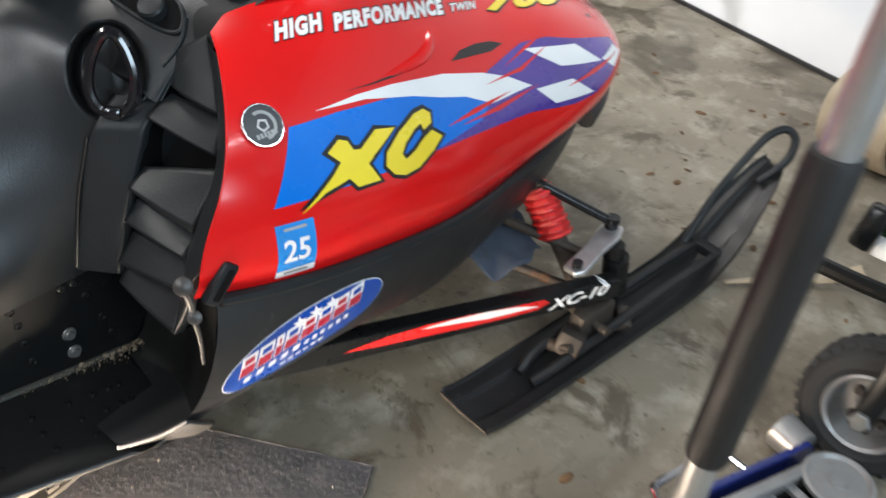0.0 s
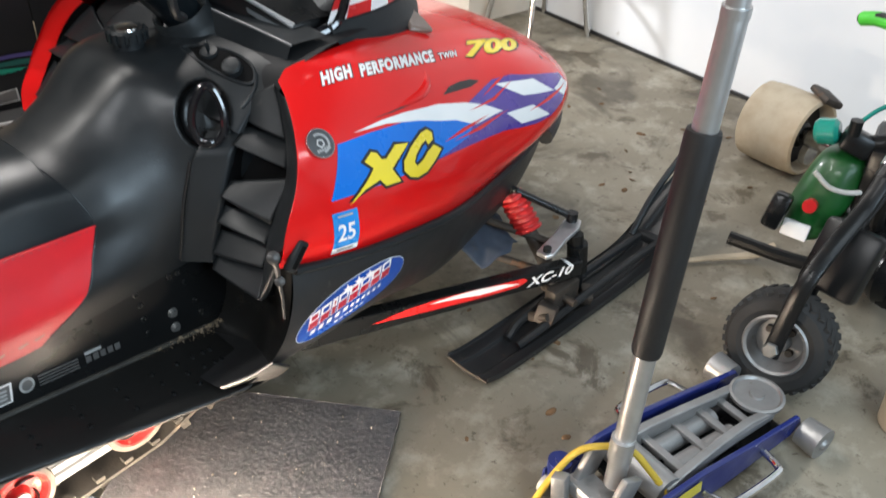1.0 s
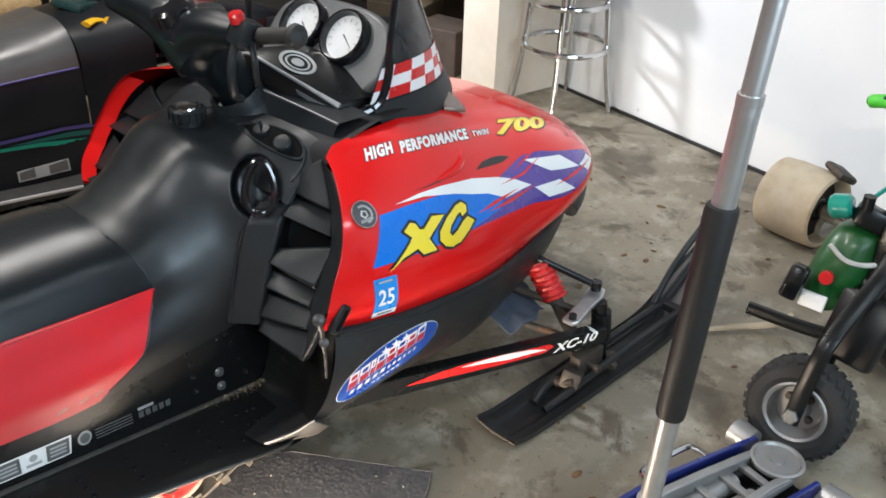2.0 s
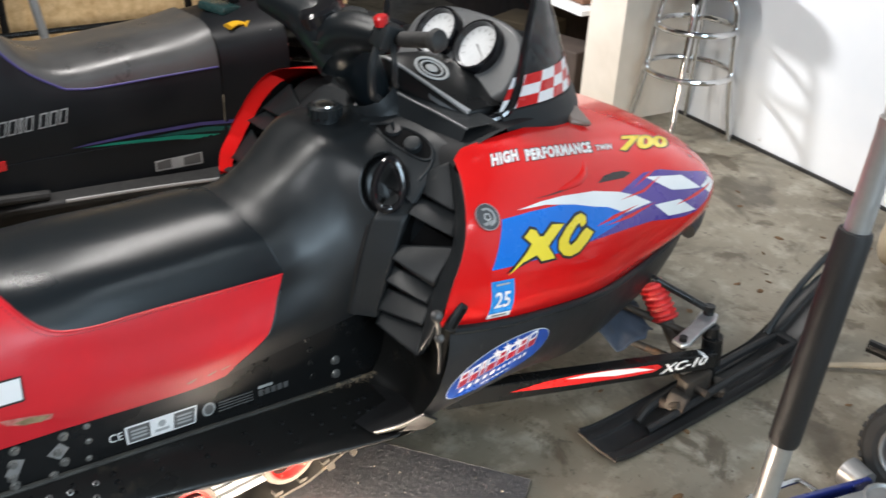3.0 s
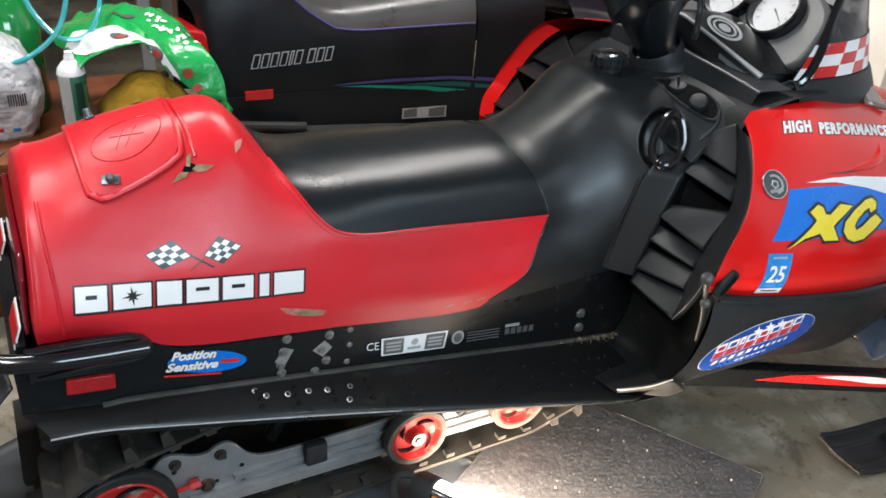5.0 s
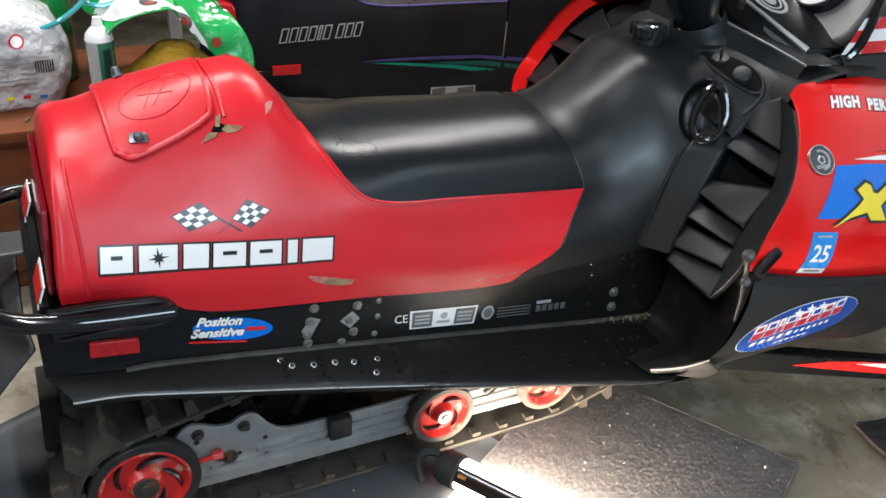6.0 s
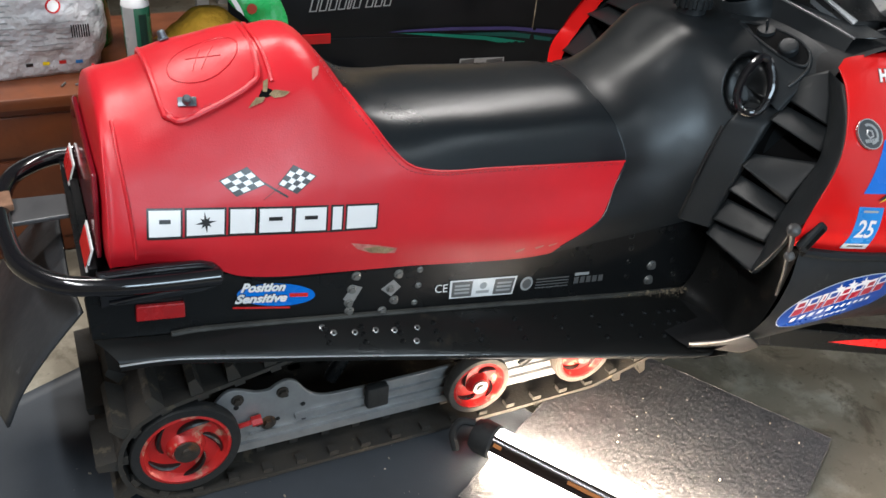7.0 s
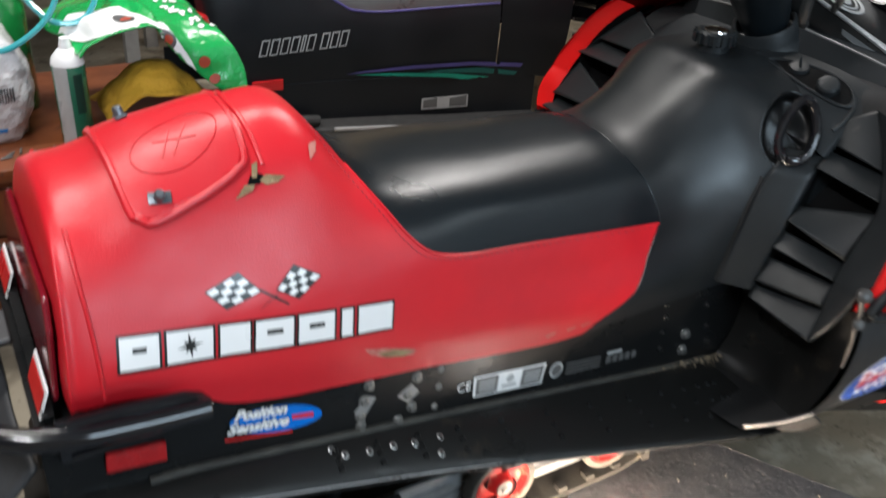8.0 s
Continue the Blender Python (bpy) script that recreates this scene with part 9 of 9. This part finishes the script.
for k in range(13):
    w = math.pi * (0.27 + 0.73 * k / 12)
    row = []
    for j in range(7):
        f = j / 6
        r = 0.20 + 0.03 * math.sin(3 * f + k)
        cx = -0.665 + r * 1.05 * -math.cos(w)
        cz = 0.415 + 0.265 * math.sin(w) ** 0.75 * (1 - 0.25 * (f - 0.5) ** 2)
        if j == 0:
            drop = 0.0 if k < 5 else min(1.0, (k - 4) / 3)
            row.append((cx, 0.70 - 0.02 * drop, cz - (cz - 0.43) * 0.55 * drop))
            row.append((cx, 0.69, cz - (cz - 0.43) * 0.25 * drop))
        row.append((cx + 0.012 * math.sin(7 * f + 2 * k), 0.72 + 0.30 * f + 0.015 * math.sin(2.1 * k), cz + 0.008 * math.sin(11 * f + 3 * k)))
    rows.append(row)
gt = thing("green_bag", (-0.66, 0.85, 0.42), "shiny green printed plastic bag slumped over the chest", "bag")
v, f = sheet(rows, 70, 40)
v = [p + np.array(noise.noise_vector(Vector(p) * 9)) * 0.009 + np.array(noise.noise_vector(Vector(p) * 25)) * 0.003 for p in v]
gb = mesh_ob("sack", v, f, PLASTIC_G, gt)
mod = gb.modifiers.new("thick", "SOLIDIFY")
mod.thickness = 0.002
GT = tree_of(v, f)
SLANT = (0.15, 0.75, -0.65)


def on_green(name, poly, m, lift=0.002):
    return lay(name, flat_mesh([poly], 0.012), GT, (-0.66, 0.80, 0.62), X, (0, 0.65, 0.75), SLANT, m, gb, lift)


on_green("white_band", [(-0.17, 0.0), (-0.13, 0.05), (-0.03, 0.04), (0.04, -0.03), (0.08, -0.10), (0.10, -0.16), (0.07, -0.165), (0.04, -0.11), (-0.03, -0.06), (-0.1, -0.04)], WHITE)
for x, y, a, b in ((-0.03, 0.0, 0.022, 0.014), (0.035, -0.06, 0.022, 0.016), (-0.01, 0.085, 0.026, 0.011)):
    on_green("dark_oval", ellipse(x, y, a, b, -20, 20), DARK_PRINT, 0.003)
for x, y in ((-0.03, 0.0), (0.035, -0.06), (0.10, -0.10), (0.115, -0.13)):
    on_green("red_spot", ellipse(x + 0.004, y - 0.002, 0.012, 0.009, 10, 12), mat("tomato_print", (0.4, 0.06, 0.03), 0.4) if "tomato_print" not in bpy.data.materials else bpy.data.materials["tomato_print"], 0.0036)
rnd = random.Random(11)
for k in range(26):
    x, y = 0.055 + 0.085 * k / 26 + rnd.uniform(-0.022, 0.022), 0.07 - 0.10 * k / 26 + rnd.uniform(-0.022, 0.022)
    on_green("white_fleck", ellipse(x, y, rnd.uniform(0.004, 0.009), rnd.uniform(0.003, 0.006), rnd.uniform(0, 90), 8), WHITE, 0.0025)
# mustard cloth below
rows = []
for k in range(6):
    rows.append([(-0.76 + 0.045 * k, 0.70 + 0.02 * math.sin(k * 1.7), 0.425 + 0.10 * math.sin(math.pi * (k + 0.6) / 6.2)), (-0.76 + 0.045 * k, 0.80, 0.44 + 0.12 * math.sin(math.pi * (k + 0.6) / 6.2)), (-0.76 + 0.045 * k, 0.92, 0.43 + 0.05 * math.sin(math.pi * (k + 0.6) / 6.2))])
v, f = sheet(rows, 30, 24)
v = [p + np.array(noise.noise_vector(Vector(p) * 22)) * 0.008 for p in v]
cl = mesh_ob("cloth", v, f, mat("mustard_cloth", (0.52, 0.29, 0.02), 0.85, fine_scale=500, bump=0.5, c2=(0.36, 0.19, 0.012), wave=0.02, wave_scale=16))
mod = cl.modifiers.new("thick", "SOLIDIFY")
mod.thickness = 0.003
tagged(cl, "crumpled mustard yellow cloth under the bag", "cloth")
# spray can
sc = thing("spray_can", (-0.815, 0.745, 0.424), "green and silver spray can standing on the chest", "spray can")
bm = bmesh.new()
lathe(bm, (-0.815, 0.745, 0.424), (0, 0, 1), [(0, 0), (0, 0.029), (0.004, 0.031), (0.165, 0.031), (0.172, 0.028)], 28)
can = part("can", bm, mat("can_green", (0.03, 0.20, 0.115), 0.3, metal=0.2, coat=0.3, bump=0.03), sc)
bm = bmesh.new()
lathe(bm, (-0.815, 0.745, 0.424), (0, 0, 1), [(0.165, 0.0315), (0.178, 0.029), (0.192, 0.018), (0.196, 0.012), (0.206, 0.011), (0.21, 0.009), (0.216, 0.009), (0.217, 0)], 28)
part("nozzle", bm, WHITE, can, "white nozzle")
bm = bmesh.new()
lathe(bm, (-0.815, 0.745, 0.424), (0, 0, 1), [(0.0, 0.0312), (0.166, 0.0312)], 16, start=3.4, turn=1.0)
part("silver_band", bm, mat("can_silver_print", (0.55, 0.56, 0.56), 0.3, metal=0.2, bump=0.02), can)
bm = bmesh.new()
lathe(bm, (-0.815, 0.745, 0.424), (0, 0, 1), [(0.07, 0.0313), (0.15, 0.0313)], 16, start=2.5, turn=0.6)
part("label_field", bm, mat("can_label", (0.01, 0.05, 0.035), 0.35), can)
# teal tubing and a green bottle behind
bm = bmesh.new()
tube(bm, [(-0.98, 0.80, 0.60), (-0.90, 0.78, 0.62), (-0.82, 0.80, 0.68), (-0.79, 0.84, 0.78), (-0.84, 0.88, 0.80), (-0.88, 0.86, 0.74), (-0.83, 0.80, 0.66), (-0.76, 0.80, 0.66), (-0.72, 0.84, 0.74), (-0.75, 0.9, 0.82), (-0.85, 0.92, 0.84)], 0.006, 8)
tagged(part("tubing", bm, mat("clear_teal_tube", (0.05, 0.35, 0.38), 0.15, coat=0.6)), "coiled clear teal plastic tubing", "tubing")
bm = bmesh.new()
lathe(bm, (-0.93, 0.99, 0.424), (0, 0, 1), [(0, 0), (0, 0.075), (0.01, 0.08), (0.22, 0.08), (0.28, 0.055), (0.31, 0.03), (0.34, 0.03), (0.34, 0)], 28)
tagged(part("green_bottle", bm, mat("green_bottle_plastic", (0.01, 0.18, 0.04), 0.15, coat=0.6, bump=0.3, fine_scale=25, depth=0.005)), "shiny green plastic bottle on the chest", "bottle")
bm = bmesh.new()
rnd = random.Random(3)
for k in range(7):
    a = Vector((-0.99 + 0.022 * k + rnd.uniform(-0.01, 0.01), 0.70 + rnd.uniform(-0.015, 0.02), 0.4275))
    w = rnd.uniform(0, 3)
    cyl(bm, a, a + Vector((math.cos(w), math.sin(w), 0)) * 0.022, 0.0022, seg=6)
tagged(part("screws", bm, BOLT), "loose screws on the chest edge", "screws", kind="stuff")


# ---- far side: boards, rack ----
OSB = mat("chip_board", (0.72, 0.52, 0.28), 0.8, c2=(0.50, 0.32, 0.15), scale=28, fine_scale=90, bump=0.3, wear=0.4, wear_c=(0.55, 0.38, 0.2), wear_scale=40)
def gput(name, lo, hi, m, label, category, tilt=None):
    bm = bmesh.new()
    c = Vector([(a + b) / 2 for a, b in zip(lo, hi)])
    box(bm, (0, 0, 0), (1, 1, 1), GARAGE @ Matrix.Translation(c) @ (tilt or Matrix.Identity(4)) @ Matrix.Diagonal((*[b - a for a, b in zip(lo, hi)], 1)))
    ob = part(name, bm, m, smooth=False)
    return tagged(ob, label, category)


gput("chip_board", (-2.75, 1.72, 0.0), (-1.0, 1.74, 1.15), OSB, "tan chipboard sheet leaning behind the rack", "board", turned(-4, 0, 0))
gput("brown_board", (-3.35, 1.70, 0.0), (-2.78, 1.73, 1.1), mat("brown_board", (0.20, 0.11, 0.06), 0.7, c2=(0.13, 0.07, 0.04), scale=5, bump=0.3), "brown wooden board standing upright", "board", turned(-4, 0, 0))
rack = thing("steel_rack", (0.8, 2.1, 0.0), "black steel rack of horizontal bars", "rack")
for z in (0.25, 0.42, 0.59, 0.76, 0.93):
    bm = bmesh.new()
    a, b = GARAGE @ Vector((-2.85, 1.52, z)), GARAGE @ Vector((-1.1, 1.52, z + 0.04))
    cyl(bm, a, b, 0.013, seg=10)
    part("bar", bm, BLACK_METAL, rack)
for e in (-2.72, -1.9, -1.2):
    bm = bmesh.new()
    cyl(bm, GARAGE @ Vector((e, 1.54, 0)), GARAGE @ Vector((e, 1.54, 1.1)), 0.018, seg=10)
    part("upright", bm, BLACK_METAL, rack)
for e in (-2.55, -1.75):
    bm = bmesh.new()
    cyl(bm, GARAGE @ Vector((e, 1.50, 0.1)), GARAGE @ Vector((e - 0.1, 1.50, 0.9)), 0.02, seg=10)
    part("grey_strut", bm, mat("grey_strut_%d" % int(-e * 10), (0.4, 0.42, 0.44), 0.4, metal=0.5), rack)
bench = thing("steel_bench", (-0.9, 2.3, 0.0), "grey steel bench frame with a pale board top", "bench")
bm = bmesh.new()
box(bm, (-0.75, 2.30, 0.60), (1.3, 0.5, 0.03), turned(0, 0, 6), bevel=0.004)
part("bench_top", bm, mat("pale_laminate", (0.5, 0.52, 0.54), 0.45, bump=0.1), bench)
for x, y in ((-1.3, 2.02), (-0.22, 2.12), (-0.42, 2.10), (-1.3, 2.5), (-0.25, 2.55)):
    bm = bmesh.new()
    box(bm, (x, y, 0.30), (0.045, 0.045, 0.60))
    part("leg", bm, RAIL, bench, smooth=False)
bm = bmesh.new()
box(bm, (-0.75, 2.06, 0.50), (1.1, 0.03, 0.05), turned(0, 0, 6))
part("rail", bm, BLACK_METAL, bench, smooth=False)
bm = bmesh.new()
box(bm, (-0.9, 2.62, 0.78), (0.5, 0.06, 0.30), turned(0, 0, 6), bevel=0.01)
tagged(part("red_case", bm, mat("dull_red_case", (0.35, 0.03, 0.025), 0.5)), "dull red case on the bench", "case")
bm = bmesh.new()
v, f = sheet([[(0.70, -0.41, 0.145), (0.77, -0.42, 0.155), (0.85, -0.40, 0.14)], [(0.68, -0.35, 0.175), (0.77, -0.33, 0.185), (0.86, -0.33, 0.175)], [(0.66, -0.25, 0.18), (0.77, -0.23, 0.19), (0.86, -0.22, 0.18)]], 24, 24)
bm.free()
v = [p + np.array(noise.noise_vector(Vector(p) * 18)) * 0.02 for p in v]
rag = mesh_ob("rag", v, f, mat("blue_denim_rag", (0.055, 0.07, 0.10), 0.9, fine_scale=500, bump=0.5, wear=0.4, wear_c=(0.06, 0.06, 0.07)))
mod = rag.modifiers.new("thick", "SOLIDIFY")
mod.thickness = 0.003
tagged(rag, "grubby blue denim rag tucked in the suspension", "rag")
